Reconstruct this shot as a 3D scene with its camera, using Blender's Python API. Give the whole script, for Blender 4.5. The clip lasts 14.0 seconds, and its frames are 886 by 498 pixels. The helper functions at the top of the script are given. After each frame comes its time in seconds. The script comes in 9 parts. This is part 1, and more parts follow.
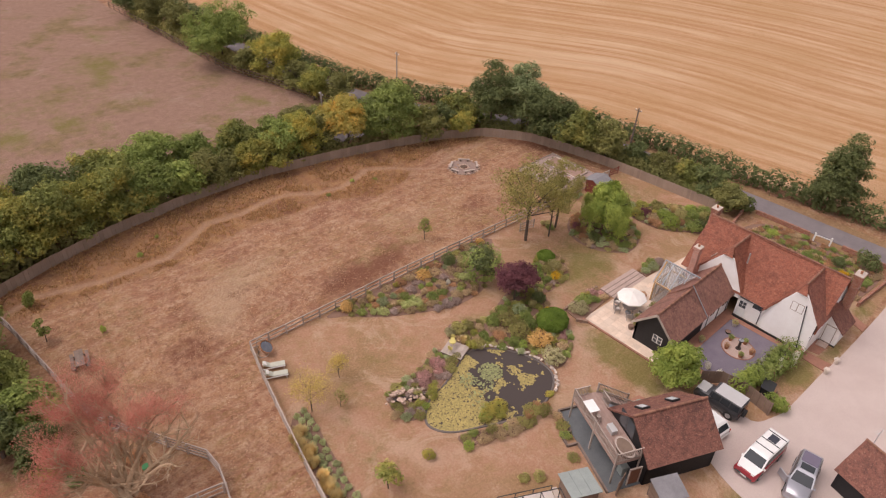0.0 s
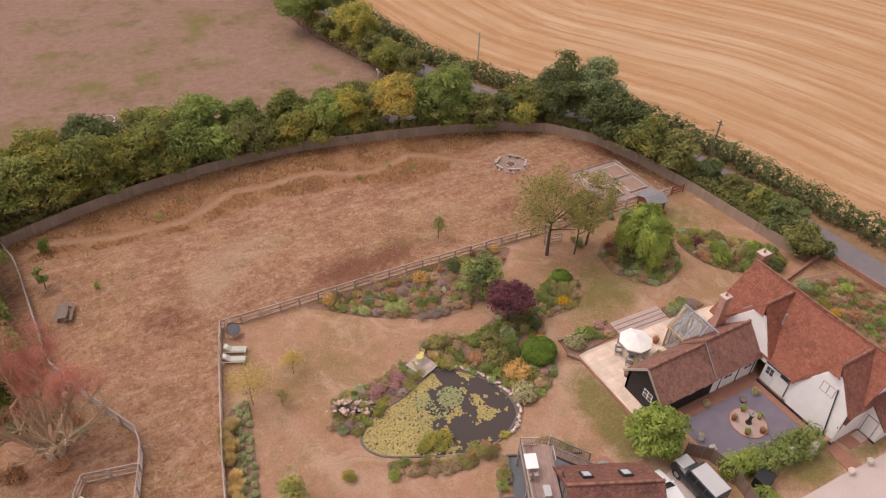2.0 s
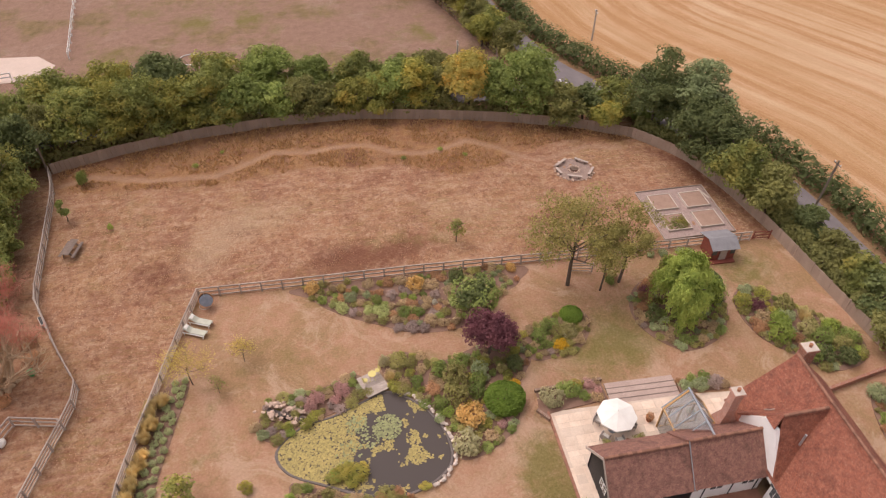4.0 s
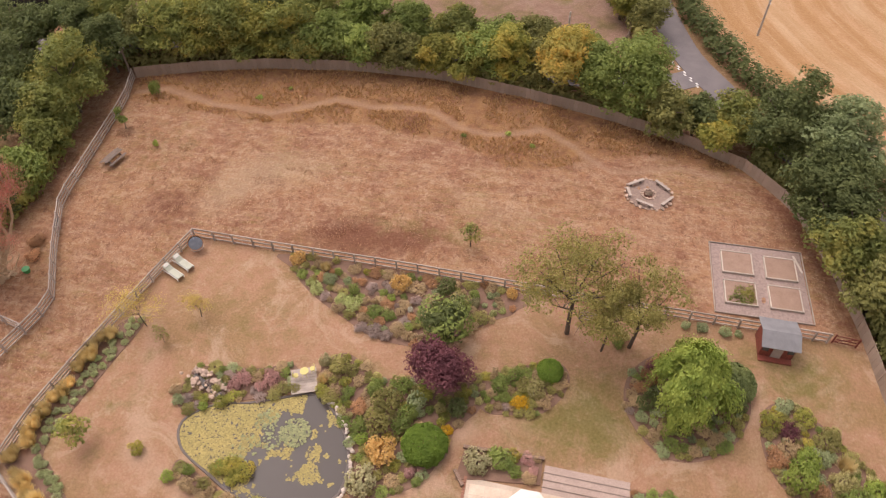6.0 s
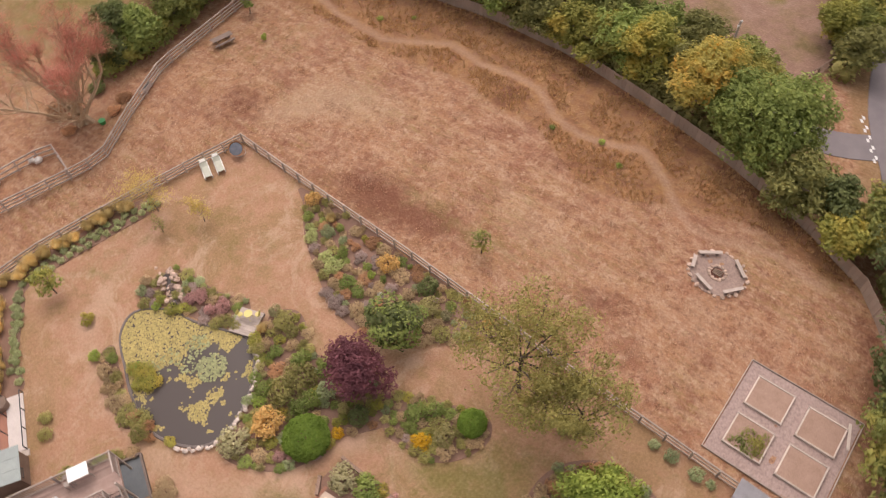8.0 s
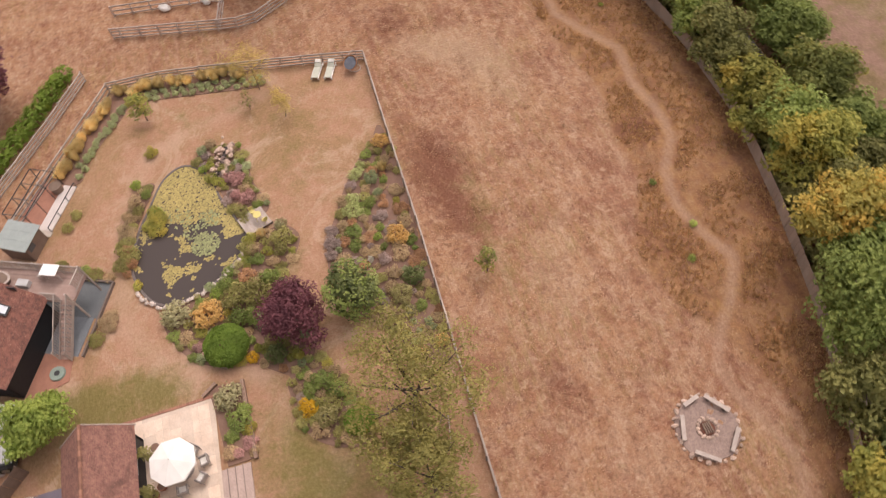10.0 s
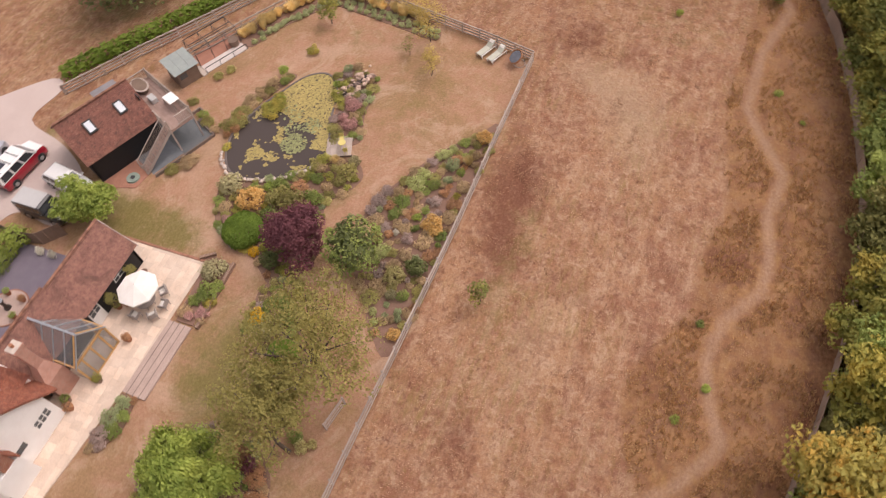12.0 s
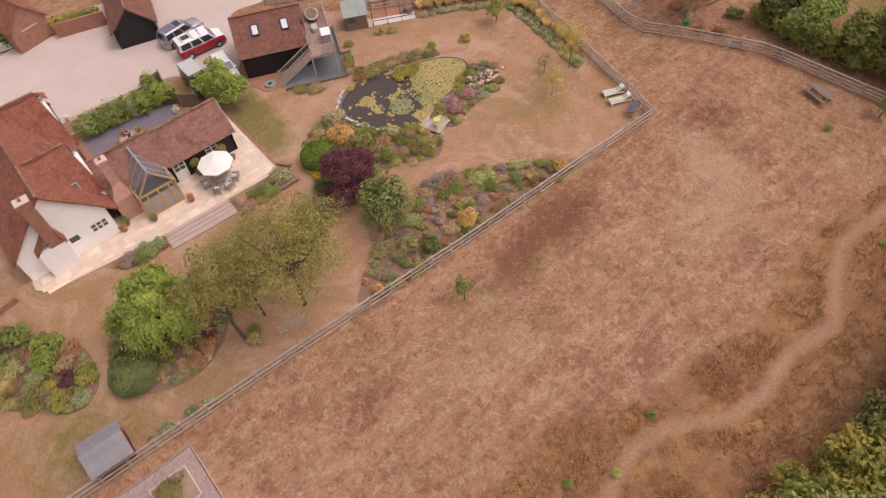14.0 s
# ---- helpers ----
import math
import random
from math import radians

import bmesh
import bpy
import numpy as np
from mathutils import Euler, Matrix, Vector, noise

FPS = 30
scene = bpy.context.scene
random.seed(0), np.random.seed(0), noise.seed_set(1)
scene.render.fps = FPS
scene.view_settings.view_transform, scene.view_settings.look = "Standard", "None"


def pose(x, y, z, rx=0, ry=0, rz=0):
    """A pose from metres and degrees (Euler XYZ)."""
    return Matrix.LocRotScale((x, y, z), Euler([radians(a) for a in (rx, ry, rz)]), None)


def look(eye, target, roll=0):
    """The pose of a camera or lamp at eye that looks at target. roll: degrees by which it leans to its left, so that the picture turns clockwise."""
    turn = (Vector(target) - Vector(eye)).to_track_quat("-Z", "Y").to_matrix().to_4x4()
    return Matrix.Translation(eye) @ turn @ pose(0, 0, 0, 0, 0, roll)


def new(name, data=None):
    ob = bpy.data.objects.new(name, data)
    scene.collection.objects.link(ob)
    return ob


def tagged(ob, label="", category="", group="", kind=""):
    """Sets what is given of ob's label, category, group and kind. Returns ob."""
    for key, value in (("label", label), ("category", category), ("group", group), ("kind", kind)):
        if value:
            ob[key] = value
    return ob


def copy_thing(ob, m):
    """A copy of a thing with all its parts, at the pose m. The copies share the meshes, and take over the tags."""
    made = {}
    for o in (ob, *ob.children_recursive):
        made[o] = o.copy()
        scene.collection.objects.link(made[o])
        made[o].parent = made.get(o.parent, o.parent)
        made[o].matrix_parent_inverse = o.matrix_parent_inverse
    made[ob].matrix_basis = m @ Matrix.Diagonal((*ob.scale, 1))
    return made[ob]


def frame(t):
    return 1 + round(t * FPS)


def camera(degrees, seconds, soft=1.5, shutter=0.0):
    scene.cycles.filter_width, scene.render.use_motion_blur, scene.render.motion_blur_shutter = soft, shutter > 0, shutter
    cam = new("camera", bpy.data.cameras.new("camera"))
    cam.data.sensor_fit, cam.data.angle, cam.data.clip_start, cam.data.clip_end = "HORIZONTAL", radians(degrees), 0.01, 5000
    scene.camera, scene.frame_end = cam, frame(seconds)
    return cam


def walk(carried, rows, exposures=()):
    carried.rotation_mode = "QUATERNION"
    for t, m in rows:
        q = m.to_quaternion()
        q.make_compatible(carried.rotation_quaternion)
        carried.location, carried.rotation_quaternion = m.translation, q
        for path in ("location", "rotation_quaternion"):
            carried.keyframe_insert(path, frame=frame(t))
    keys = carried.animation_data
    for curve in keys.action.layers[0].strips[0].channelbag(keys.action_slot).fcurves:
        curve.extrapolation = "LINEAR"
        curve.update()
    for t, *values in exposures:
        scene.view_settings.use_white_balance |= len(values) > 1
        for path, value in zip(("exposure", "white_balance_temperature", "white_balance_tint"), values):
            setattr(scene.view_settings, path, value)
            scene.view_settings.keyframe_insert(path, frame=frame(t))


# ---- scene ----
cam = camera(65.6, 14.0, 1.1, 0.4)
METRES, EYE, TILT, LEAN, TURN = 120.0, 45.4, -35.87, -2.5, -43.0
ROWS = [
    (0.0, 0.0, 0.0, 0.0, 0.0, 0.0, -0.0),
    (0.5, 0.0289, 0.0097, 0.0064, 2.77, -0.56, -1.82),
    (1.0, 0.0578, 0.0218, 0.0142, 5.74, -1.26, -3.75),
    (1.5, 0.0856, 0.0362, 0.0242, 8.86, -2.19, -5.75),
    (2.0, 0.1126, 0.0532, 0.0356, 12.1, -3.28, -7.82),
    (2.5, 0.1386, 0.073, 0.0488, 15.59, -4.61, -9.98),
    (3.0, 0.163, 0.0956, 0.0637, 19.32, -6.23, -12.23),
    (5.5, 0.2479, 0.2432, 0.1609, 42.75, -20.02, -23.92),
    (6.0, 0.2552, 0.2765, 0.1835, 48.8, -24.22, -26.14),
    (6.5, 0.2587, 0.3102, 0.2068, 55.53, -29.06, -28.23),
    (7.0, 0.2587, 0.3444, 0.2299, 63.02, -34.53, -30.09),
    (7.5, 0.2553, 0.3759, 0.2512, 70.7, -40.18, -31.49),
    (8.0, 0.2473, 0.411, 0.2744, 80.26, -47.11, -32.59),
    (10.5, 0.1597, 0.5416, 0.3626, 129.99, -79.05, -26.26),
    (11.0, 0.1317, 0.5606, 0.3759, 139.95, -83.69, -22.28),
    (11.5, 0.1067, 0.5746, 0.3855, 148.09, -86.74, -18.38),
    (12.0, 0.0774, 0.5882, 0.3949, 156.65, -89.24, -13.58),
    (12.5, 0.0525, 0.5989, 0.4021, 163.49, -90.44, -9.34),
    (13.0, 0.0251, 0.61, 0.4098, 170.53, -90.88, -4.76),
    (13.5, 0.0019, 0.6204, 0.4166, 176.04, -90.46, -1.05),
    (14.0, -0.0248, 0.6329, 0.4246, 181.74, -89.24, 2.86),
]
walk(cam, [(t, pose(0, 0, EYE, TILT, LEAN, TURN) @ pose(METRES * x, METRES * y, METRES * z, 90 + pitch, roll, yaw)) for t, x, y, z, yaw, pitch, roll in ROWS],
     exposures=[(0.0, 0.24, 6940.0, 22.0), (3.0, 0.31, 6940.0, 21.5), (6.5, 0.52, 7020.0, 19.0), (8.5, 0.49, 7020.0, 19.5), (11.5, 0.45, 7020.0, 21.0), (14.0, 0.28, 7000.0, 23.5)])

# ---- world, sun, exposure ----
SUN_ELEV, SUN_AZ = 62.0, 312.0
world = bpy.data.worlds.new("overcast_sky")
scene.world = world
world.use_nodes = True
wn = world.node_tree
wn.nodes.clear()
sky = wn.nodes.new("ShaderNodeTexSky")
sky.sky_type = "NISHITA"
sky.sun_disc = False
sky.sun_elevation = radians(SUN_ELEV)
sky.sun_rotation = radians(SUN_AZ)
sky.air_density, sky.dust_density, sky.ozone_density = 1.0, 4.0, 1.0
grey = wn.nodes.new("ShaderNodeHueSaturation")
grey.inputs["Saturation"].default_value = 0.18
back = wn.nodes.new("ShaderNodeBackground")
back.inputs["Strength"].default_value = 0.15
wout = wn.nodes.new("ShaderNodeOutputWorld")
wn.links.new(sky.outputs[0], grey.inputs["Color"])
wn.links.new(grey.outputs[0], back.inputs["Color"])
wn.links.new(back.outputs[0], wout.inputs["Surface"])

sun_data = bpy.data.lights.new("sun", "SUN")
sun_data.energy, sun_data.angle, sun_data.color = 0.6, radians(60), (1.0, 0.93, 0.86)
sun = new("sun", sun_data)
sun.matrix_world = look((math.sin(radians(SUN_AZ)) * 60, math.cos(radians(SUN_AZ)) * 60, 60 * math.tan(radians(SUN_ELEV))), (0, 0, 0))

# ---- materials ----
def nodes_of(m):
    m.use_nodes = True
    nt = m.node_tree
    nt.nodes.clear()
    out = nt.nodes.new("ShaderNodeOutputMaterial")
    b = nt.nodes.new("ShaderNodeBsdfPrincipled")
    nt.links.new(b.outputs[0], out.inputs["Surface"])
    return nt, b


def noise_node(nt, vec, scale, detail=4.0, rough=0.6, dist=0.0):
    n = nt.nodes.new("ShaderNodeTexNoise")
    n.inputs["Scale"].default_value, n.inputs["Detail"].default_value = scale, detail
    n.inputs["Roughness"].default_value, n.inputs["Distortion"].default_value = rough, dist
    nt.links.new(vec, n.inputs["Vector"])
    return n.outputs["Fac"]


def ramp(nt, fac, lo, hi):
    r = nt.nodes.new("ShaderNodeMapRange")
    r.clamp = True
    r.inputs["From Min"].default_value, r.inputs["From Max"].default_value = lo, hi
    nt.links.new(fac, r.inputs["Value"])
    return r.outputs["Result"]


def mixc(nt, fac, a, b, mode="MIX"):
    n = nt.nodes.new("ShaderNodeMix")
    n.data_type, n.blend_type = "RGBA", mode
    for sock, v in ((n.inputs[0], fac), (n.inputs[6], a), (n.inputs[7], b)):
        if isinstance(v, (int, float)):
            sock.default_value = v
        elif isinstance(v, tuple):
            sock.default_value = (*v, 1.0)
        else:
            nt.links.new(v, sock)
    return n.outputs[2]


def calc(nt, op, a, b=0.0):
    n = nt.nodes.new("ShaderNodeMath")
    n.operation = op
    for sock, v in ((n.inputs[0], a), (n.inputs[1], b)):
        if isinstance(v, (int, float)):
            sock.default_value = v
        else:
            nt.links.new(v, sock)
    return n.outputs[0]


def bump(nt, b, height, strength, dist):
    n = nt.nodes.new("ShaderNodeBump")
    n.inputs["Strength"].default_value, n.inputs["Distance"].default_value = strength, dist
    nt.links.new(height, n.inputs["Height"])
    nt.links.new(n.outputs[0], b.inputs["Normal"])


def where(nt):
    return nt.nodes.new("ShaderNodeNewGeometry").outputs["Position"]


def local(nt):
    return nt.nodes.new("ShaderNodeTexCoord").outputs["Object"]


def plain(name, c1, c2=None, scale=3.0, fine=40.0, rough=0.8, metal=0.0, relief=0.3, island=0.0, piece=0.0, fine_amt=0.25):
    """A mottled surface: two tones at a large scale, grain at a fine one, wear from piece to piece."""
    m = bpy.data.materials.new(name)
    nt, b = nodes_of(m)
    p = where(nt)
    c2 = c2 or tuple(v * 0.75 for v in c1)
    col = mixc(nt, ramp(nt, noise_node(nt, p, scale), 0.35, 0.65), c1, c2)
    f = noise_node(nt, p, fine, 3.0)
    g = ramp(nt, f, 0.25, 0.75)
    col = mixc(nt, fine_amt, col, mixc(nt, g, tuple(v * 0.55 for v in c1), tuple(min(1, v * 1.35) for v in c1)))
    for amt, src in ((island, "island"), (piece, "piece")):
        if amt:
            r = nt.nodes.new("ShaderNodeNewGeometry").outputs["Random Per Island"] if src == "island" else nt.nodes.new("ShaderNodeObjectInfo").outputs["Random"]
            h = nt.nodes.new("ShaderNodeHueSaturation")
            nt.links.new(col, h.inputs["Color"])
            v = nt.nodes.new("ShaderNodeMapRange")
            v.inputs["To Min"].default_value, v.inputs["To Max"].default_value = 1 - amt, 1 + amt
            nt.links.new(r, v.inputs["Value"])
            nt.links.new(v.outputs[0], h.inputs["Value"])
            col = h.outputs[0]
    nt.links.new(col, b.inputs["Base Color"])
    b.inputs["Roughness"].default_value, b.inputs["Metallic"].default_value = rough, metal
    if relief:
        bump(nt, b, f, relief, 0.02)
    return m


LEAF_GAIN = 3.1


def leaf(name, c1, c2, c3=None, clear=0.34):
    """Foliage: each leaf cluster has its own tone, with drifts of a third one through the crown."""
    m = bpy.data.materials.new(name)
    nt, b = nodes_of(m)
    gain = LEAF_GAIN if max(c2) < 0.3 else 1.15
    c1, c2, c3 = (tuple(v * gain for v in c) if c else None for c in (c1, c2, c3))
    r = nt.nodes.new("ShaderNodeNewGeometry").outputs["Random Per Island"]
    drift = ramp(nt, noise_node(nt, where(nt), 0.8, 3.0), 0.34, 0.66)
    col = mixc(nt, calc(nt, "ADD", calc(nt, "MULTIPLY", r, 0.4), calc(nt, "MULTIPLY", drift, 0.6)), c1, c2)
    if c3:
        col = mixc(nt, calc(nt, "MULTIPLY", ramp(nt, noise_node(nt, where(nt), 0.42, 3.0), 0.5, 0.66), 0.8), col, c3)
    h = nt.nodes.new("ShaderNodeHueSaturation")
    v = nt.nodes.new("ShaderNodeMapRange")
    v.inputs["To Min"].default_value, v.inputs["To Max"].default_value = 0.8, 1.2
    nt.links.new(nt.nodes.new("ShaderNodeObjectInfo").outputs["Random"], v.inputs["Value"])
    nt.links.new(v.outputs[0], h.inputs["Value"])
    nt.links.new(col, h.inputs["Color"])
    nt.links.new(h.outputs[0], b.inputs["Base Color"])
    b.inputs["Roughness"].default_value = 0.7
    b.inputs["Specular IOR Level"].default_value = 0.25
    t = nt.nodes.new("ShaderNodeBsdfTranslucent")
    nt.links.new(h.outputs[0], t.inputs["Color"])
    mx = nt.nodes.new("ShaderNodeMixShader")
    mx.inputs[0].default_value = clear
    nt.links.new(b.outputs[0], mx.inputs[1])
    nt.links.new(t.outputs[0], mx.inputs[2])
    out = [n for n in nt.nodes if n.type == "OUTPUT_MATERIAL"][0]
    nt.links.new(mx.outputs[0], out.inputs["Surface"])
    return m


def tiles(name, c1, c2, c3, course=0.1, width=0.165):
    """Plain clay roof tiles: courses and staggered joints, tone from tile to tile, lichen drifts."""
    m = bpy.data.materials.new(name)
    nt, b = nodes_of(m)
    uv = nt.nodes.new("ShaderNodeUVMap").outputs[0]
    br = nt.nodes.new("ShaderNodeTexBrick")
    br.inputs["Scale"].default_value = 1.0
    br.inputs["Brick Width"].default_value, br.inputs["Row Height"].default_value = width, course
    br.inputs["Mortar Size"].default_value, br.inputs["Mortar Smooth"].default_value = 0.006, 0.3
    br.inputs["Color1"].default_value, br.inputs["Color2"].default_value = (*c1, 1), (*c2, 1)
    br.inputs["Mortar"].default_value = (*(v * 0.3 for v in c1), 1)
    nt.links.new(uv, br.inputs["Vector"])
    p = where(nt)
    col = mixc(nt, calc(nt, "MULTIPLY", ramp(nt, noise_node(nt, p, 2.6, 6.0, 0.8), 0.42, 0.62), 0.75), br.outputs["Color"], c3)
    col = mixc(nt, calc(nt, "MULTIPLY", ramp(nt, noise_node(nt, p, 0.55, 5.0, 0.7, 0.8), 0.5, 0.66), 0.6), col, tuple(v * 0.5 for v in c2))
    sp = ramp(nt, noise_node(nt, p, 8.0, 5.0, 0.8), 0.56, 0.66)
    col = mixc(nt, calc(nt, "MULTIPLY", sp, 0.55), col, (0.46, 0.27, 0.17))
    dk = ramp(nt, noise_node(nt, p, 4.0, 4.0, 0.7), 0.3, 0.5)
    col = mixc(nt, calc(nt, "MULTIPLY", calc(nt, "SUBTRACT", 1.0, dk), 0.5), col, tuple(v * 0.35 for v in c1))
    nt.links.new(col, b.inputs["Base Color"])
    b.inputs["Roughness"].default_value = 0.85
    saw = nt.nodes.new("ShaderNodeSeparateXYZ")
    nt.links.new(uv, saw.inputs[0])
    step = calc(nt, "FRACT", calc(nt, "DIVIDE", saw.outputs[1], course))
    bump(nt, b, calc(nt, "ADD", calc(nt, "MULTIPLY", step, -0.6), noise_node(nt, p, 9.0)), 0.8, 0.03)
    return m


def bricks(name, c1, c2, mortar, w=0.225, h=0.075):
    m = bpy.data.materials.new(name)
    nt, b = nodes_of(m)
    uv = nt.nodes.new("ShaderNodeUVMap").outputs[0]
    br = nt.nodes.new("ShaderNodeTexBrick")
    br.inputs["Scale"].default_value = 1.0
    br.inputs["Brick Width"].default_value, br.inputs["Row Height"].default_value = w, h
    br.inputs["Mortar Size"].default_value = 0.008
    br.inputs["Color1"].default_value, br.inputs["Color2"].default_value, br.inputs["Mortar"].default_value = (*c1, 1), (*c2, 1), (*mortar, 1)
    nt.links.new(uv, br.inputs["Vector"])
    p = where(nt)
    col = mixc(nt, calc(nt, "MULTIPLY", ramp(nt, noise_node(nt, p, 2.2), 0.45, 0.7), 0.5), br.outputs["Color"], tuple(v * 0.55 for v in c1))
    nt.links.new(col, b.inputs["Base Color"])
    b.inputs["Roughness"].default_value = 0.9
    bump(nt, b, br.outputs["Fac"], -0.4, 0.01)
    return m


def boards(name, c, gap=0.16, axis=2, rough=0.7, dark=0.4):
    """Lapped or butted boards: a shadow line at each joint and grain along them."""
    m = bpy.data.materials.new(name)
    nt, b = nodes_of(m)
    sx = nt.nodes.new("ShaderNodeSeparateXYZ")
    nt.links.new(local(nt), sx.inputs[0])
    fr = calc(nt, "FRACT", calc(nt, "DIVIDE", sx.outputs[axis], gap))
    p = where(nt)
    col = mixc(nt, ramp(nt, noise_node(nt, p, 3.0, 6.0, 0.7), 0.3, 0.7), c, tuple(v * 0.65 for v in c))
    col = mixc(nt, ramp(nt, fr, 0.88, 0.94), col, tuple(v * dark for v in c))
    nt.links.new(col, b.inputs["Base Color"])
    b.inputs["Roughness"].default_value = rough
    bump(nt, b, fr, 0.6, 0.03)
    return m


def glass(name, c=(0.75, 0.8, 0.8), rough=0.05, clear=0.6):
    m = bpy.data.materials.new(name)
    nt, b = nodes_of(m)
    b.inputs["Base Color"].default_value = (*c, 1)
    b.inputs["Roughness"].default_value = rough
    t = nt.nodes.new("ShaderNodeBsdfTransparent")
    mx = nt.nodes.new("ShaderNodeMixShader")
    mx.inputs[0].default_value = clear
    nt.links.new(b.outputs[0], mx.inputs[1])
    nt.links.new(t.outputs[0], mx.inputs[2])
    out = [n for n in nt.nodes if n.type == "OUTPUT_MATERIAL"][0]
    nt.links.new(mx.outputs[0], out.inputs["Surface"])
    b.inputs["Specular IOR Level"].default_value = 0.8
    return m


def paint(name, c, rough=0.3, metal=0.0, coat=0.0):
    m = bpy.data.materials.new(name)
    nt, b = nodes_of(m)
    p = where(nt)
    col = mixc(nt, calc(nt, "MULTIPLY", ramp(nt, noise_node(nt, p, 2.5, 5.0), 0.4, 0.75), 0.25), c, tuple(v * 0.7 + 0.03 for v in c))
    nt.links.new(col, b.inputs["Base Color"])
    b.inputs["Roughness"].default_value, b.inputs["Metallic"].default_value = rough, metal
    b.inputs["Coat Weight"].default_value = coat
    return m


# ---- mesh tools ----
def mesh_of(name, bm, *mats):
    me = bpy.data.meshes.new(name)
    bm.to_mesh(me)
    bm.free()
    for m in mats:
        me.materials.append(m)
    return me


def thing(name, label, category, group="", at=(0, 0, 0), turn=0.0, kind=""):
    ob = new(name)
    ob.empty_display_size = 0.2
    ob.matrix_basis = pose(*at, 0, 0, turn)
    return tagged(ob, label, category, group, kind)


def part(name, bm, material, parent, label=""):
    me = bm if isinstance(bm, bpy.types.Mesh) else mesh_of(name, bm, *(material if isinstance(material, (list, tuple)) else (material,)))
    ob = new(name, me)
    ob.parent = parent
    return tagged(ob, label) if label else ob


def solo(name, bm, material, label, category, group="", kind="", m=None):
    me = mesh_of(name, bm, *(material if isinstance(material, (list, tuple)) else (material,)))
    ob = new(name, me)
    if m is not None:
        ob.matrix_basis = m
    return tagged(ob, label, category, group, kind)


def box(bm, x0, y0, z0, x1, y1, z1, bevel=0.0, m=None):
    r = bmesh.ops.create_cube(bm, size=1.0)
    vs = r["verts"]
    for v in vs:
        v.co = Vector(((x0 + x1) / 2 + v.co.x * (x1 - x0), (y0 + y1) / 2 + v.co.y * (y1 - y0), (z0 + z1) / 2 + v.co.z * (z1 - z0)))
    if bevel:
        es = list({e for v in vs for e in v.link_edges})
        out = bmesh.ops.bevel(bm, geom=es, offset=bevel, segments=1, affect="EDGES")
        vs = list({v for f in out["faces"] for v in f.verts} | {v for v in vs if v.is_valid})
    if m is not None:
        bmesh.ops.transform(bm, matrix=m, verts=vs)
    return vs


def boxed(*a, **k):
    bm = bmesh.new()
    box(bm, *a, **k)
    return bm


def tube(bm, p, q, r0, r1=None, seg=8):
    """A tapered round bar from p to q."""
    p, q = Vector(p), Vector(q)
    r1 = r0 if r1 is None else r1
    d = q - p
    if d.length < 1e-5:
        return
    m = Matrix.Translation((p + q) / 2) @ d.to_track_quat("Z", "Y").to_matrix().to_4x4()
    bmesh.ops.create_cone(bm, cap_ends=True, segments=seg, radius1=r0, radius2=r1, depth=d.length, matrix=m)


def tubed(*a, **k):
    bm = bmesh.new()
    tube(bm, *a, **k)
    return bm


def bar_matrix(p, q, w, h, up=(0, 0, 1)):
    """Lays the unit bar (1 long in x) from p to q with width w and height h."""
    p, q = Vector(p), Vector(q)
    x = (q - p).normalized()
    y = Vector(up).cross(x).normalized()
    z = x.cross(y)
    m = Matrix((x, y, z)).transposed().to_4x4()
    m.translation = (p + q) / 2
    return m @ Matrix.Diagonal(((q - p).length, w, h, 1))


unit_meshes = {}


def bar(name, p, q, w, h, material, parent, up=(0, 0, 1), label=""):
    """A sawn bar between two points; all bars of a material share one mesh."""
    key = material.name
    if key not in unit_meshes:
        bm = bmesh.new()
        box(bm, -0.5, -0.5, -0.5, 0.5, 0.5, 0.5)
        unit_meshes[key] = mesh_of("bar", bm, material)
    ob = new(name, unit_meshes[key])
    ob.parent = parent
    ob.matrix_basis = bar_matrix(p, q, w, h, up)
    return tagged(ob, label) if label else ob


def roof_uv(bm):
    """Lays each face out in metres: u level along it, v up its slope."""
    lay = bm.loops.layers.uv.verify()
    bm.normal_update()
    for f in bm.faces:
        n = f.normal
        u = Vector((0, 0, 1)).cross(n)
        u = u.normalized() if u.length > 1e-3 else Vector((1, 0, 0))
        v = n.cross(u)
        for lp in f.loops:
            lp[lay].uv = (lp.vert.co.dot(u), lp.vert.co.dot(v))


def slab(pts, thick, bm=None):
    """A plane piece of roof or wall, given by its outer outline, with thickness inwards."""
    bm = bm or bmesh.new()
    pts = [Vector(p) for p in pts]
    n = Vector((0, 0, 0))
    for i in range(len(pts)):
        n += pts[i].cross(pts[(i + 1) % len(pts)])
    n.normalize()
    top = [bm.verts.new(p) for p in pts]
    low = [bm.verts.new(p - n * thick) for p in pts]
    bm.faces.new(top)
    bm.faces.new(low[::-1])
    for i in range(len(pts)):
        j = (i + 1) % len(pts)
        bm.faces.new((top[j], top[i], low[i], low[j]))
    return bm


def flat(pts, z0, z1):
    """A level sheet with a thickness, from a plan outline."""
    bm = bmesh.new()
    area = sum(a[0] * c[1] - c[0] * a[1] for a, c in zip(pts, list(pts[1:]) + list(pts[:1])))
    if area < 0:
        pts = list(pts)[::-1]
    return slab([(x, y, z1) for x, y in pts], z1 - z0, bm)


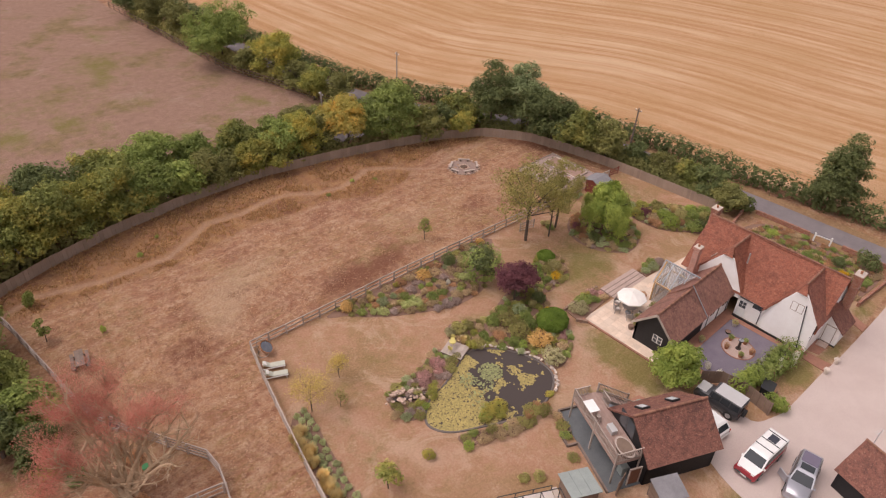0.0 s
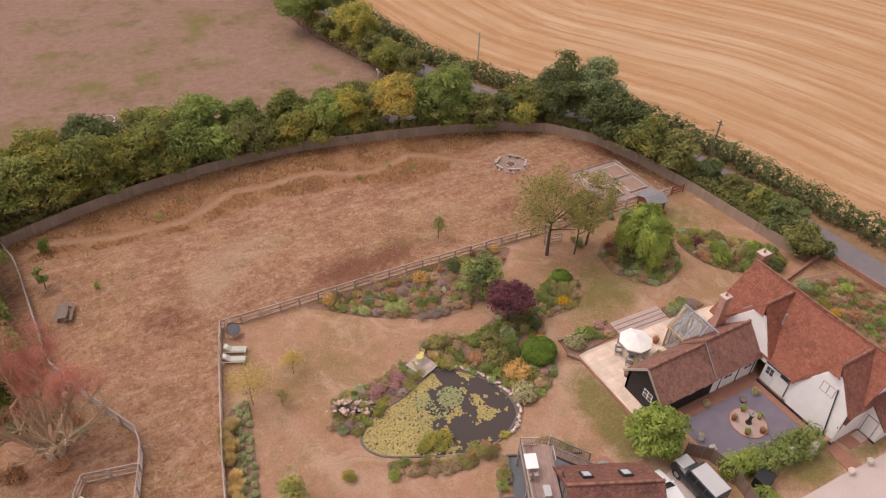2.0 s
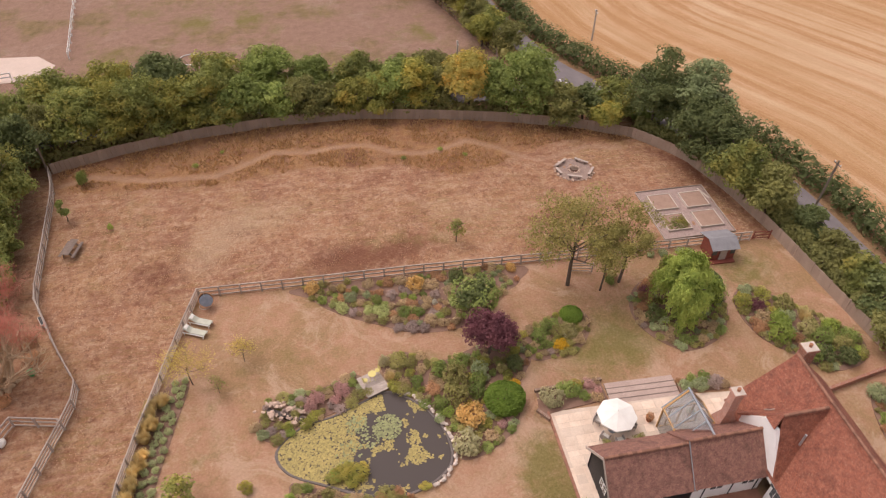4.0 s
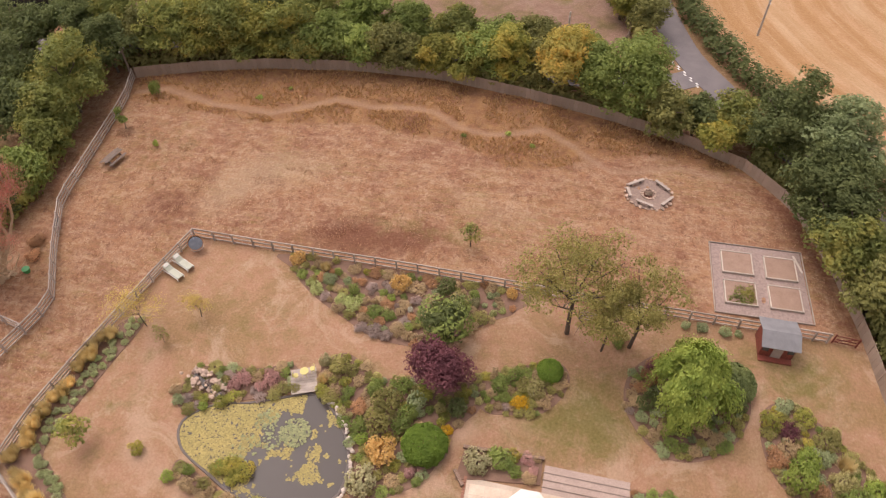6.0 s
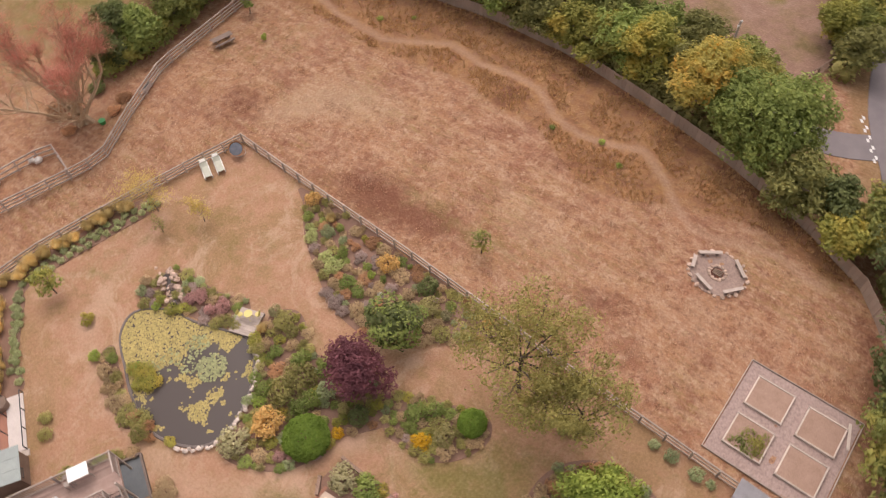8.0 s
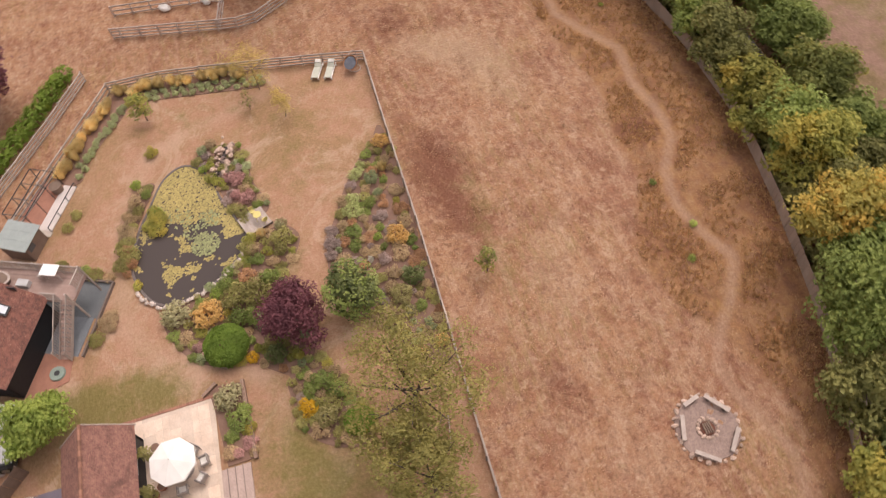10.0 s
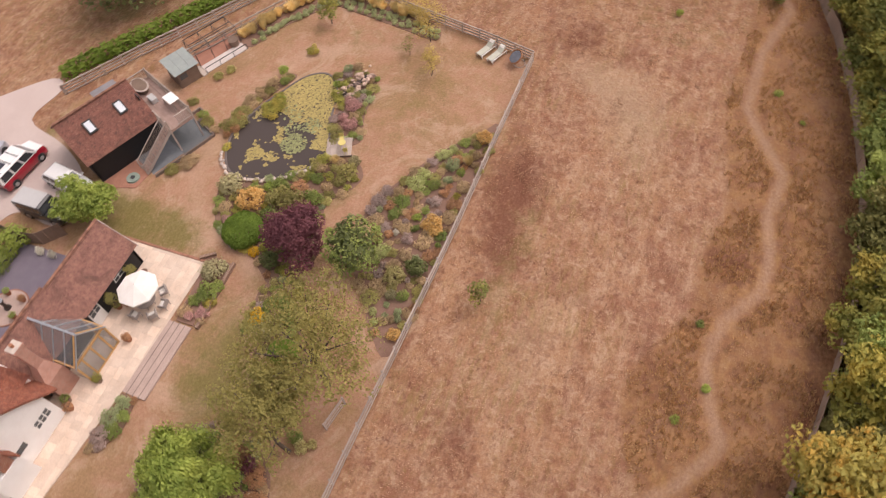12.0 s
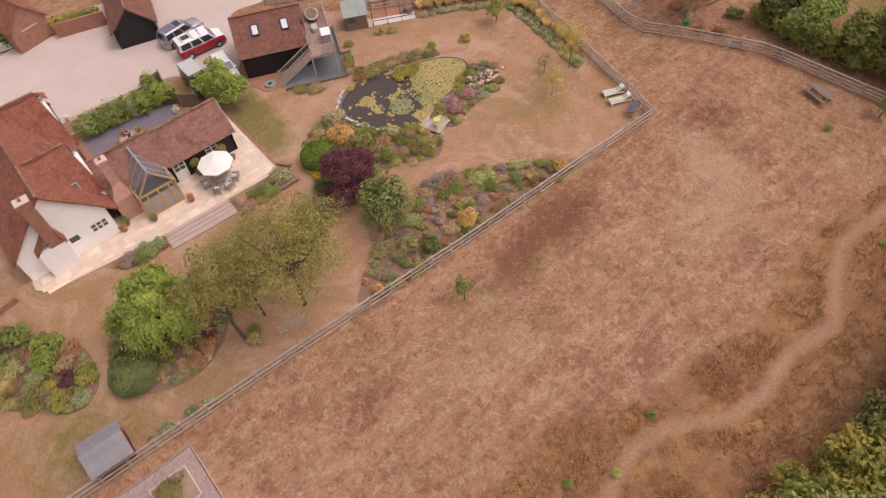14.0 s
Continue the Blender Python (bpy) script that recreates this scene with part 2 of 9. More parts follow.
def smooth_loop(pts, n=6, closed=True):
    """A rounded outline through plan points (Catmull-Rom)."""
    out, k = [], len(pts)
    for i in range(k if closed else k - 1):
        idx = [(i - 1), i, (i + 1), (i + 2)]
        p = [Vector(pts[j % k]) if closed else Vector(pts[min(max(j, 0), k - 1)]) for j in idx]
        for s in range(n):
            t = s / n
            out.append(tuple(0.5 * ((2 * p[1]) + (p[2] - p[0]) * t + (2 * p[0] - 5 * p[1] + 4 * p[2] - p[3]) * t * t + (3 * p[1] - p[0] - 3 * p[2] + p[3]) * t ** 3)))
    if not closed:
        out.append(tuple(pts[-1]))
    return out


def along(pts, step):
    """Points every step metres along a plan line, with the heading."""
    out, left = [], 0.0
    for a, b in zip(pts[:-1], pts[1:]):
        a, b = Vector(a), Vector(b)
        d = (b - a).length
        s = left
        while s < d:
            p = a.lerp(b, s / d)
            out.append((p.x, p.y, math.atan2(b.y - a.y, b.x - a.x)))
            s += step
        left = s - d
    return out

# ---- plan: lines on the ground, in metres ----
GARDEN_FENCE = [(19.8, 44.2), (29.3, 43.9), (39.0, 43.7), (48.2, 43.3), (56.2, 42.9), (63.0, 42.7), (72.6, 42.4)]
SIDE_FENCE = [(19.8, 44.2), (18.7, 40.2), (17.6, 35.6), (16.3, 30.0), (15.5, 26.0), (15.3, 21.6)]
BACK_FENCE = [(15.3, 21.6), (19.5, 19.0), (24.4, 15.9), (28.0, 13.6)]
DRIVE_FENCE = [(13.0, 19.5), (18.0, 16.4), (23.6, 12.6), (29.0, 8.8), (35.3, 4.8)]
WEST_FENCE = [(3.0, 65.6), (4.2, 61.5), (5.2, 52.0), (5.8, 46.0), (8.6, 40.2), (11.4, 35.2), (11.0, 33.0), (10.3, 30.4), (9.3, 26.6), (8.2, 22.4)]
WEST_SPUR = [(10.6, 32.3), (6.6, 33.2), (5.6, 27.2), (4.9, 22.6)]
BOUNDARY = [(3.2, 65.8), (10.0, 68.2), (18.0, 70.1), (28.0, 71.2), (37.0, 71.1), (45.0, 69.6), (54.0, 67.5), (62.4, 64.6), (68.4, 61.4), (72.2, 56.6), (74.2, 50.0), (75.4, 43.0), (76.0, 36.0), (76.8, 28.0)]
FIELD_EDGE = [(60.4, 150.0), (62.4, 122.0), (64.4, 100.0), (66.2, 89.0), (71.0, 78.6), (76.0, 71.0), (84.0, 57.0), (86.5, 46.0), (87.6, 34.0), (89.5, 22.0), (91.5, 12.0), (93.5, -10.0), (95.0, -60.0)]
ROAD = [(57.0, 150.0), (58.0, 120.0), (59.9, 97.0), (63.2, 82.0), (66.8, 74.6), (69.6, 69.2), (76.0, 61.5), (80.4, 52.0), (81.8, 40.0), (82.4, 28.0), (83.0, 15.0), (83.6, 0.0), (84.5, -40.0)]
LANE = [(65.0, 76.5), (60.0, 74.2), (50.0, 73.9), (40.0, 74.6), (30.0, 75.4), (18.0, 75.2), (5.0, 73.4), (-20.0, 68.0), (-60.0, 60.0)]
PADDOCK_FENCE = [(49.0, 150.0), (50.0, 126.0), (51.2, 106.0), (54.5, 94.0), (57.5, 83.0), (56.0, 79.6)]
TROD = [(4.5, 63.4), (7.6, 64.5), (13.4, 62.8), (20.4, 62.4), (23.6, 64.0), (26.6, 65.8), (30.6, 65.1), (34.6, 65.7), (37.2, 65.4), (40.2, 63.4), (43.4, 62.7), (46.4, 63.4), (48.7, 64.4), (51.7, 62.5), (53.9, 60.4), (56.0, 59.2), (58.5, 59.6), (62.0, 60.8), (66.0, 59.8)]
ROUGH = [(4.0, 62.2), (9.0, 61.4), (14.0, 61.2), (20.0, 60.6), (26.0, 61.4), (31.0, 62.2), (36.0, 61.2), (40.0, 61.2), (42.6, 59.8), (45.6, 58.2), (49.0, 58.2), (52.0, 59.6), (55.6, 61.2), (60.0, 62.4), (66.0, 61.0), (68.4, 61.6), (62.4, 64.8), (54.0, 67.6), (45.0, 69.8), (37.0, 71.2), (28.0, 71.4), (18.0, 70.3), (10.0, 68.4), (3.2, 65.9)]
DRIVE = [(38.8, 3.6), (40.4, 8.2), (42.6, 12.0), (46.0, 14.0), (47.9, 13.0), (47.6, 9.3), (49.4, 8.2), (51.7, 7.75), (58.2, 7.55), (61.6, 7.3), (65.3, 7.2), (73.4, 7.1), (80.8, 7.2), (80.8, -1.0), (60.0, -7.6), (52.0, -9.0), (45.0, -8.0), (40.0, -4.0), (37.4, -1.4), (33.9, 2.2), (34.9, 4.0)]
LAWN = [(19.8, 44.2), (56.2, 42.9), (72.6, 42.4), (75.6, 42.0), (76.8, 27.0), (78.5, 8.0), (60.0, 7.0), (36.0, 6.0), (28.0, 13.6), (15.3, 21.6), (17.6, 35.6)]
POND = smooth_loop([(38.9, 24.6), (37.6, 23.1), (35.0, 22.3), (32.2, 22.9), (29.8, 24.0), (27.2, 25.4), (26.4, 27.3), (28.3, 29.0), (30.6, 29.5), (33.0, 30.4), (35.0, 31.0), (37.0, 29.7), (38.6, 27.3)], 5)


def line_dist(X, Y, pts):
    best = np.full(X.shape, 1e9)
    for (ax, ay), (bx, by) in zip(pts[:-1], pts[1:]):
        dx, dy = bx - ax, by - ay
        t = np.clip(((X - ax) * dx + (Y - ay) * dy) / (dx * dx + dy * dy), 0, 1)
        best = np.minimum(best, np.hypot(X - ax - t * dx, Y - ay - t * dy))
    return best


def line_run(X, Y, pts):
    """How far along the line the nearest point of it lies."""
    best, run, done = np.full(X.shape, 1e9), np.zeros(X.shape), 0.0
    for (ax, ay), (bx, by) in zip(pts[:-1], pts[1:]):
        dx, dy = bx - ax, by - ay
        ln = math.hypot(dx, dy)
        t = np.clip(((X - ax) * dx + (Y - ay) * dy) / (ln * ln), 0, 1)
        d = np.hypot(X - ax - t * dx, Y - ay - t * dy)
        run = np.where(d < best, done + t * ln, run)
        best = np.minimum(best, d)
        done += ln
    return run


def inside(X, Y, pts):
    r = np.zeros(X.shape, bool)
    for (ax, ay), (bx, by) in zip(pts, pts[1:] + pts[:1]):
        if ay != by:
            r ^= ((ay > Y) != (by > Y)) & (X < (bx - ax) * (Y - ay) / (by - ay) + ax)
    return r


def soft(d, w):
    return np.clip(0.5 - d / w, 0, 1)


def blob(X, Y, x, y, rx, ry, turn=0.0):
    c, s = math.cos(radians(turn)), math.sin(radians(turn))
    u, v = (X - x) * c + (Y - y) * s, -(X - x) * s + (Y - y) * c
    return np.clip(1.15 - np.hypot(u / rx, v / ry), 0, 1)


# ---- the ground: one sheet to the horizon ----
def spaced(lo, hi, step, reach):
    a = list(np.arange(lo, hi + 0.01, step))
    s, w = 1.5, hi
    up, dn = [], []
    while w < reach:
        s = min(s * 1.12, 400)
        w += s
        up.append(w)
    s, w = 1.5, lo
    while w > -reach:
        s = min(s * 1.12, 400)
        w -= s
        dn.append(w)
    return np.array(dn[::-1] + a + up)


gx, gy = spaced(-8, 96, 0.4, 3000), spaced(-12, 80, 0.4, 3000)
X, Y = np.meshgrid(gx, gy, indexing="ij")
field_poly = FIELD_EDGE + [(95.0, -2900.0), (2900.0, -2900.0), (2900.0, 2900.0), (40.0, 2900.0)]
in_field = inside(X, Y, field_poly)
d_field = np.where(in_field, line_dist(X, Y, FIELD_EDGE), -line_dist(X, Y, FIELD_EDGE))
in_lawn = inside(X, Y, LAWN)
d_lawn = np.where(in_lawn, -1, 1) * line_dist(X, Y, LAWN + LAWN[:1])
paddock_poly = PADDOCK_FENCE[:] + [(40.0, 78.6), (28.0, 79.2), (0.0, 77.0), (-60.0, 66.0), (-2900.0, 60.0), (-2900.0, 2900.0), (40.0, 2900.0)]
in_pad = inside(X, Y, paddock_poly)
d_pad = np.where(in_pad, -1, 1) * line_dist(X, Y, paddock_poly + paddock_poly[:1])
meadow = inside(X, Y, [(3.0, 65.6), (5.5, 48.0), (11.2, 35.0), (9.6, 26.0), (15.3, 21.6), (17.6, 35.6), (19.8, 44.2), (72.6, 42.4), (75.4, 43.0), (72.2, 56.6), (62.4, 64.6), (45.0, 69.6), (28.0, 71.2), (10.0, 68.2)])
d_rough = np.where(inside(X, Y, ROUGH), -1, 1) * line_dist(X, Y, ROUGH + ROUGH[:1])
zone = {
    "trod": np.clip(soft(line_dist(X, Y, TROD) - 0.4, 0.8) + 0.55 * soft(line_dist(X, Y, [(9.0, 61.6), (16.0, 60.6), (24.0, 61.2), (30.0, 62.2), (36.0, 61.0), (41.0, 60.9)]) - 0.3, 0.8), 0, 1),
    "lawn": soft(d_lawn, 0.8),
    "stubble": soft(-d_field, 2.0),
    "rows": np.clip(d_field, -50, 4000),
    "run": line_run(X, Y, FIELD_EDGE),
    "paddock": soft(d_pad, 3.0),
    "rank": soft(d_rough, 1.6),
    # rusty patches, plus bare earth and tree shade painted in along the boundary
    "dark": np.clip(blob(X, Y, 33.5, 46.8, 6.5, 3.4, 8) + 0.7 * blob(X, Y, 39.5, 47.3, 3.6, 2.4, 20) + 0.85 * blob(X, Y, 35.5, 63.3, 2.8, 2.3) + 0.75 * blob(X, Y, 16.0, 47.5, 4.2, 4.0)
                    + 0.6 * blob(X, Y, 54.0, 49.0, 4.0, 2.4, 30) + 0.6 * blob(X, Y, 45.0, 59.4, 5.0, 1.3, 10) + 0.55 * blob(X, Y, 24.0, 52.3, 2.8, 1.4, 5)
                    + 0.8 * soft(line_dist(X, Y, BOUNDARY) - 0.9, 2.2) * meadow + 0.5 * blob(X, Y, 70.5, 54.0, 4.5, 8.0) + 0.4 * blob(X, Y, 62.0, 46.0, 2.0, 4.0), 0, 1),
    "pale": np.clip(blob(X, Y, 24.0, 54.0, 8.0, 4.0, 15) + 0.6 * blob(X, Y, 46.0, 52.0, 9.0, 4.0, -10) + 0.8 * blob(X, Y, 20.0, 49.0, 5.0, 3.0, 50) + 0.5 * blob(X, Y, 60.0, 52.0, 5.0, 5.0), 0, 1) * meadow,
    "green": np.clip(0.75 * blob(X, Y, 54.0, 32.4, 6.4, 4.0, 20) + 0.4 * blob(X, Y, 56.0, 36.5, 5.0, 6.0) + 0.3 * blob(X, Y, 69.5, 39.0, 6.0, 4.0) + 1.4 * blob(X, Y, 45.6, 20.4, 2.3, 5.0, 8) + 0.55 * blob(X, Y, 46.4, 26.0, 1.6, 4.0) + 1.5 * blob(X, Y, 56.4, 9.0, 3.6, 1.7) + 1.3 * blob(X, Y, 61.6, 8.0, 2.2, 0.9) + 0.8 * blob(X, Y, 70.5, 8.4, 3.4, 1.3) + 0.35 * blob(X, Y, 53.5, 31.0, 9.0, 2.6) + 0.3 * blob(X, Y, 66.0, 40.0, 8.0, 3.0) + 0.5 * blob(X, Y, 38.0, 34.0, 3.0, 2.0) + 0.45 * blob(X, Y, 21.0, 28.0, 2.5, 6.0) + 0.9 * blob(X, Y, 42.5, 130.0, 4.5, 1.6, -55) + 0.8 * blob(X, Y, 23.2, 101.5, 2.0, 3.6) + 0.8 * blob(X, Y, 48.8, 92.4, 2.4, 1.2, -50) + 0.7 * blob(X, Y, 34.0, 147.0, 5.0, 2.5) + 0.6 * blob(X, Y, 33.3, 120.0, 10.0, 4.0, -30) + 0.8 * blob(X, Y, 16.0, 100.0, 2.5, 4.0) + 0.35 * blob(X, Y, 27.0, 36.0, 9.0, 5.0) + 0.4 * blob(X, Y, 12.0, 56.0, 6.0, 8.0) + 0.9 * blob(X, Y, 44.6, 17.6, 1.7, 4.0, -25) + 0.4 * blob(X, Y, 44.5, 21.0, 3.0, 4.5)
                      + 0.7 * blob(X, Y, 40.0, 6.5, 4.5, 1.6) + 0.45 * blob(X, Y, 70.5, 38.0, 4.0, 4.0) + 0.6 * blob(X, Y, 28.0, 88.0, 10.0, 6.0, 20) + 0.9 * blob(X, Y, 35.0, 118.0, 9.0, 2.2, 70) + 0.7 * blob(X, Y, 16.0, 82.0, 5.0, 4.0) + 0.7 * blob(X, Y, 45.0, 92.0, 5.0, 3.0)
                     + 0.5 * blob(X, Y, 20.0, 110.0, 22.0, 9.0) + 0.5 * blob(X, Y, 34.0, 100.0, 8.0, 3.0) + 0.6 * blob(X, Y, 6.0, 92.0, 8.0, 5.0) + 0.95 * blob(X, Y, -12.0, 50.0, 14.0, 22.0) + 0.6 * blob(X, Y, 22.0, 4.0, 12.0, 7.0, -30) + 0.5 * blob(X, Y, 40.5, 48.5, 9.0, 2.0)
                     + sum(0.9 * blob(X, Y, *b_) for b_ in ((10.5, 116.0, 3.5, 2.0), (8.2, 103.8, 3.5, 1.8), (15.9, 101.4, 3.2, 2.2), (23.6, 101.0, 2.6, 3.4), (48.7, 92.0, 3.0, 1.8, -40), (40.9, 133.0, 6.5, 2.2, -55), (27.2, 96.0, 2.4, 2.0), (47.6, 95.4, 3.0, 1.4), (36.0, 124.0, 7.0, 3.0, -20))), 0, 1),
    "worn": np.clip(0.8 * soft(line_dist(X, Y, [(46.0, 30.4), (44.9, 28.0), (43.0, 23.4), (40.0, 21.4), (36.0, 21.3), (30.0, 22.0), (24.0, 24.6)]) - 0.7, 2.0) + 0.9 * soft(line_dist(X, Y, [(24.0, 24.6), (22.4, 28.0), (21.6, 32.0), (20.6, 34.6)]) - 0.5, 2.0) + 0.6 * soft(line_dist(X, Y, [(46.4, 29.8), (47.6, 31.0), (52.6, 31.2), (55.6, 30.6)]) - 0.4, 1.6) + 0.6 * soft(line_dist(X, Y, [(66.2, 30.0), (67.0, 37.0), (64.0, 40.6)]) - 0.5, 1.6), 0, 1),
    "verge": soft(line_dist(X, Y, ROAD) - 3.4, 3.0),
}
relief = np.zeros(X.shape)
near = (np.abs(X - 44) < 60) & (np.abs(Y - 34) < 60)
for ix, iy in zip(*np.nonzero(near & meadow)):
    relief[ix, iy] = 0.07 * noise.noise((X[ix, iy] * 0.6, Y[ix, iy] * 0.6, 3.0)) + 0.05 * noise.noise((X[ix, iy] * 2.1, Y[ix, iy] * 2.1, 9.0))
relief -= 0.06 * zone["trod"]
nx, ny = X.shape
ids = np.arange(nx * ny).reshape(nx, ny)
quads = np.stack((ids[:-1, :-1], ids[1:, :-1], ids[1:, 1:], ids[:-1, 1:]), -1).reshape(-1, 4)
ground_mesh = bpy.data.meshes.new("ground")
ground_mesh.from_pydata(np.stack((X, Y, relief), -1).reshape(-1, 3).tolist(), [], quads.tolist())
for zone_name, values in zone.items():
    a = ground_mesh.attributes.new(zone_name, "FLOAT", "POINT")
    a.data.foreach_set("value", values.astype(np.float32).ravel())
ground_mesh.polygons.foreach_set("use_smooth", np.ones(len(quads), bool))


def ground_material():
    m = bpy.data.materials.new("dry_grassland")
    nt, b = nodes_of(m)
    p = where(nt)

    def attr(n):
        a = nt.nodes.new("ShaderNodeAttribute")
        a.attribute_name = n
        return a.outputs["Fac"]

    ragged = noise_node(nt, p, 1.4, 5.0, 0.7)

    def mask(n, k=0.7, lo=0.38, hi=0.62):
        v = calc(nt, "ADD", attr(n), calc(nt, "MULTIPLY", calc(nt, "SUBTRACT", ragged, 0.5), k))
        return ramp(nt, v, lo, hi)

    big, mid = noise_node(nt, p, 0.16, 4.0, 0.65), noise_node(nt, p, 0.9, 5.0, 0.7)
    fine, grain = noise_node(nt, p, 5.0, 4.0, 0.75), noise_node(nt, p, 17.0, 3.0, 0.8)
    # hay meadow: straw, bleached and rusty drifts
    col = mixc(nt, ramp(nt, big, 0.36, 0.64), MEADOW_A, MEADOW_B)
    col = mixc(nt, calc(nt, "MULTIPLY", ramp(nt, mid, 0.45, 0.65), 0.75), col, MEADOW_C)
    tuft = noise_node(nt, p, 1.7, 6.0, 0.8, 0.6)
    col = mixc(nt, calc(nt, "MULTIPLY", calc(nt, "SUBTRACT", 1.0, ramp(nt, tuft, 0.38, 0.5)), 0.72), col, (0.185, 0.083, 0.054))
    col = mixc(nt, calc(nt, "MULTIPLY", ramp(nt, noise_node(nt, p, 0.28, 7.0, 0.78, 0.7), 0.48, 0.59), 0.65), col, (0.235, 0.105, 0.068))
    col = mixc(nt, calc(nt, "MULTIPLY", ramp(nt, noise_node(nt, p, 0.4, 7.0, 0.78, 0.3), 0.54, 0.66), 0.5), col, (0.50, 0.335, 0.225))
    col = mixc(nt, calc(nt, "MULTIPLY", ramp(nt, noise_node(nt, p, 2.6, 5.0, 0.75), 0.56, 0.68), 0.5), col, MEADOW_D)
    # swaths left by the mower, along the garden fence, with olive regrowth between
    axes = nt.nodes.new("ShaderNodeSeparateXYZ")
    nt.links.new(p, axes.inputs[0])
    swath = nt.nodes.new("ShaderNodeCombineXYZ")
    nt.links.new(calc(nt, "MULTIPLY", axes.outputs[0], 0.22), swath.inputs[0])
    nt.links.new(axes.outputs[1], swath.inputs[1])
    lay = noise_node(nt, swath.outputs[0], 1.1, 6.0, 0.75)
    col = mixc(nt, calc(nt, "MULTIPLY", ramp(nt, lay, 0.52, 0.64), 0.45), col, (0.50, 0.33, 0.22))
    col = mixc(nt, calc(nt, "MULTIPLY", calc(nt, "SUBTRACT", 1.0, ramp(nt, lay, 0.36, 0.47)), 0.4), col, (0.22, 0.105, 0.062))
    regrowth = calc(nt, "MULTIPLY", ramp(nt, noise_node(nt, p, 0.11, 5.0, 0.7, 0.4), 0.46, 0.62), ramp(nt, noise_node(nt, swath.outputs[0], 2.3, 6.0, 0.8), 0.46, 0.6))
    col = mixc(nt, calc(nt, "MULTIPLY", regrowth, 0.62), col, (0.27, 0.19, 0.075))
    tussock = ramp(nt, noise_node(nt, p, 1.25, 5.0, 0.72, 0.5), 0.54, 0.64)
    col = mixc(nt, calc(nt, "MULTIPLY", tussock, 0.5), col, (0.53, 0.36, 0.245))
    spot = calc(nt, "MULTIPLY", ramp(nt, noise_node(nt, p, 1.9, 4.0, 0.7), 0.57, 0.64), ramp(nt, noise_node(nt, p, 0.23, 3.0, 0.6), 0.42, 0.6))
    col = mixc(nt, calc(nt, "MULTIPLY", spot, 0.65), col, (0.165, 0.075, 0.05))
    col = mixc(nt, calc(nt, "MULTIPLY", mask("pale", 0.8, 0.3, 1.0), 0.5), col, (0.46, 0.33, 0.22))
    col = mixc(nt, calc(nt, "MULTIPLY", mask("rank", 0.7, 0.3, 0.7), 0.65), col, mixc(nt, ramp(nt, noise_node(nt, p, 0.7, 5.0, 0.7), 0.36, 0.62), (0.365, 0.195, 0.08), (0.20, 0.092, 0.05)))
    # red-brown patches, and the painted boundary shade, as one dark tone
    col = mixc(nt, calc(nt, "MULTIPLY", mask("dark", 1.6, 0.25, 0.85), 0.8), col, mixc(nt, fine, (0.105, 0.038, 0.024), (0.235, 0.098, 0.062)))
    # mown lawn
    lawn = mixc(nt, ramp(nt, mid, 0.35, 0.65), LAWN_A, LAWN_B)
    lawn = mixc(nt, calc(nt, "MULTIPLY", ramp(nt, big, 0.45, 0.7), 0.4), lawn, LAWN_C)
    lawn = mixc(nt, calc(nt, "MULTIPLY", ramp(nt, noise_node(nt, p, 0.4, 7.0, 0.75), 0.48, 0.64), 0.62), lawn, (0.28, 0.19, 0.08))
    lawn = mixc(nt, calc(nt, "MULTIPLY", ramp(nt, noise_node(nt, p, 1.3, 6.0, 0.78, 0.4), 0.5, 0.66), 0.5), lawn, (0.45, 0.285, 0.185))
    lawn = mixc(nt, calc(nt, "MULTIPLY", ramp(nt, noise_node(nt, p, 2.1, 6.0, 0.8, 0.8), 0.56, 0.68), 0.35), lawn, (0.25, 0.135, 0.075))
    lawn = mixc(nt, calc(nt, "MULTIPLY", ramp(nt, noise_node(nt, p, 0.3, 5.0, 0.7, 1.0), 0.56, 0.7), 0.45), lawn, (0.47, 0.31, 0.21))
    lawn = mixc(nt, calc(nt, "MULTIPLY", ramp(nt, noise_node(nt, p, 0.13, 6.0, 0.72, 0.6), 0.46, 0.58), 0.7), lawn, mixc(nt, fine, (0.23, 0.155, 0.07), (0.36, 0.225, 0.12)))
    lawn = mixc(nt, calc(nt, "MULTIPLY", ramp(nt, noise_node(nt, p, 0.21, 6.0, 0.72, 1.2), 0.5, 0.62), 0.65), lawn, (0.50, 0.34, 0.24))
    col = mixc(nt, mask("lawn", 0.15), col, lawn)
    col = mixc(nt, calc(nt, "MULTIPLY", mask("worn", 0.5, 0.2, 0.9), 0.8), col, (0.49, 0.32, 0.225))
    pad = mixc(nt, ramp(nt, mid, 0.35, 0.65), (0.255, 0.155, 0.115), (0.32, 0.20, 0.15))
    pad = mixc(nt, calc(nt, "MULTIPLY", ramp(nt, noise_node(nt, p, 0.09, 7.0, 0.7), 0.5, 0.6), 0.75), pad, mixc(nt, ramp(nt, noise_node(nt, p, 0.7, 6.0, 0.8), 0.4, 0.6), (0.14, 0.115, 0.045), (0.26, 0.18, 0.09)))
    pad = mixc(nt, calc(nt, "MULTIPLY", ramp(nt, noise_node(nt, p, 0.14, 7.0, 0.75, 0.5), 0.55, 0.68), 0.5), pad, (0.38, 0.27, 0.215))
    col = mixc(nt, mask("paddock", 0.1), col, pad)
    # stubble with its drill rows and wheelings
    w = calc(nt, "ADD", attr("rows"), calc(nt, "MULTIPLY", noise_node(nt, p, 0.012, 1.0), 5.0))
    s1 = calc(nt, "SINE", calc(nt, "MULTIPLY", w, 2.1))
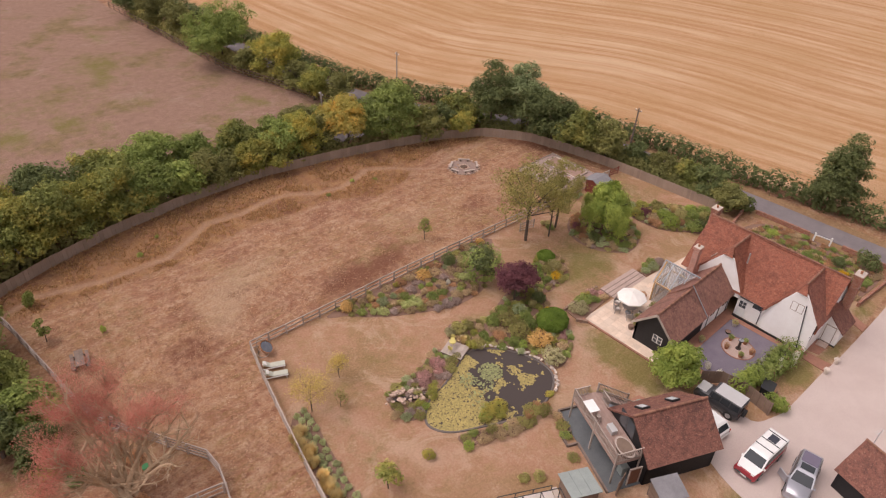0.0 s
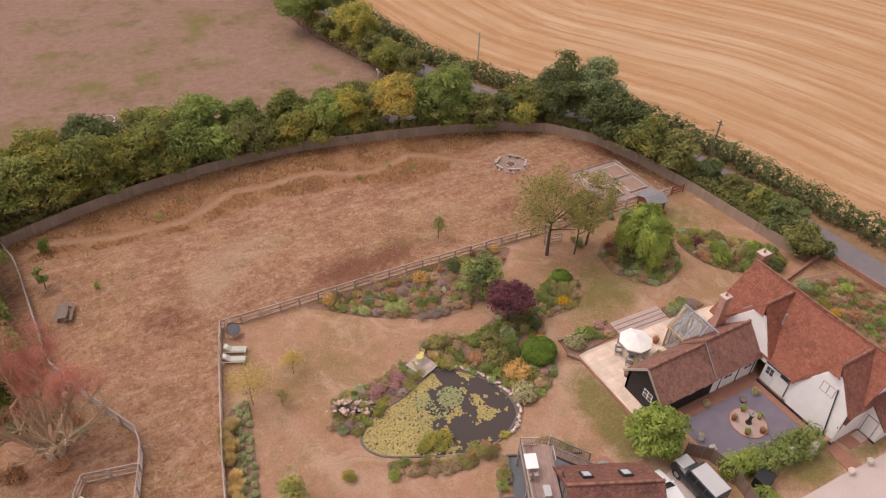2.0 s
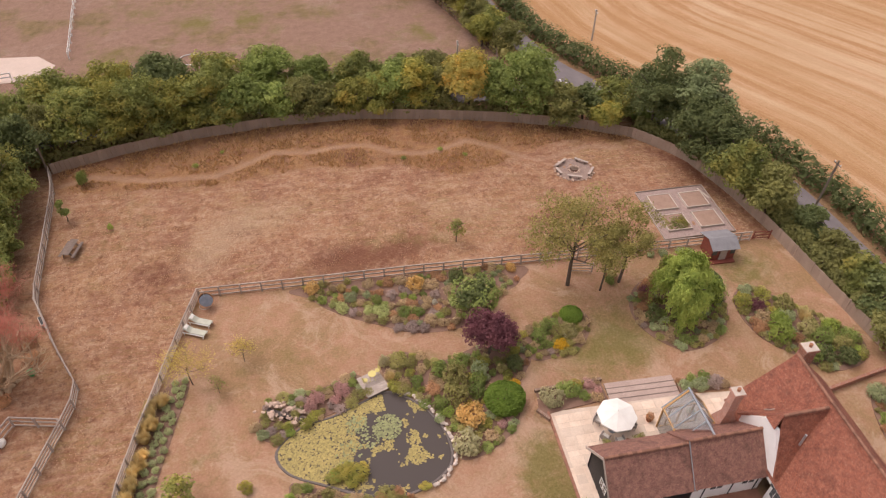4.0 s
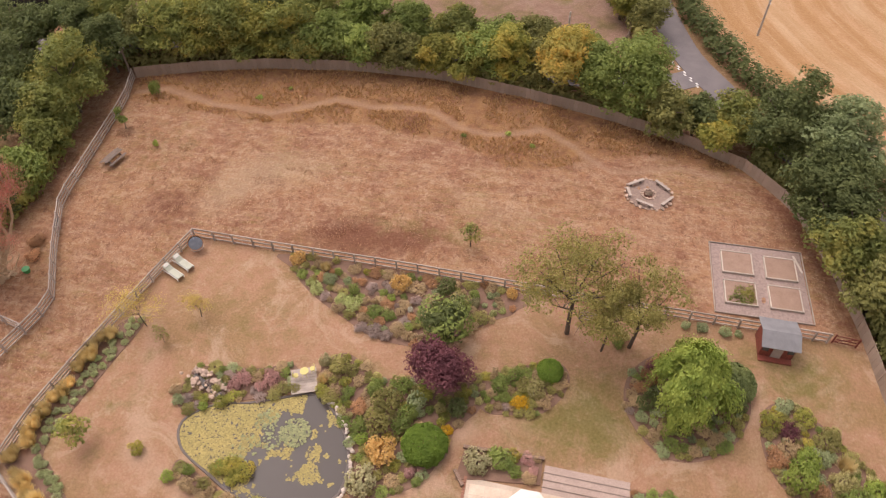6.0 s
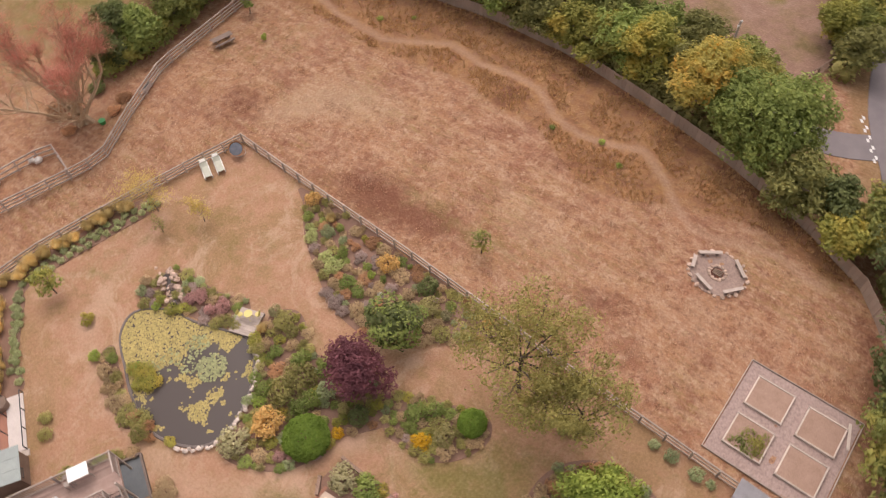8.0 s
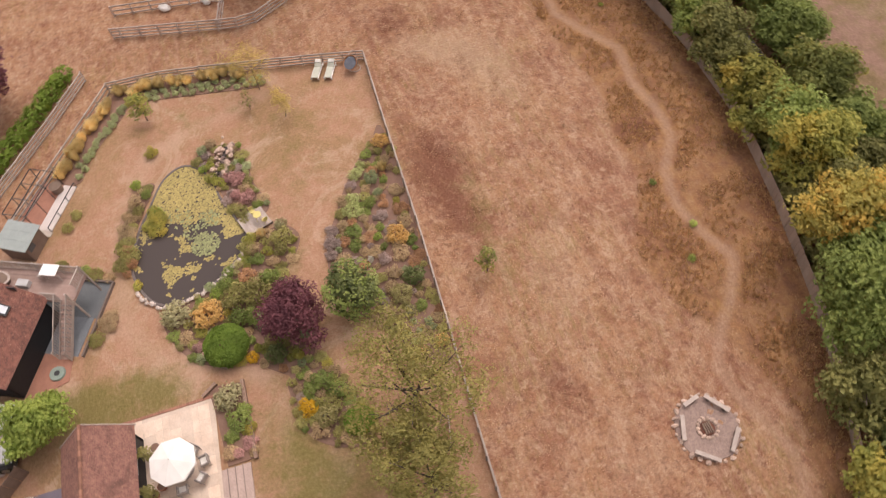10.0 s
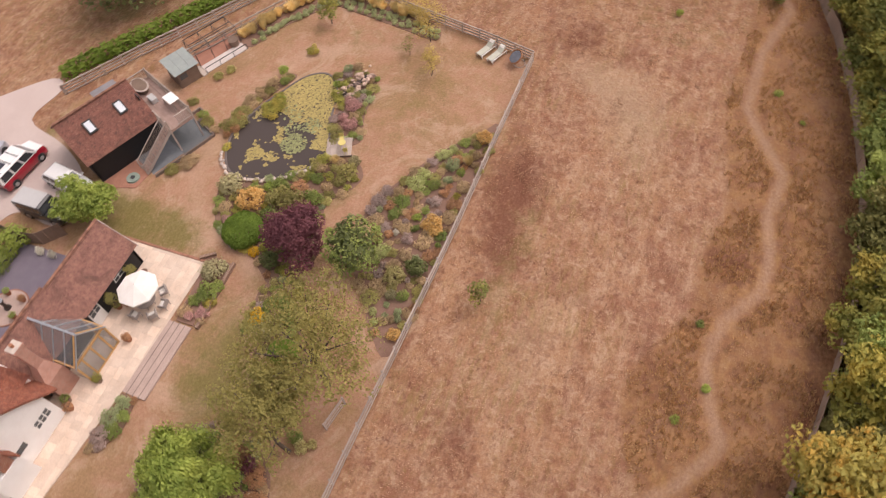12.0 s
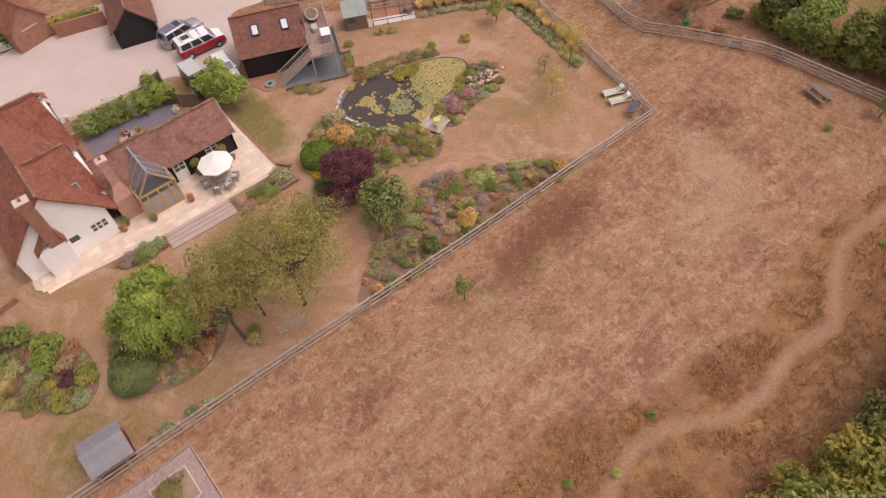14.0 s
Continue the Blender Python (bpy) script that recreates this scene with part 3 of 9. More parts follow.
    s2 = calc(nt, "SINE", calc(nt, "MULTIPLY", w, 0.68))
    straw = mixc(nt, ramp(nt, calc(nt, "ADD", s1, calc(nt, "MULTIPLY", calc(nt, "SUBTRACT", mid, 0.5), 5.0)), -1.0, 1.4), (0.42, 0.23, 0.11), (0.51, 0.305, 0.175))
    straw = mixc(nt, calc(nt, "MULTIPLY", ramp(nt, calc(nt, "ADD", s2, calc(nt, "MULTIPLY", big, 1.0)), 0.9, 1.5), 0.6), straw, (0.56, 0.38, 0.235))
    lines = nt.nodes.new("ShaderNodeCombineXYZ")
    nt.links.new(w, lines.inputs[0])
    nt.links.new(calc(nt, "MULTIPLY", attr("run"), 0.05), lines.inputs[1])
    streak, streak2 = noise_node(nt, lines.outputs[0], 1.5, 3.0, 0.7), noise_node(nt, lines.outputs[0], 0.35, 2.0, 0.6)
    straw = mixc(nt, calc(nt, "MULTIPLY", ramp(nt, streak, 0.5, 0.66), 0.4), straw, (0.62, 0.43, 0.28))
    straw = mixc(nt, calc(nt, "MULTIPLY", calc(nt, "SUBTRACT", 1.0, ramp(nt, streak, 0.34, 0.46)), 0.36), straw, (0.38, 0.205, 0.10))
    straw = mixc(nt, calc(nt, "MULTIPLY", ramp(nt, streak2, 0.55, 0.62), 0.5), straw, (0.60, 0.43, 0.28))
    straw = mixc(nt, calc(nt, "MULTIPLY", ramp(nt, noise_node(nt, p, 0.05, 3.0), 0.4, 0.65), 0.45), straw, (0.42, 0.24, 0.11))
    col = mixc(nt, mask("stubble", 0.3), col, straw)
    col = mixc(nt, calc(nt, "MULTIPLY", ramp(nt, calc(nt, "ADD", attr("green"), calc(nt, "MULTIPLY", calc(nt, "SUBTRACT", noise_node(nt, p, 0.6, 7.0, 0.78, 0.5), 0.5), 2.2)), 0.25, 1.0), 0.85), col, mixc(nt, fine, (0.12, 0.115, 0.03), (0.25, 0.20, 0.075)))
    col = mixc(nt, calc(nt, "MULTIPLY", mask("verge", 0.5), 0.6), col, (0.26, 0.17, 0.085))
    col = mixc(nt, calc(nt, "MULTIPLY", mask("trod", 0.5, 0.3, 0.9), 0.7), col, mixc(nt, fine, (0.36, 0.225, 0.155), (0.45, 0.29, 0.20)))
    # blade and litter grain
    g = calc(nt, "ADD", calc(nt, "MULTIPLY", fine, 0.6), calc(nt, "MULTIPLY", grain, 0.4))
    amount = calc(nt, "SUBTRACT", 1.0, calc(nt, "MULTIPLY", attr("lawn"), 0.22))
    dk = calc(nt, "MULTIPLY", calc(nt, "SUBTRACT", 1.0, ramp(nt, g, 0.34, 0.54)), calc(nt, "MULTIPLY", amount, 0.55))
    col = mixc(nt, dk, col, mixc(nt, 1.0, col, (0.45, 0.40, 0.36), "MULTIPLY"))
    lt = calc(nt, "MULTIPLY", ramp(nt, g, 0.54, 0.7), calc(nt, "MULTIPLY", amount, 0.4))
    col = mixc(nt, lt, col, mixc(nt, 1.0, col, (0.25, 0.2, 0.14), "ADD"))
    nt.links.new(col, b.inputs["Base Color"])
    b.inputs["Roughness"].default_value = 1.0
    b.inputs["Specular IOR Level"].default_value = 0.1
    bump(nt, b, g, 0.7, 0.12)
    return m


MEADOW_A, MEADOW_B, MEADOW_C, MEADOW_D = (0.39, 0.215, 0.12), (0.335, 0.165, 0.10), (0.47, 0.30, 0.20), (0.28, 0.185, 0.07)
LAWN_A, LAWN_B, LAWN_C = (0.39, 0.215, 0.135), (0.44, 0.25, 0.165), (0.35, 0.195, 0.115)
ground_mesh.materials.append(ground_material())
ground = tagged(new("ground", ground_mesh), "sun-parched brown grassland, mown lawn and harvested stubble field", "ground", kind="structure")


def strip(pts, width, z0, z1, smooth_n=5):
    """A band of even width along a plan line."""
    pts = smooth_loop(pts, smooth_n, False)
    bm = bmesh.new()
    rows = []
    for i, p in enumerate(pts):
        a, c = Vector(pts[max(i - 1, 0)]), Vector(pts[min(i + 1, len(pts) - 1)])
        d = (c - a).normalized()
        n = Vector((-d.y, d.x)) * width / 2
        rows.append([bm.verts.new((p[0] + s * n.x, p[1] + s * n.y, z)) for s, z in ((1, z0), (1, z1), (-1, z1), (-1, z0))])
    for a, c in zip(rows[:-1], rows[1:]):
        for k in range(3):
            bm.faces.new((a[k], a[k + 1], c[k + 1], c[k]))
    bmesh.ops.recalc_face_normals(bm, faces=bm.faces)
    return bm


ASPHALT = plain("worn_asphalt", (0.17, 0.145, 0.15), (0.22, 0.19, 0.19), 0.5, 30, 0.9, relief=0.4)
GRAVEL = plain("pale_gravel", (0.50, 0.40, 0.36), (0.56, 0.46, 0.42), 0.35, 22, 0.95, relief=0.7, fine_amt=0.3)
ROADPAINT = plain("road_paint", (0.75, 0.73, 0.7), (0.55, 0.52, 0.5), 4, 30, 0.8)
solo("road", strip(ROAD, 3.4, -0.2, 0.07), ASPHALT, "narrow grey asphalt country road between hedges", "road", kind="structure")
solo("lane", strip(LANE, 3.0, -0.2, 0.05), ASPHALT, "narrow asphalt lane running between two tree belts", "road", kind="structure")
solo("driveway", flat(smooth_loop(DRIVE, 4), -0.2, 0.03), GRAVEL, "pale pinkish gravel driveway and yard", "driveway", kind="structure")
junction = thing("give_way_line", "broken white give-way line across the lane mouth", "road marking", kind="structure")
for i in range(5):
    for k in range(2):
        bar("dash", (62.0 + i * 0.62, 78.9 - i * 1.0 + 0.45 * k - 0.3, 0.082), (62.22 + i * 0.62, 78.55 - i * 1.0 + 0.45 * k - 0.3, 0.082), 0.2, 0.012, ROADPAINT, junction)

# ---- fences ----
WEATHERED = plain("weathered_timber", (0.43, 0.355, 0.305), (0.33, 0.27, 0.23), 2.0, 25, 0.9, piece=0.18)
PALE_WOOD = plain("silvered_timber", (0.46, 0.38, 0.33), (0.36, 0.29, 0.25), 2.0, 25, 0.85, piece=0.12)
BROWN_WOOD = plain("brown_panel_timber", (0.20, 0.135, 0.10), (0.26, 0.18, 0.135), 1.5, 25, 0.9, piece=0.15)


def rail_fence(name, line, material, label, rails=3, height=1.15, step=1.85):
    f = thing(name, label, "fence", group="post and rail fences")
    pts = along(line, step)
    pts.append((line[-1][0], line[-1][1], 0))
    for x, y, a in pts:
        bar("post", (x, y, -0.2), (x, y, height + random.uniform(0, 0.06)), 0.13, 0.11, material, f, up=(0, 1, 0))
    for (x0, y0, _), (x1, y1, _) in zip(pts[:-1], pts[1:]):
        for r in range(rails):
            z = height - 0.06 - r * (height - 0.22) / (rails - 1 if rails > 1 else 1)
            bar("rail", (x0, y0 + 0.06, z + random.uniform(-0.015, 0.015)), (x1, y1 + 0.06, z + random.uniform(-0.015, 0.015)), 0.06 if r else 0.09, 0.12, material, f)
    return f


def panel_fence(name, line, material, label, height=1.5, step=1.83, leanest=0.0):
    f = thing(name, label, "fence")
    pts = along(line, step)
    pts.append((line[-1][0], line[-1][1], 0))
    for x, y, a in pts:
        bar("post", (x, y, -0.2), (x, y, height + 0.06), 0.1, 0.1, material, f, up=(0, 1, 0))
    for (x0, y0, _), (x1, y1, _) in zip(pts[:-1], pts[1:]):
        n = max(2, int(math.hypot(x1 - x0, y1 - y0) / 0.46))
        for k in range(n):
            a, c = k / n, (k + 0.96) / n
            top = height + random.uniform(-0.02, 0.02)
            bar("board", (x0 + (x1 - x0) * a, y0 + (y1 - y0) * a, top / 2), (x0 + (x1 - x0) * c, y0 + (y1 - y0) * c, top / 2), 0.03, top, material, f)
    return f


rail_fence("garden_fence", GARDEN_FENCE, WEATHERED, "weathered grey timber post-and-rail fence between lawn and meadow", 3, 1.15)
rail_fence("side_fence", SIDE_FENCE, WEATHERED, "weathered timber post-and-rail fence along the lawn", 4, 1.15)
rail_fence("back_fence", BACK_FENCE, WEATHERED, "weathered timber post-and-rail fence behind the flower border", 3, 1.1)
rail_fence("drive_fence", DRIVE_FENCE, PALE_WOOD, "pale timber rail fence beside a clipped hedge", 4, 1.15, 1.9)
rail_fence("west_fence", WEST_FENCE, PALE_WOOD, "pale grey timber post-and-rail paddock fence", 4, 1.25)
rail_fence("spur_fence", WEST_SPUR, PALE_WOOD, "pale grey timber rail fence with a gate", 3, 1.2)
rail_fence("paddock_fence", PADDOCK_FENCE, BROWN_WOOD, "weathered timber rail fence along a paddock", 3, 1.25, 2.4)
FADED_WOOD = plain("faded_brown_boards", (0.37, 0.275, 0.215), (0.31, 0.225, 0.175), 0.6, 20, 0.95, piece=0.1)
panel_fence("boundary_fence", BOUNDARY, FADED_WOOD, "low faded brown close-boarded fence in front of the tree belt", 1.35, 2.4)

# ---- buildings ----
TILE_RED = tiles("red_clay_tiles", (0.31, 0.095, 0.052), (0.20, 0.062, 0.042), (0.34, 0.125, 0.075))
TILE_RUST = tiles("rust_clay_tiles", (0.26, 0.085, 0.055), (0.17, 0.06, 0.045), (0.30, 0.12, 0.08))
TILE_WING = tiles("faded_brown_tiles", (0.265, 0.115, 0.088), (0.19, 0.088, 0.07), (0.32, 0.155, 0.112))
TILE_BROWN = tiles("brown_clay_tiles", (0.205, 0.077, 0.056), (0.14, 0.058, 0.046), (0.275, 0.113, 0.076))
RIDGE_TILE = plain("ridge_tiles", (0.27, 0.13, 0.085), (0.20, 0.09, 0.06), 3.0, 20, 0.9, piece=0.25)
RENDER_WHITE = plain("white_limewash", (0.89, 0.87, 0.85), (0.83, 0.80, 0.775), 0.8, 12, 0.9, relief=0.15, fine_amt=0.06)
BLACK_BOARD = boards("black_weatherboard", (0.017, 0.016, 0.018), 0.17)
BLACK_PAINT = paint("black_paint", (0.02, 0.02, 0.022), 0.5)
WHITE_PAINT = paint("white_paint", (0.80, 0.79, 0.77), 0.45)
BRICK = bricks("red_brick", (0.36, 0.135, 0.08), (0.27, 0.10, 0.065), (0.40, 0.30, 0.24))
BRICK_PALE = bricks("pale_red_brick", (0.56, 0.275, 0.205), (0.48, 0.225, 0.165), (0.50, 0.38, 0.32))
LEAD = plain("lead_grey", (0.36, 0.38, 0.41), (0.30, 0.32, 0.35), 2, 20, 0.5, 0.3)
OAK = plain("oiled_oak", (0.58, 0.33, 0.12), (0.50, 0.27, 0.10), 3, 30, 0.6)
PANE = glass("window_glass", (0.08, 0.09, 0.10), 0.06, 0.0)
CLEAR = glass("roof_glass", (0.26, 0.275, 0.285), 0.15, 0.72)
CLAY_POT = plain("terracotta", (0.40, 0.17, 0.09), (0.33, 0.14, 0.08), 8, 40, 0.9)
STEEL = plain("galvanised_steel", (0.55, 0.56, 0.57), (0.45, 0.46, 0.47), 5, 40, 0.4, 0.7)


def wall_part(name, outline, direction, parent, material, label=""):
    """An upright wall from its outline on one face; direction is the thickness, inwards."""
    bm = bmesh.new()
    a = [bm.verts.new(p) for p in outline]
    c = [bm.verts.new(Vector(p) + Vector(direction)) for p in outline]
    bm.faces.new(a)
    bm.faces.new(c[::-1])
    for i in range(len(a)):
        j = (i + 1) % len(a)
        bm.faces.new((a[j], a[i], c[i], c[j]))
    bmesh.ops.recalc_face_normals(bm, faces=bm.faces)
    roof_uv(bm)
    return part(name, bm, material, parent, label)


def sagging(pts, thick, n=8, sag=0.05, seed=0.0):
    """A roof slope that has settled: pts are eave start, eave end, ridge end, ridge start."""
    bm = bmesh.new()
    a, b_, c, d = (Vector(p) for p in pts)
    nrm = (b_ - a).cross(d - a).normalized()
    k = max(3, n // 2)
    grid = []
    for i in range(n + 1):
        row = []
        for j in range(k + 1):
            p = a.lerp(b_, i / n).lerp(d.lerp(c, i / n), j / k)
            w = sag * (noise.noise((p.x * 0.5 + seed, p.y * 0.5, p.z * 0.5)) * 0.9 - math.sin(math.pi * i / n) * 0.6 * (j / k))
            row.append(bm.verts.new(p + nrm * w))
        grid.append(row)
    for i in range(n):
        for j in range(k):
            bm.faces.new((grid[i][j], grid[i + 1][j], grid[i + 1][j + 1], grid[i][j + 1]))
    ext = bmesh.ops.extrude_face_region(bm, geom=list(bm.faces))
    moved = [v for v in ext["geom"] if isinstance(v, bmesh.types.BMVert)]
    bmesh.ops.translate(bm, vec=-nrm * thick, verts=moved)
    bmesh.ops.recalc_face_normals(bm, faces=bm.faces)
    roof_uv(bm)
    return bm


def ridge_line(parent, p, q, step=0.32, r=0.12):
    """Half-round ridge tiles, each one a piece, laid end to end."""
    p, q = Vector(p), Vector(q)
    n = max(1, int((q - p).length / step))
    for i in range(n):
        a, c = p.lerp(q, i / n), p.lerp(q, (i + 0.97) / n)
        ob = new("ridge_tile", ridge_mesh)
        ob.parent = parent
        ob.matrix_basis = bar_matrix(a, c, r * 2, r * 2)


rb = bmesh.new()
prof = [(math.cos(t) * 0.5, math.sin(t) * 0.42 - 0.16) for t in (math.pi * k / 6 for k in range(7))]
ra = [rb.verts.new((-0.5, y, z)) for y, z in prof]
rc = [rb.verts.new((0.5, y * 0.96, z * 0.96)) for y, z in prof]
for k in range(6):
    rb.faces.new((ra[k], ra[k + 1], rc[k + 1], rc[k]))
rb.faces.new(ra[::-1])
rb.faces.new(rc)
bmesh.ops.recalc_face_normals(rb, faces=rb.faces)
ridge_mesh = mesh_of("ridge_tile", rb, RIDGE_TILE)


def casement(parent, centre, along_v, out_v, w, h, lights=2, bars=1, frame_mat=None, tilt_up=(0, 0, 1), pane_mat=None):
    """A window: frame and glazing bars round dark panes. along_v runs along the wall, out_v away from it."""
    frame_mat = frame_mat or WHITE_PAINT
    a, o, u = Vector(along_v).normalized(), Vector(out_v).normalized(), Vector(tilt_up).normalized()
    m = Matrix((a, u, o)).transposed().to_4x4()
    m.translation = Vector(centre)
    win = part("window", boxed(-w / 2 - 0.02, -h / 2 - 0.02, -0.05, w / 2 + 0.02, h / 2 + 0.02, 0.012), frame_mat, parent)
    win.matrix_basis = m
    lw = w / lights
    for i in range(lights):
        for j in range(bars + 1):
            x0, x1 = -w / 2 + i * lw + 0.045, -w / 2 + (i + 1) * lw - 0.045
            y0, y1 = -h / 2 + j * h / (bars + 1) + 0.035, -h / 2 + (j + 1) * h / (bars + 1) - 0.035
            part("pane", boxed(x0, y0, 0.0, x1, y1, 0.016), pane_mat or PANE, win)
    return win


def chimney(parent, x, y, z0, z1, w=0.75, d=0.6, material=None, pots=2):
    c = bmesh.new()
    box(c, x - w / 2, y - d / 2, z0, x + w / 2, y + d / 2, z1 - 0.3)
    box(c, x - w / 2 - 0.05, y - d / 2 - 0.05, z1 - 0.3, x + w / 2 + 0.05, y + d / 2 + 0.05, z1 - 0.18)
    box(c, x - w / 2 - 0.1, y - d / 2 - 0.1, z1 - 0.18, x + w / 2 + 0.1, y + d / 2 + 0.1, z1)
    roof_uv(c)
    st = part("chimney", c, material or BRICK, parent, "red brick chimney stack")
    part("cap", boxed(x - w / 2 - 0.07, y - d / 2 - 0.07, z1 + 0.002, x + w / 2 + 0.07, y + d / 2 + 0.07, z1 + 0.06, bevel=0.02), PALE_STONE, st)
    for i in range(pots):
        px = x + (i - (pots - 1) / 2) * 0.32
        b2 = bmesh.new()
        tube(b2, (px, y, z1 + 0.05), (px, y, z1 + 0.28), 0.12, 0.1, 10)
        tube(b2, (px, y, z1 + 0.28), (px, y, z1 + 0.33), 0.13, 0.13, 10)
        part("chimney_pot", b2, CLAY_POT, st)
    return st


PALE_STONE = plain("pale_stone", (0.58, 0.49, 0.42), (0.48, 0.40, 0.34), 2.5, 25, 0.9, piece=0.15)


def farmhouse():
    h = thing("farmhouse", "white rendered farmhouse with a weathered red clay tile roof", "house")
    RX, RZ = 63.7, 7.1
    # walls
    wall_part("west_wall", [(59.75, 9.9, 0), (59.75, 17.4, 0), (59.75, 17.4, 2.62), (59.75, 9.9, 2.62)], (0.35, 0, 0), h, RENDER_WHITE)
    wall_part("north_wall", [(60.3, 23.705, 0), (67.62, 23.705, 0), (67.62, 23.705, 2.75), (63.9, 23.705, 6.65), (63.5, 23.705, 6.65), (60.3, 23.705, 3.1)], (0, -0.35, 0), h, RENDER_WHITE)
    wall_part("south_wall", [(59.72, 9.895, 0), (67.62, 9.895, 0), (67.62, 9.895, 2.75), (63.7, 9.895, 6.6), (59.72, 9.895, 2.6)], (0, 0.35, 0), h, RENDER_WHITE)
    wall_part("east_wall", [(67.6, 9.9, 0), (67.6, 23.7, 0), (67.6, 23.7, 2.9), (67.6, 9.9, 2.9)], (-0.35, 0, 0), h, RENDER_WHITE)
    wall_part("corner_wall", [(60.32, 21.6, 0), (60.32, 23.34, 0), (60.32, 23.34, 3.1), (60.32, 21.6, 3.4)], (0.3, 0, 0), h, RENDER_WHITE)
    wall_part("gable_wall", [(59.6, 17.4, 2.0), (59.6, 22.1, 2.0), (59.6, 22.1, 3.48), (59.6, 20.17, 5.93), (59.6, 19.15, 5.93), (59.6, 17.4, 3.07)], (0.3, 0, 0), h, RENDER_WHITE, "white rendered half-hipped gable")
    wall_part("gable_wall", [(59.3, 9.9, 0), (59.3, 14.4, 0), (59.3, 14.4, 2.95), (59.3, 12.53, 6.08), (59.3, 11.52, 6.08), (59.3, 9.9, 4.06)], (0.4, 0, 0), h, RENDER_WHITE, "white rendered half-hipped gable")
    part("plinth", boxed(59.22, 9.82, 0.0, 59.34, 17.3, 0.28), BLACK_PAINT, h, "black painted plinth")
    # roofs
    part("roof", sagging([(59.45, 24.0, 2.55), (59.45, 9.7, 2.55), (RX, 9.7, RZ), (RX, 24.0, RZ)], 0.16, 24, 0.09, 1.0), TILE_RED, h, "weathered orange-red clay tiled slope")
    part("roof", sagging([(67.95, 9.7, 2.55), (67.95, 24.0, 2.55), (RX, 24.0, RZ), (RX, 9.7, RZ)], 0.16, 20, 0.08, 2.0), TILE_RED, h)
    for yr, zr, yn, zn, ys, zs, xg, mat, s in ((19.6, 6.85, 22.35, 3.35, 17.15, 2.85, 59.4, TILE_RED, 3.0), (12.1, 7.0, 14.75, 2.55, 9.5, 3.75, 59.0, TILE_RED, 5.0)):
        part("roof", sagging([(63.6, yn, zn), (xg, yn, zn), (xg + 0.7, yr, zr), (63.6, yr, zr)], 0.15, 8, 0.06, s), mat, h)
        part("roof", sagging([(xg, ys, zs), (63.6, ys, zs), (63.6, yr, zr), (xg + 0.7, yr, zr)], 0.15, 8, 0.06, s + 1), TILE_RUST if s > 4 else mat, h)
        kn, ks = (zr - 0.72 - zr) / (zn - zr), (zr - 0.72 - zr) / (zs - zr)
        hb = slab([(xg - 0.02, yr + (yn - yr) * kn, zr - 0.72), (xg - 0.02, yr + (ys - yr) * ks, zr - 0.72), (xg + 0.72, yr, zr + 0.02)], 0.12)
        roof_uv(hb)
        part("hip", hb, mat, h)
        ridge_line(h, (xg + 0.7, yr, zr + 0.07), (63.4, yr, zr + 0.09))
    ridge_line(h, (RX, 9.7, RZ + 0.06), (RX, 24.0, RZ + 0.06))
    # south annexe
    wall_part("annexe_wall", [(62.6, 8.3, 0), (62.6, 9.88, 0), (62.6, 9.88, 3.45), (62.6, 8.3, 2.1)], (0.25, 0, 0), h, RENDER_WHITE)
    wall_part("annexe_wall", [(62.86, 8.305, 0), (65.1, 8.305, 0), (65.1, 8.305, 2.1), (62.86, 8.305, 2.1)], (0, 0.25, 0), h, RENDER_WHITE)
    wall_part("annexe_wall", [(65.1, 8.56, 0), (65.1, 9.88, 0), (65.1, 9.88, 3.3), (65.1, 8.56, 2.2)], (-0.25, 0, 0), h, RENDER_WHITE)
    part("roof", sagging([(62.3, 7.95, 1.98), (65.35, 7.95, 1.98), (65.35, 9.85, 3.72), (62.3, 9.85, 3.72)], 0.12, 6, 0.03, 8.0), TILE_BROWN, h)
    dr = part("panel_door", boxed(62.55, 8.75, 0.15, 62.62, 9.6, 2.1), WHITE_PAINT, h, "white boarded door")
    for z in (0.17, 2.08):
        part("door_frame", boxed(62.53, 8.7, z, 62.6, 9.65, z + 0.06), PALE_WOOD, dr)
    for y in (8.68, 9.62):
        part("door_frame", boxed(62.53, y, 0.15, 62.6, y + 0.06, 2.16), PALE_WOOD, dr)
    part("plinth", boxed(62.52, 8.24, 0.0, 62.61, 9.8, 0.14), BLACK_PAINT, h)
    part("step", boxed(61.6, 8.75, 0.0, 62.5, 9.7, 0.14, bevel=0.02), BRICK_PALE, h)
    part("lantern_bracket", tubed((59.2, 10.0, 2.2), (58.9, 9.9, 2.35), 0.03), BLACK_PAINT, h)
    # south chimney
    chimney(h, 65.4, 9.4, 0, 7.0, 1.1, 0.7, BRICK, 1)
    chimney(h, 64.6, 24.1, 2.6, 7.5, 0.9, 0.72, BRICK, 1)
    br = bmesh.new()
    box(br, 63.9, 23.7, 0, 66.1, 24.5, 2.7)
    roof_uv(br)
    part("chimney_breast", br, RENDER_WHITE, h, "white rendered chimney breast")
    for s in (-1, 1):
        x = 64.6 + s * 0.45
        e = 63.8 if s < 0 else 66.2
        sh = slab([(e, 24.6, 2.65), (x, 24.5, 3.9), (x, 23.65, 3.9), (e, 23.65, 2.65)][::s], 0.1)
        roof_uv(sh)
        part("shoulder", sh, TILE_RED, h)
    # windows and door
    casement(h, (59.3, 12.0, 4.5), (0, -1, 0), (-1, 0, 0), 1.15, 0.95, 2, 0, PALE_WOOD, pane_mat=RENDER_WHITE)
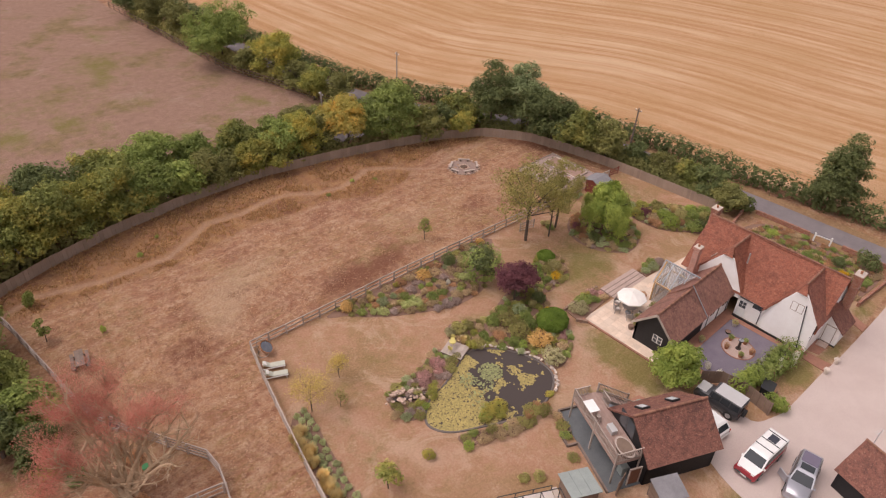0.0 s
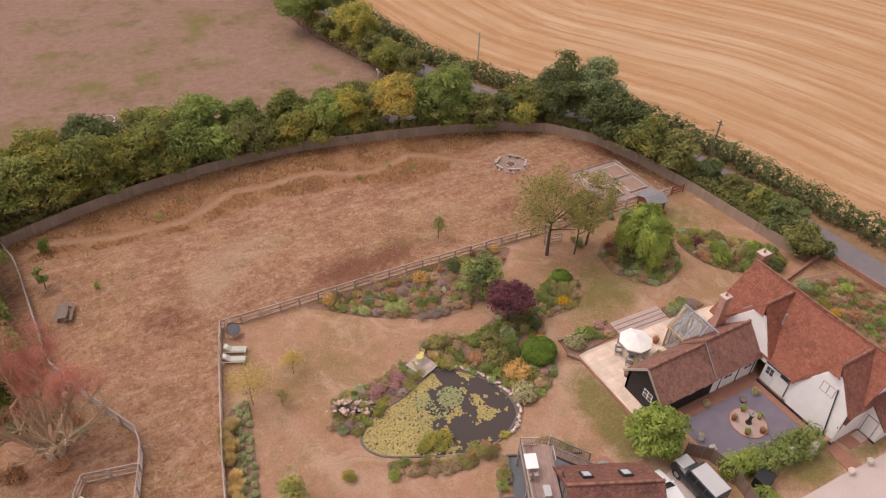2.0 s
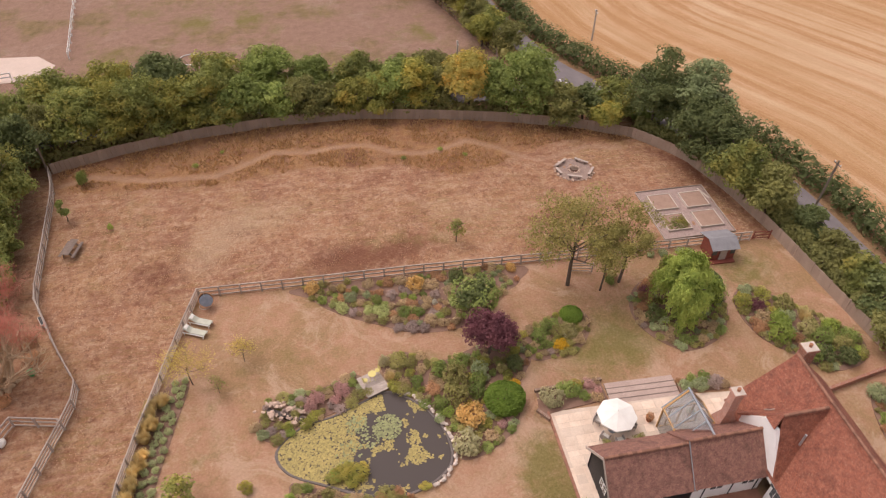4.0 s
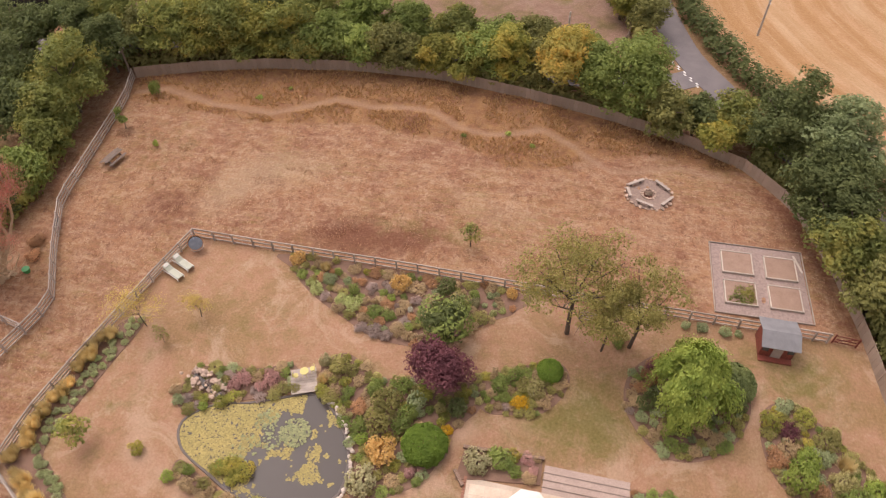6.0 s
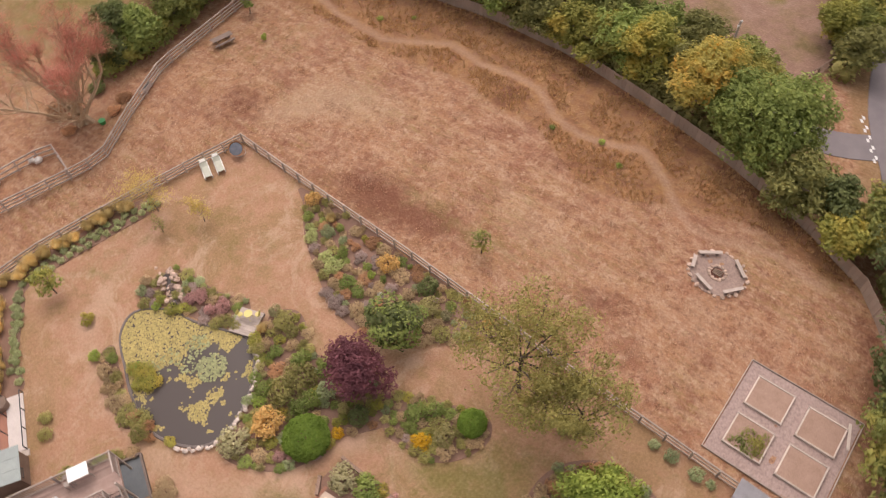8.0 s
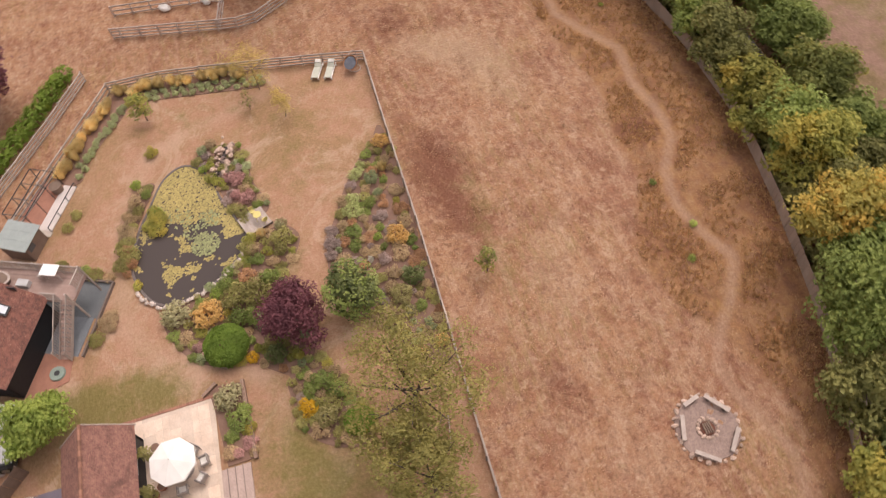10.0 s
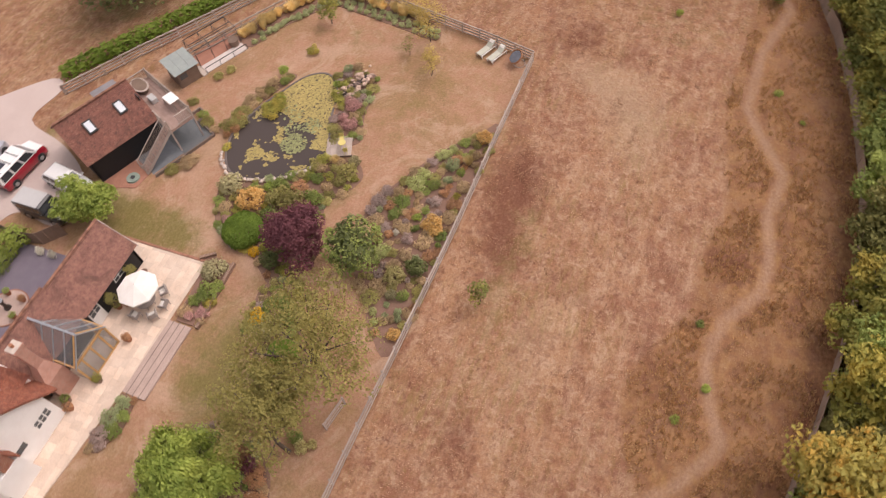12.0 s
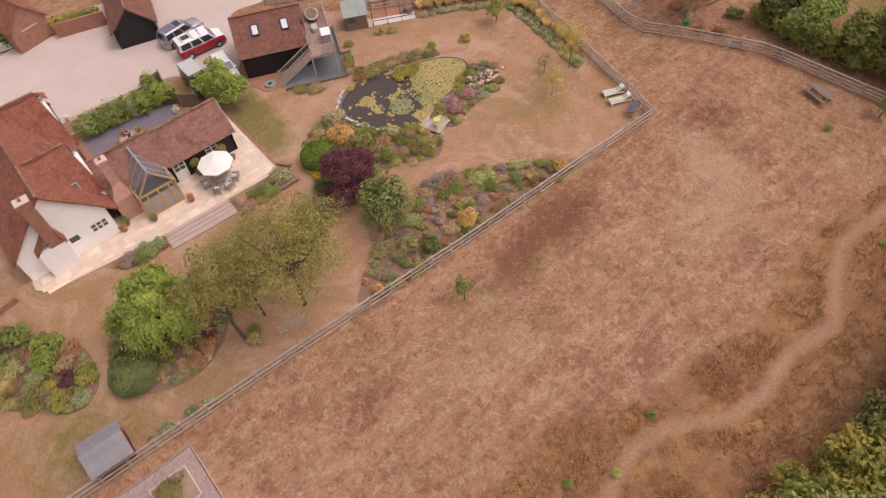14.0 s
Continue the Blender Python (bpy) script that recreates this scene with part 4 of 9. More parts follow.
    for y in (13.9, 15.4):
        casement(h, (59.72, y, 2.0), (0, -1, 0), (-1, 0, 0), 0.8, 0.42, 3, 0, BLACK_PAINT)
    door = part("stable_door", boxed(59.68, 16.3, 0.05, 59.78, 17.25, 2.05), WHITE_PAINT, h, "white half-glazed stable door")
    for i in range(2):
        for j in range(2):
            part("pane", boxed(59.664, 16.42 + i * 0.37, 1.15 + j * 0.4, 59.70, 16.74 + i * 0.37, 1.5 + j * 0.4), PANE, door)
    casement(h, (63.4, 23.7, 1.75), (1, 0, 0), (0, 1, 0), 0.7, 0.5, 2, 0, BLACK_PAINT)
    casement(h, (61.35, 23.7, 1.75), (1, 0, 0), (0, 1, 0), 1.3, 0.75, 3, 1, WHITE_PAINT)
    n = Vector((0, 1.27, 1.0)).normalized()
    casement(h, Vector((61.3, 21.7, 4.18)) + n * 0.08, (-1, 0, 0), n, 0.75, 0.95, 1, 0, PALE_WOOD, (0, -0.62, 0.786))
    part("drainpipe", tubed((59.22, 10.6, 0.2), (59.2, 11.3, 5.2), 0.05), BLACK_PAINT, h)
    part("drainpipe", tubed((59.68, 14.9, 0.2), (59.66, 14.9, 2.6), 0.04), BLACK_PAINT, h)
    part("drainpipe", tubed((59.55, 10.0, 0.2), (59.4, 9.85, 3.6), 0.05), BLACK_PAINT, h)
    part("flue", tubed((61.0, 18.2, 5.3), (61.0, 18.2, 6.5), 0.08), STEEL, h, "steel flue pipe")
    part("gutter", tubed((59.38, 17.2, 2.5), (59.38, 14.5, 2.5), 0.06), BLACK_PAINT, h)
    return h


def barn_wing():
    w = thing("barn_wing", "low black weatherboarded and white rendered wing with brown tile roof", "house")
    y0, y1, yr = 18.15, 22.05, 20.1
    for name, x0, x1, zr, ze, mat in (("boarded_wall", 48.45, 54.45, 4.45, 2.35, BLACK_BOARD), ("rendered_wall", 54.45, 59.7, 4.75, 2.5, RENDER_WHITE)):
        for y, d in ((y0, 0.2), (y1, -0.2)):
            wall_part(name, [(x0, y, 0), (x1, y, 0), (x1, y, ze), (x0, y, ze)], (0, d, 0), w, BLACK_BOARD if y == y1 else mat)
        part("roof", sagging([(x0 - 0.25, y0 - 0.35, ze - 0.22), (x1, y0 - 0.35, ze - 0.22), (x1, yr, zr), (x0 - 0.25, yr, zr)], 0.14, 10, 0.05, x0), TILE_WING, w)
        part("roof", sagging([(x1, y1 + 0.35, ze - 0.22), (x0 - 0.25, y1 + 0.35, ze - 0.22), (x0 - 0.25, yr, zr), (x1, yr, zr)], 0.14, 10, 0.05, x0 + 3), TILE_WING, w)
        ridge_line(w, (x0 - 0.25, yr, zr + 0.06), (x1, yr, zr + 0.06))
    wall_part("gable", [(48.45, y0, 0), (48.45, y1, 0), (48.45, y1, 2.35), (48.45, yr, 4.4), (48.45, y0, 2.35)], (0.2, 0, 0), w, BLACK_BOARD)
    for s in (-1, 1):
        bar("bargeboard", (48.16, yr + s * 2.33, 2.02), (48.16, yr, 4.34), 0.05, 0.2, PALE_WOOD, w)
    bar("flashing", (54.2, y0 - 0.36, 2.26), (54.2, yr, 4.8), 0.1, 0.03, LEAD, w, up=(1, 0, 0))
    casement(w, (48.45, 19.6, 1.55), (0, -1, 0), (-1, 0, 0), 0.95, 0.8, 2, 1)
    for x, ww in ((52.0, 0.5), (53.7, 0.5)):
        casement(w, (x, y0, 1.6), (1, 0, 0), (0, -1, 0), ww, 0.45, 1, 0)
    for x in (56.2, 58.6):
        casement(w, (x, y0, 1.55), (1, 0, 0), (0, -1, 0), 1.0, 0.75, 2, 1)
    for x in (55.3, 57.4, 59.3):
        bar("stud", (x, y0 - 0.015, 0.0), (x, y0 - 0.015, 2.4), 0.03, 0.12, BLACK_PAINT, w, up=(0, 1, 0))
    casement(w, (50.6, y1, 1.6), (-1, 0, 0), (0, 1, 0), 1.0, 0.7, 2, 1)
    d = part("stable_door", boxed(53.1, y1 - 0.02, 0.05, 54.2, y1 + 0.05, 2.05), WHITE_PAINT, w, "white half-glazed stable door")
    for i in range(2):
        for j in range(2):
            part("pane", boxed(53.2 + i * 0.48, y1 + 0.03, 1.15 + j * 0.42, 53.62 + i * 0.48, y1 + 0.066, 1.5 + j * 0.42), PANE, d)
    # brick stack on the terrace side
    b2 = bmesh.new()
    box(b2, 57.95, 22.0, 0, 59.55, 23.1, 2.3)
    f = [(57.95, 22.0, 2.3), (59.55, 22.0, 2.3), (59.55, 23.1, 2.3), (57.95, 23.1, 2.3)]
    g_ = [(58.25, 22.1, 3.6), (58.95, 22.1, 3.6), (58.95, 22.7, 3.6), (58.25, 22.7, 3.6)]
    fv, gv = [b2.verts.new(p) for p in f], [b2.verts.new(p) for p in g_]
    for i in range(4):
        b2.faces.new((fv[i], fv[(i + 1) % 4], gv[(i + 1) % 4], gv[i]))
    roof_uv(b2)
    part("chimney_breast", b2, BRICK_PALE, w, "tapered red brick chimney breast")
    chimney(w, 58.6, 22.4, 3.55, 6.1, 0.68, 0.6, BRICK_PALE, 1)
    return w


def glazed_porch():
    g = thing("garden_room", "oak-framed glazed gable room with a glass roof", "porch")
    x0, x1, xr, y0, y1, ze, zr = 54.75, 57.85, 56.3, 22.35, 24.15, 2.45, 4.35
    for x in (x0, x0 + 0.62, xr, x1 - 0.62, x1):
        bar("mullion", (x, y1, 0.0), (x, y1, ze), 0.12, 0.1, OAK, g, up=(0, 1, 0))
    for z in (0.08, ze):
        bar("rail", (x0, y1, z), (x1, y1, z), 0.13, 0.16, OAK, g)
    for s, x in ((-1, x0), (1, x1)):
        bar("gable_rafter", (x, y1, ze), (xr, y1, zr), 0.12, 0.14, OAK, g)
        bar("plate", (x, y0, ze), (x, y1, ze), 0.13, 0.14, OAK, g)
        bar("post", (x, y0, 0), (x, y0, ze), 0.12, 0.12, OAK, g, up=(0, 1, 0))
        n = 4
        for i in range(n + 1):
            t = i / n
            ya, yb = 20.6 + (y1 + 0.15 - 20.6) * t, 20.6 + (y1 + 0.15 - 20.6) * t
            zlow = max(ze, 4.75 - 0.98 * max(0.0, yb - 20.1) + 0.1) if yb < y0 else ze
            k = (zr - zlow) / (zr - ze)
            bar("glazing_bar", (xr + (x - xr) * k * 1.06, ya, zlow - 0.06), (xr, yb, zr + 0.06), 0.07, 0.07, LEAD, g, up=(0, 1, 0))
        xe = xr + (x - xr) * 1.06
        pts = [(xe, y1 + 0.1, ze - 0.03), (xr, y1 + 0.1, zr + 0.06), (xr, 20.75, zr + 0.06), (xe, 22.5, ze - 0.03)]
        pane = part("roof_pane", slab(pts if s > 0 else pts[::-1], 0.012), CLEAR, g)
        pane.visible_shadow = False
    bar("ridge", (xr, 20.4, zr + 0.08), (xr, y1 + 0.2, zr + 0.08), 0.14, 0.08, LEAD, g)
    for x in (x0, x1):
        part("side_pane", boxed(x - 0.01, y0, 0.1, x + 0.01, y1, ze), CLEAR, g)
    for i, (a, c) in enumerate(((x0, x0 + 0.62), (x0 + 0.62, xr), (xr, x1 - 0.62), (x1 - 0.62, x1))):
        part("front_pane", boxed(a + 0.05, y1 - 0.02, 0.15, c - 0.05, y1, ze - 0.08), CLEAR, g)
    part("gable_pane", slab([(x0 + 0.1, y1, ze + 0.08), (xr, y1, zr - 0.1), (x1 - 0.1, y1, ze + 0.08)], 0.012), CLEAR, g)
    part("room_floor", boxed(x0, 22.06, 0.0, x1, y1, 0.06), PALE_STONE, g)
    return g


farmhouse()
barn_wing()
glazed_porch()


def studio():
    """The boarded outbuilding with its balcony, in its own frame: x along the ridge, y across."""
    s = thing("studio_barn", "black boarded two-storey outbuilding with a brown tile roof", "barn", at=(36.0, 14.4, 0), turn=-24.4)
    L, hw, ze, zr = 6.3, 2.75, 2.75, 5.0
    for y, d in ((-hw, 0.2), (hw, -0.2)):
        wall_part("wall", [(0, y, 0), (L, y, 0), (L, y, ze), (0, y, ze)], (0, d, 0), s, BLACK_BOARD)
    for x, d in ((0.0, 0.2), (L, -0.2)):
        wall_part("gable", [(x, -hw, 0), (x, hw, 0), (x, hw, ze), (x, 0, zr - 0.1), (x, -hw, ze)], (d, 0, 0), s, BLACK_BOARD)
    part("roof", sagging([(-0.2, -hw - 0.4, ze - 0.25), (L + 0.25, -hw - 0.4, ze - 0.25), (L + 0.25, 0, zr), (-0.2, 0, zr)], 0.15, 10, 0.05, 20), TILE_BROWN, s)
    part("roof", sagging([(L + 0.25, hw + 0.4, ze - 0.25), (-0.2, hw + 0.4, ze - 0.25), (-0.2, 0, zr), (L + 0.25, 0, zr)], 0.15, 10, 0.05, 24), TILE_BROWN, s)
    ridge_line(s, (-0.2, 0, zr + 0.06), (L + 0.25, 0, zr + 0.06))
    n = Vector((0, 2.5, 3.15)).normalized()
    for x in (1.6, 4.4):
        c = Vector((x, 1.25, ze - 0.25 + (hw + 0.4 - 1.25) * 2.5 / 3.15)) + n * 0.16
        rl = part("roof_window", boxed(-0.38, -0.55, -0.16, 0.38, 0.55, 0.0, bevel=0.02), BLACK_PAINT, s, "flush roof window with a dark frame")
        m = Matrix((Vector((1, 0, 0)), n.cross(Vector((1, 0, 0))), n)).transposed().to_4x4()
        m.translation = c
        rl.matrix_basis = m
        part("pane", boxed(-0.26, -0.42, 0.0, 0.26, 0.42, 0.012), SKYLIGHT, rl)
    # glazed west gable
    casement(s, (-0.01, 0.6, 3.4), (0, 1, 0), (-1, 0, 0), 2.0, 1.5, 2, 0, BLACK_PAINT)
    # balcony
    DZ = 2.45
    part("deck_frame", boxed(-2.35, -1.9, DZ - 0.22, -0.05, 5.0, DZ - 0.04), DECK_WOOD, s)
    for k in range(16):
        x = -2.35 + k * 0.144
        bar("deck_board", (x + 0.07, -1.9, DZ), (x + 0.07, 5.0, DZ), 0.132, 0.03, DECK_WOOD, s)
    for x, y in ((-2.3, -1.85), (-2.3, 1.5), (-2.3, 4.95), (-0.1, 4.95), (-0.1, -1.85)):
        bar("post", (x, y, 0), (x, y, DZ + 1.1), 0.12, 0.12, PALE_WOOD, s, up=(0, 1, 0))
    runs = (((-2.3, -1.85), (-2.3, 4.95)), ((-2.3, 4.95), (-0.9, 4.95)), ((-2.3, -1.85), (-0.1, -1.85)), ((-0.1, 3.0), (-0.1, 4.2)))
    for (ax, ay), (cx, cy) in runs:
        for z in (DZ + 0.12, DZ + 1.0):
            bar("handrail", (ax, ay, z), (cx, cy, z), 0.08, 0.06, PALE_WOOD, s)
        k = int(math.hypot(cx - ax, cy - ay) / 0.14)
        for i in range(1, k):
            t = i / k
            bar("baluster", (ax + (cx - ax) * t, ay + (cy - ay) * t, DZ + 0.12), (ax + (cx - ax) * t, ay + (cy - ay) * t, DZ + 1.0), 0.04, 0.04, PALE_WOOD, s, up=(0, 1, 0))
    # stair down along the north side
    for side_y in (4.1, 5.0):
        bar("stringer", (-0.1, side_y, DZ), (3.3, side_y, 0.05), 0.05, 0.24, PALE_WOOD, s)
        bar("handrail", (-0.1, side_y, DZ + 1.0), (3.3, side_y, 1.05), 0.07, 0.07, PALE_WOOD, s)
        for i in range(22):
            t = i / 21
            bar("baluster", (-0.1 + 3.4 * t, side_y, DZ * (1 - t) + 0.1), (-0.1 + 3.4 * t, side_y, DZ * (1 - t) + 1.0), 0.035, 0.035, PALE_WOOD, s, up=(0, 1, 0))
        bar("newel", (3.3, side_y, 0), (3.3, side_y, 1.2), 0.1, 0.1, PALE_WOOD, s, up=(0, 1, 0))
    for i in range(13):
        t = (i + 0.5) / 13
        bar("tread", (-0.1 + 3.4 * t, 4.1, DZ * (1 - t)), (-0.1 + 3.4 * t, 5.0, DZ * (1 - t)), 0.26, 0.04, DECK_WOOD, s)
    return s


DECK_WOOD = plain("deck_boards", (0.33, 0.22, 0.185), (0.41, 0.29, 0.245), 2.0, 30, 0.85, piece=0.15)
SKYLIGHT = paint("skylight_glass", (0.62, 0.66, 0.70), 0.08)
studio()


def garage():
    g = thing("garage", "black boarded garage with a red-brown tiled roof", "garage", at=(48.15, 1.35, 0), turn=-106.0)
    L, hw, ze, zr = 9.0, 2.05, 2.25, 4.3
    for y, d in ((-hw, 0.2), (hw, -0.2)):
        wall_part("wall", [(0, y, 0), (L, y, 0), (L, y, ze), (0, y, ze)], (0, d, 0), g, BLACK_BOARD)
    for x, d in ((0.0, 0.2), (L, -0.2)):
        wall_part("gable", [(x, -hw, 0), (x, hw, 0), (x, hw, ze), (x, 0, zr - 0.1), (x, -hw, ze)], (d, 0, 0), g, BLACK_BOARD)
    for sgn in (-1, 1):
        pts = [(-0.25, -hw - 0.35, ze - 0.3), (L + 0.2, -hw - 0.35, ze - 0.3), (L + 0.2, 0, zr), (-0.25, 0, zr)]
        if sgn > 0:
            pts = [(pts[1][0], -pts[1][1], pts[1][2]), (pts[0][0], -pts[0][1], pts[0][2]), pts[3], pts[2]]
        part("roof", sagging(pts, 0.14, 12, 0.06, 40 + sgn), TILE_BROWN, g)
    ridge_line(g, (-0.25, 0, zr + 0.06), (L + 0.2, 0, zr + 0.06))
    mast = bmesh.new()
    tube(mast, (0.3, 0, zr), (0.3, 0, zr + 1.5), 0.025)
    tube(mast, (0.3, -0.45, zr + 1.4), (0.3, 0.45, zr + 1.4), 0.015)
    for k in range(6):
        tube(mast, (0.05, -0.4 + k * 0.16, zr + 1.4), (0.55, -0.4 + k * 0.16, zr + 1.4), 0.01, seg=5)
    part("aerial", mast, STEEL, g, "television aerial on a mast")
    return g


garage()

# ---- foliage ----
def leaves(out, centre, radii, count, size, rng, droop=0.0, shell=0.55, lumpy=1.0):
    """Leaf clusters over an uneven ellipsoid: each is a small folded blade."""
    n = max(int(count), 1)
    z = rng.uniform(-0.75, 1.0, n)
    a = rng.uniform(0, 2 * math.pi, n)
    r = np.sqrt(np.maximum(0, 1 - z * z))
    d = np.stack((r * np.cos(a), r * np.sin(a), z), 1)
    lump = np.ones(n)
    for f, w in ((2.0, 0.13), (3.7, 0.12), (6.5, 0.10)):
        k = rng.normal(0, 1, (3, 3)) * f
        lump += lumpy * w * np.sin(d @ k[:, 0] + rng.uniform(0, 6)) * np.cos(d @ k[:, 1] + rng.uniform(0, 6)) * 1.5
    k = lump * (shell + (1 - shell) * np.sqrt(rng.random_sample(n)))
    p = d * np.array(radii) * k[:, None]
    p[:, 2] -= droop * (p[:, 0] ** 2 / max(radii[0], 0.1) + p[:, 1] ** 2 / max(radii[1], 0.1))
    p += np.array(centre)
    p[:, 2] = np.maximum(p[:, 2], 0.02)
    o = d + rng.normal(0, 0.45, (n, 3)) + np.array((0, 0, 0.7))
    o /= np.linalg.norm(o, axis=1)[:, None]
    t = np.cross(o, rng.normal(0, 1, (n, 3)))
    t /= np.linalg.norm(t, axis=1)[:, None] + 1e-9
    u = np.cross(o, t)
    s = (size * rng.uniform(0.6, 1.35, n))[:, None]
    out.append(np.stack((p - t * s, p - u * s * 0.55 + o * s * 0.2, p + t * s - o * s * 0.25, p + u * s * 0.55 + o * s * 0.2), 1))


def blades_to_mesh(name, out, material):
    """One mesh of all the four-cornered blades, two triangles each."""
    v = np.concatenate(out).reshape(-1, 3)
    n = len(v) // 4
    base = np.arange(n)[:, None] * 4
    tri = np.concatenate((base + np.array([[0, 1, 2]]), base + np.array([[0, 2, 3]])), 1).reshape(-1)
    me = bpy.data.meshes.new(name)
    me.vertices.add(len(v))
    me.vertices.foreach_set("co", v.astype(np.float32).ravel())
    me.loops.add(len(tri))
    me.loops.foreach_set("vertex_index", tri.astype(np.int32))
    me.polygons.add(2 * n)
    me.polygons.foreach_set("loop_start", np.arange(2 * n, dtype=np.int32) * 3)
    me.update(calc_edges=True)
    me.materials.append(material)
    return me


def sprays(lobes, rng, clump):
    """Breaks each lobe of a crown up into many small sprays over its upper and outer side."""
    small = []
    for (c, r) in lobes:
        n = int(2.6 * (r[0] * r[1] + r[1] * r[2] + r[0] * r[2]) / 3 / (clump * clump)) + 4
        for _ in range(n):
            z = rng.uniform(-0.55, 1.0)
            a = rng.uniform(0, 2 * math.pi)
            q = math.sqrt(max(0.0, 1 - z * z))
            k = rng.uniform(0.78, 1.1)
            s = clump * rng.uniform(0.7, 1.3)
            small.append(((c[0] + r[0] * k * q * math.cos(a), c[1] + r[1] * k * q * math.sin(a), max(0.3, c[2] + r[2] * k * z)), (s, s, s * 0.66)))
    return small


def leaf_mesh(name, lobes, count, size, material, seed, droop=0.0, shell=0.6, clump=0.0):
    rng = np.random.RandomState(seed)
    out = []
    if clump:
        core = [(c, (r[0] * 0.78, r[1] * 0.78, r[2] * 0.74)) for c, r in lobes]
        area = sum(rx * ry for _, (rx, ry, rz) in core)
        for c, r in core:
            leaves(out, c, r, count * 0.16 * r[0] * r[1] / area, size * 1.5, rng, droop, 0.8)
        lobes, count, shell = sprays(lobes, rng, clump), count * 0.84, 0.72 if shell > 0.4 else 0.4
    vol = [rx * ry + ry * rz + rx * rz for (_, (rx, ry, rz)) in lobes]
    for (c, r), v in zip(lobes, vol):
        leaves(out, c, r, count * v / sum(vol), size, rng, droop, shell)
    return blades_to_mesh(name, out, material)


def limbs(bm, base, height, spread, r, rnd, levels=2, branches=5, lean=0.0):
    """A tapered trunk with forking limbs."""
    top = Vector((lean, 0, height * 0.55))
    b0 = Vector(base)
    mid = b0.lerp(b0 + top, 0.5) + Vector((rnd.gauss(0, 0.1), rnd.gauss(0, 0.1), 0))
    tube(bm, b0, mid, r, r * 0.8, 8)
    tube(bm, mid, b0 + top, r * 0.8, r * 0.55, 8)
    for k in range(branches):
        a = 2 * math.pi * k / branches + rnd.uniform(-0.4, 0.4)
        s = b0 + top * rnd.uniform(0.55, 1.0)
        e = s + Vector((math.cos(a) * spread * rnd.uniform(0.5, 0.9), math.sin(a) * spread * rnd.uniform(0.5, 0.9), height * rnd.uniform(0.15, 0.38)))
        tube(bm, s, e, r * 0.4, r * 0.15, 6)
        if levels > 1:
            for _ in range(3):
                q = s.lerp(e, rnd.uniform(0.4, 0.9))
                w = q + Vector((rnd.gauss(0, 0.35), rnd.gauss(0, 0.35), rnd.uniform(0.1, 0.4))) * spread * 0.5
                tube(bm, q, w, r * 0.16, r * 0.05, 5)


BARK = plain("grey_bark", (0.14, 0.105, 0.08), (0.09, 0.065, 0.05), 4, 20, 0.95, relief=0.6)
L_OAK = leaf("oak_leaves", (0.05, 0.059, 0.018), (0.115, 0.12, 0.034), (0.155, 0.132, 0.034))
L_HEDGE = leaf("bright_hedge_leaves", (0.055, 0.085, 0.012), (0.095, 0.13, 0.02))
L_DARK = leaf("dark_leaves", (0.034, 0.043, 0.017), (0.074, 0.083, 0.03))
L_GREEN = leaf("green_leaves", (0.055, 0.074, 0.02), (0.125, 0.142, 0.04))
L_LIME = leaf("lime_leaves", (0.075, 0.105, 0.022), (0.16, 0.18, 0.042))
L_YELLOW = leaf("turning_leaves", (0.07, 0.076, 0.019), (0.148, 0.136, 0.032), (0.19, 0.145, 0.032))
L_AMBER = leaf("amber_leaves", (0.09, 0.082, 0.022), (0.16, 0.13, 0.034), (0.225, 0.13, 0.028))
L_OLIVE = leaf("olive_leaves", (0.08, 0.074, 0.025), (0.15, 0.132, 0.048))
L_PURPLE = leaf("purple_leaves", (0.05, 0.018, 0.023), (0.10, 0.038, 0.043))
L_RED = leaf("red_twigs", (0.50, 0.18, 0.13), (0.64, 0.28, 0.21), None, 0.4)
L_GREY = leaf("grey_leaves", (0.10, 0.094, 0.05), (0.18, 0.16, 0.09))
L_HOAR = leaf("grey_green_leaves", (0.055, 0.068, 0.032), (0.105, 0.12, 0.058))
L_SCRUB = leaf("scrub_leaves", (0.05, 0.052, 0.018), (0.105, 0.098, 0.033))
L_ASH = leaf("thin_ash_leaves", (0.078, 0.074, 0.024), (0.145, 0.123, 0.039))


def tree(name, x, y, height, spread, mat, label, seed, count=2600, size=0.3, lobes=9, trunk=0.22, group="", base=0.3, tuft=(0.34, 0.55), droop=0.0, shell=0.6, branches=5, clump=0.0):
    rnd = random.Random(seed)
    t = thing(name, label, "tree", group, at=(x, y, 0), turn=rnd.uniform(0, 360))
    bm = bmesh.new()
    limbs(bm, (0, 0, -0.1), height, spread * 0.8, trunk, rnd, 2, branches)
    part("trunk", bm, BARK, t)
    lb = []
    z0 = height * base
    for k in range(lobes):
        a = 2 * math.pi * k / lobes + rnd.uniform(-0.5, 0.5)
        q = rnd.uniform(0.25, 0.97 - tuft[0]) * spread
        zz = z0 + (height - z0) * rnd.uniform(0.25, 0.78)
        r = spread * rnd.uniform(*tuft)
        lb.append(((q * math.cos(a), q * math.sin(a), zz), (r, r, r * rnd.uniform(0.65, 0.95))))
    lb.append(((0, 0, height - spread * tuft[1] * 0.8), (spread * tuft[1] * 0.9, spread * tuft[1] * 0.9, spread * tuft[1] * 0.8)))
    part("crown", leaf_mesh("crown", lb, count, size, mat, seed + 1, droop, shell, clump), mat, t)
    return t


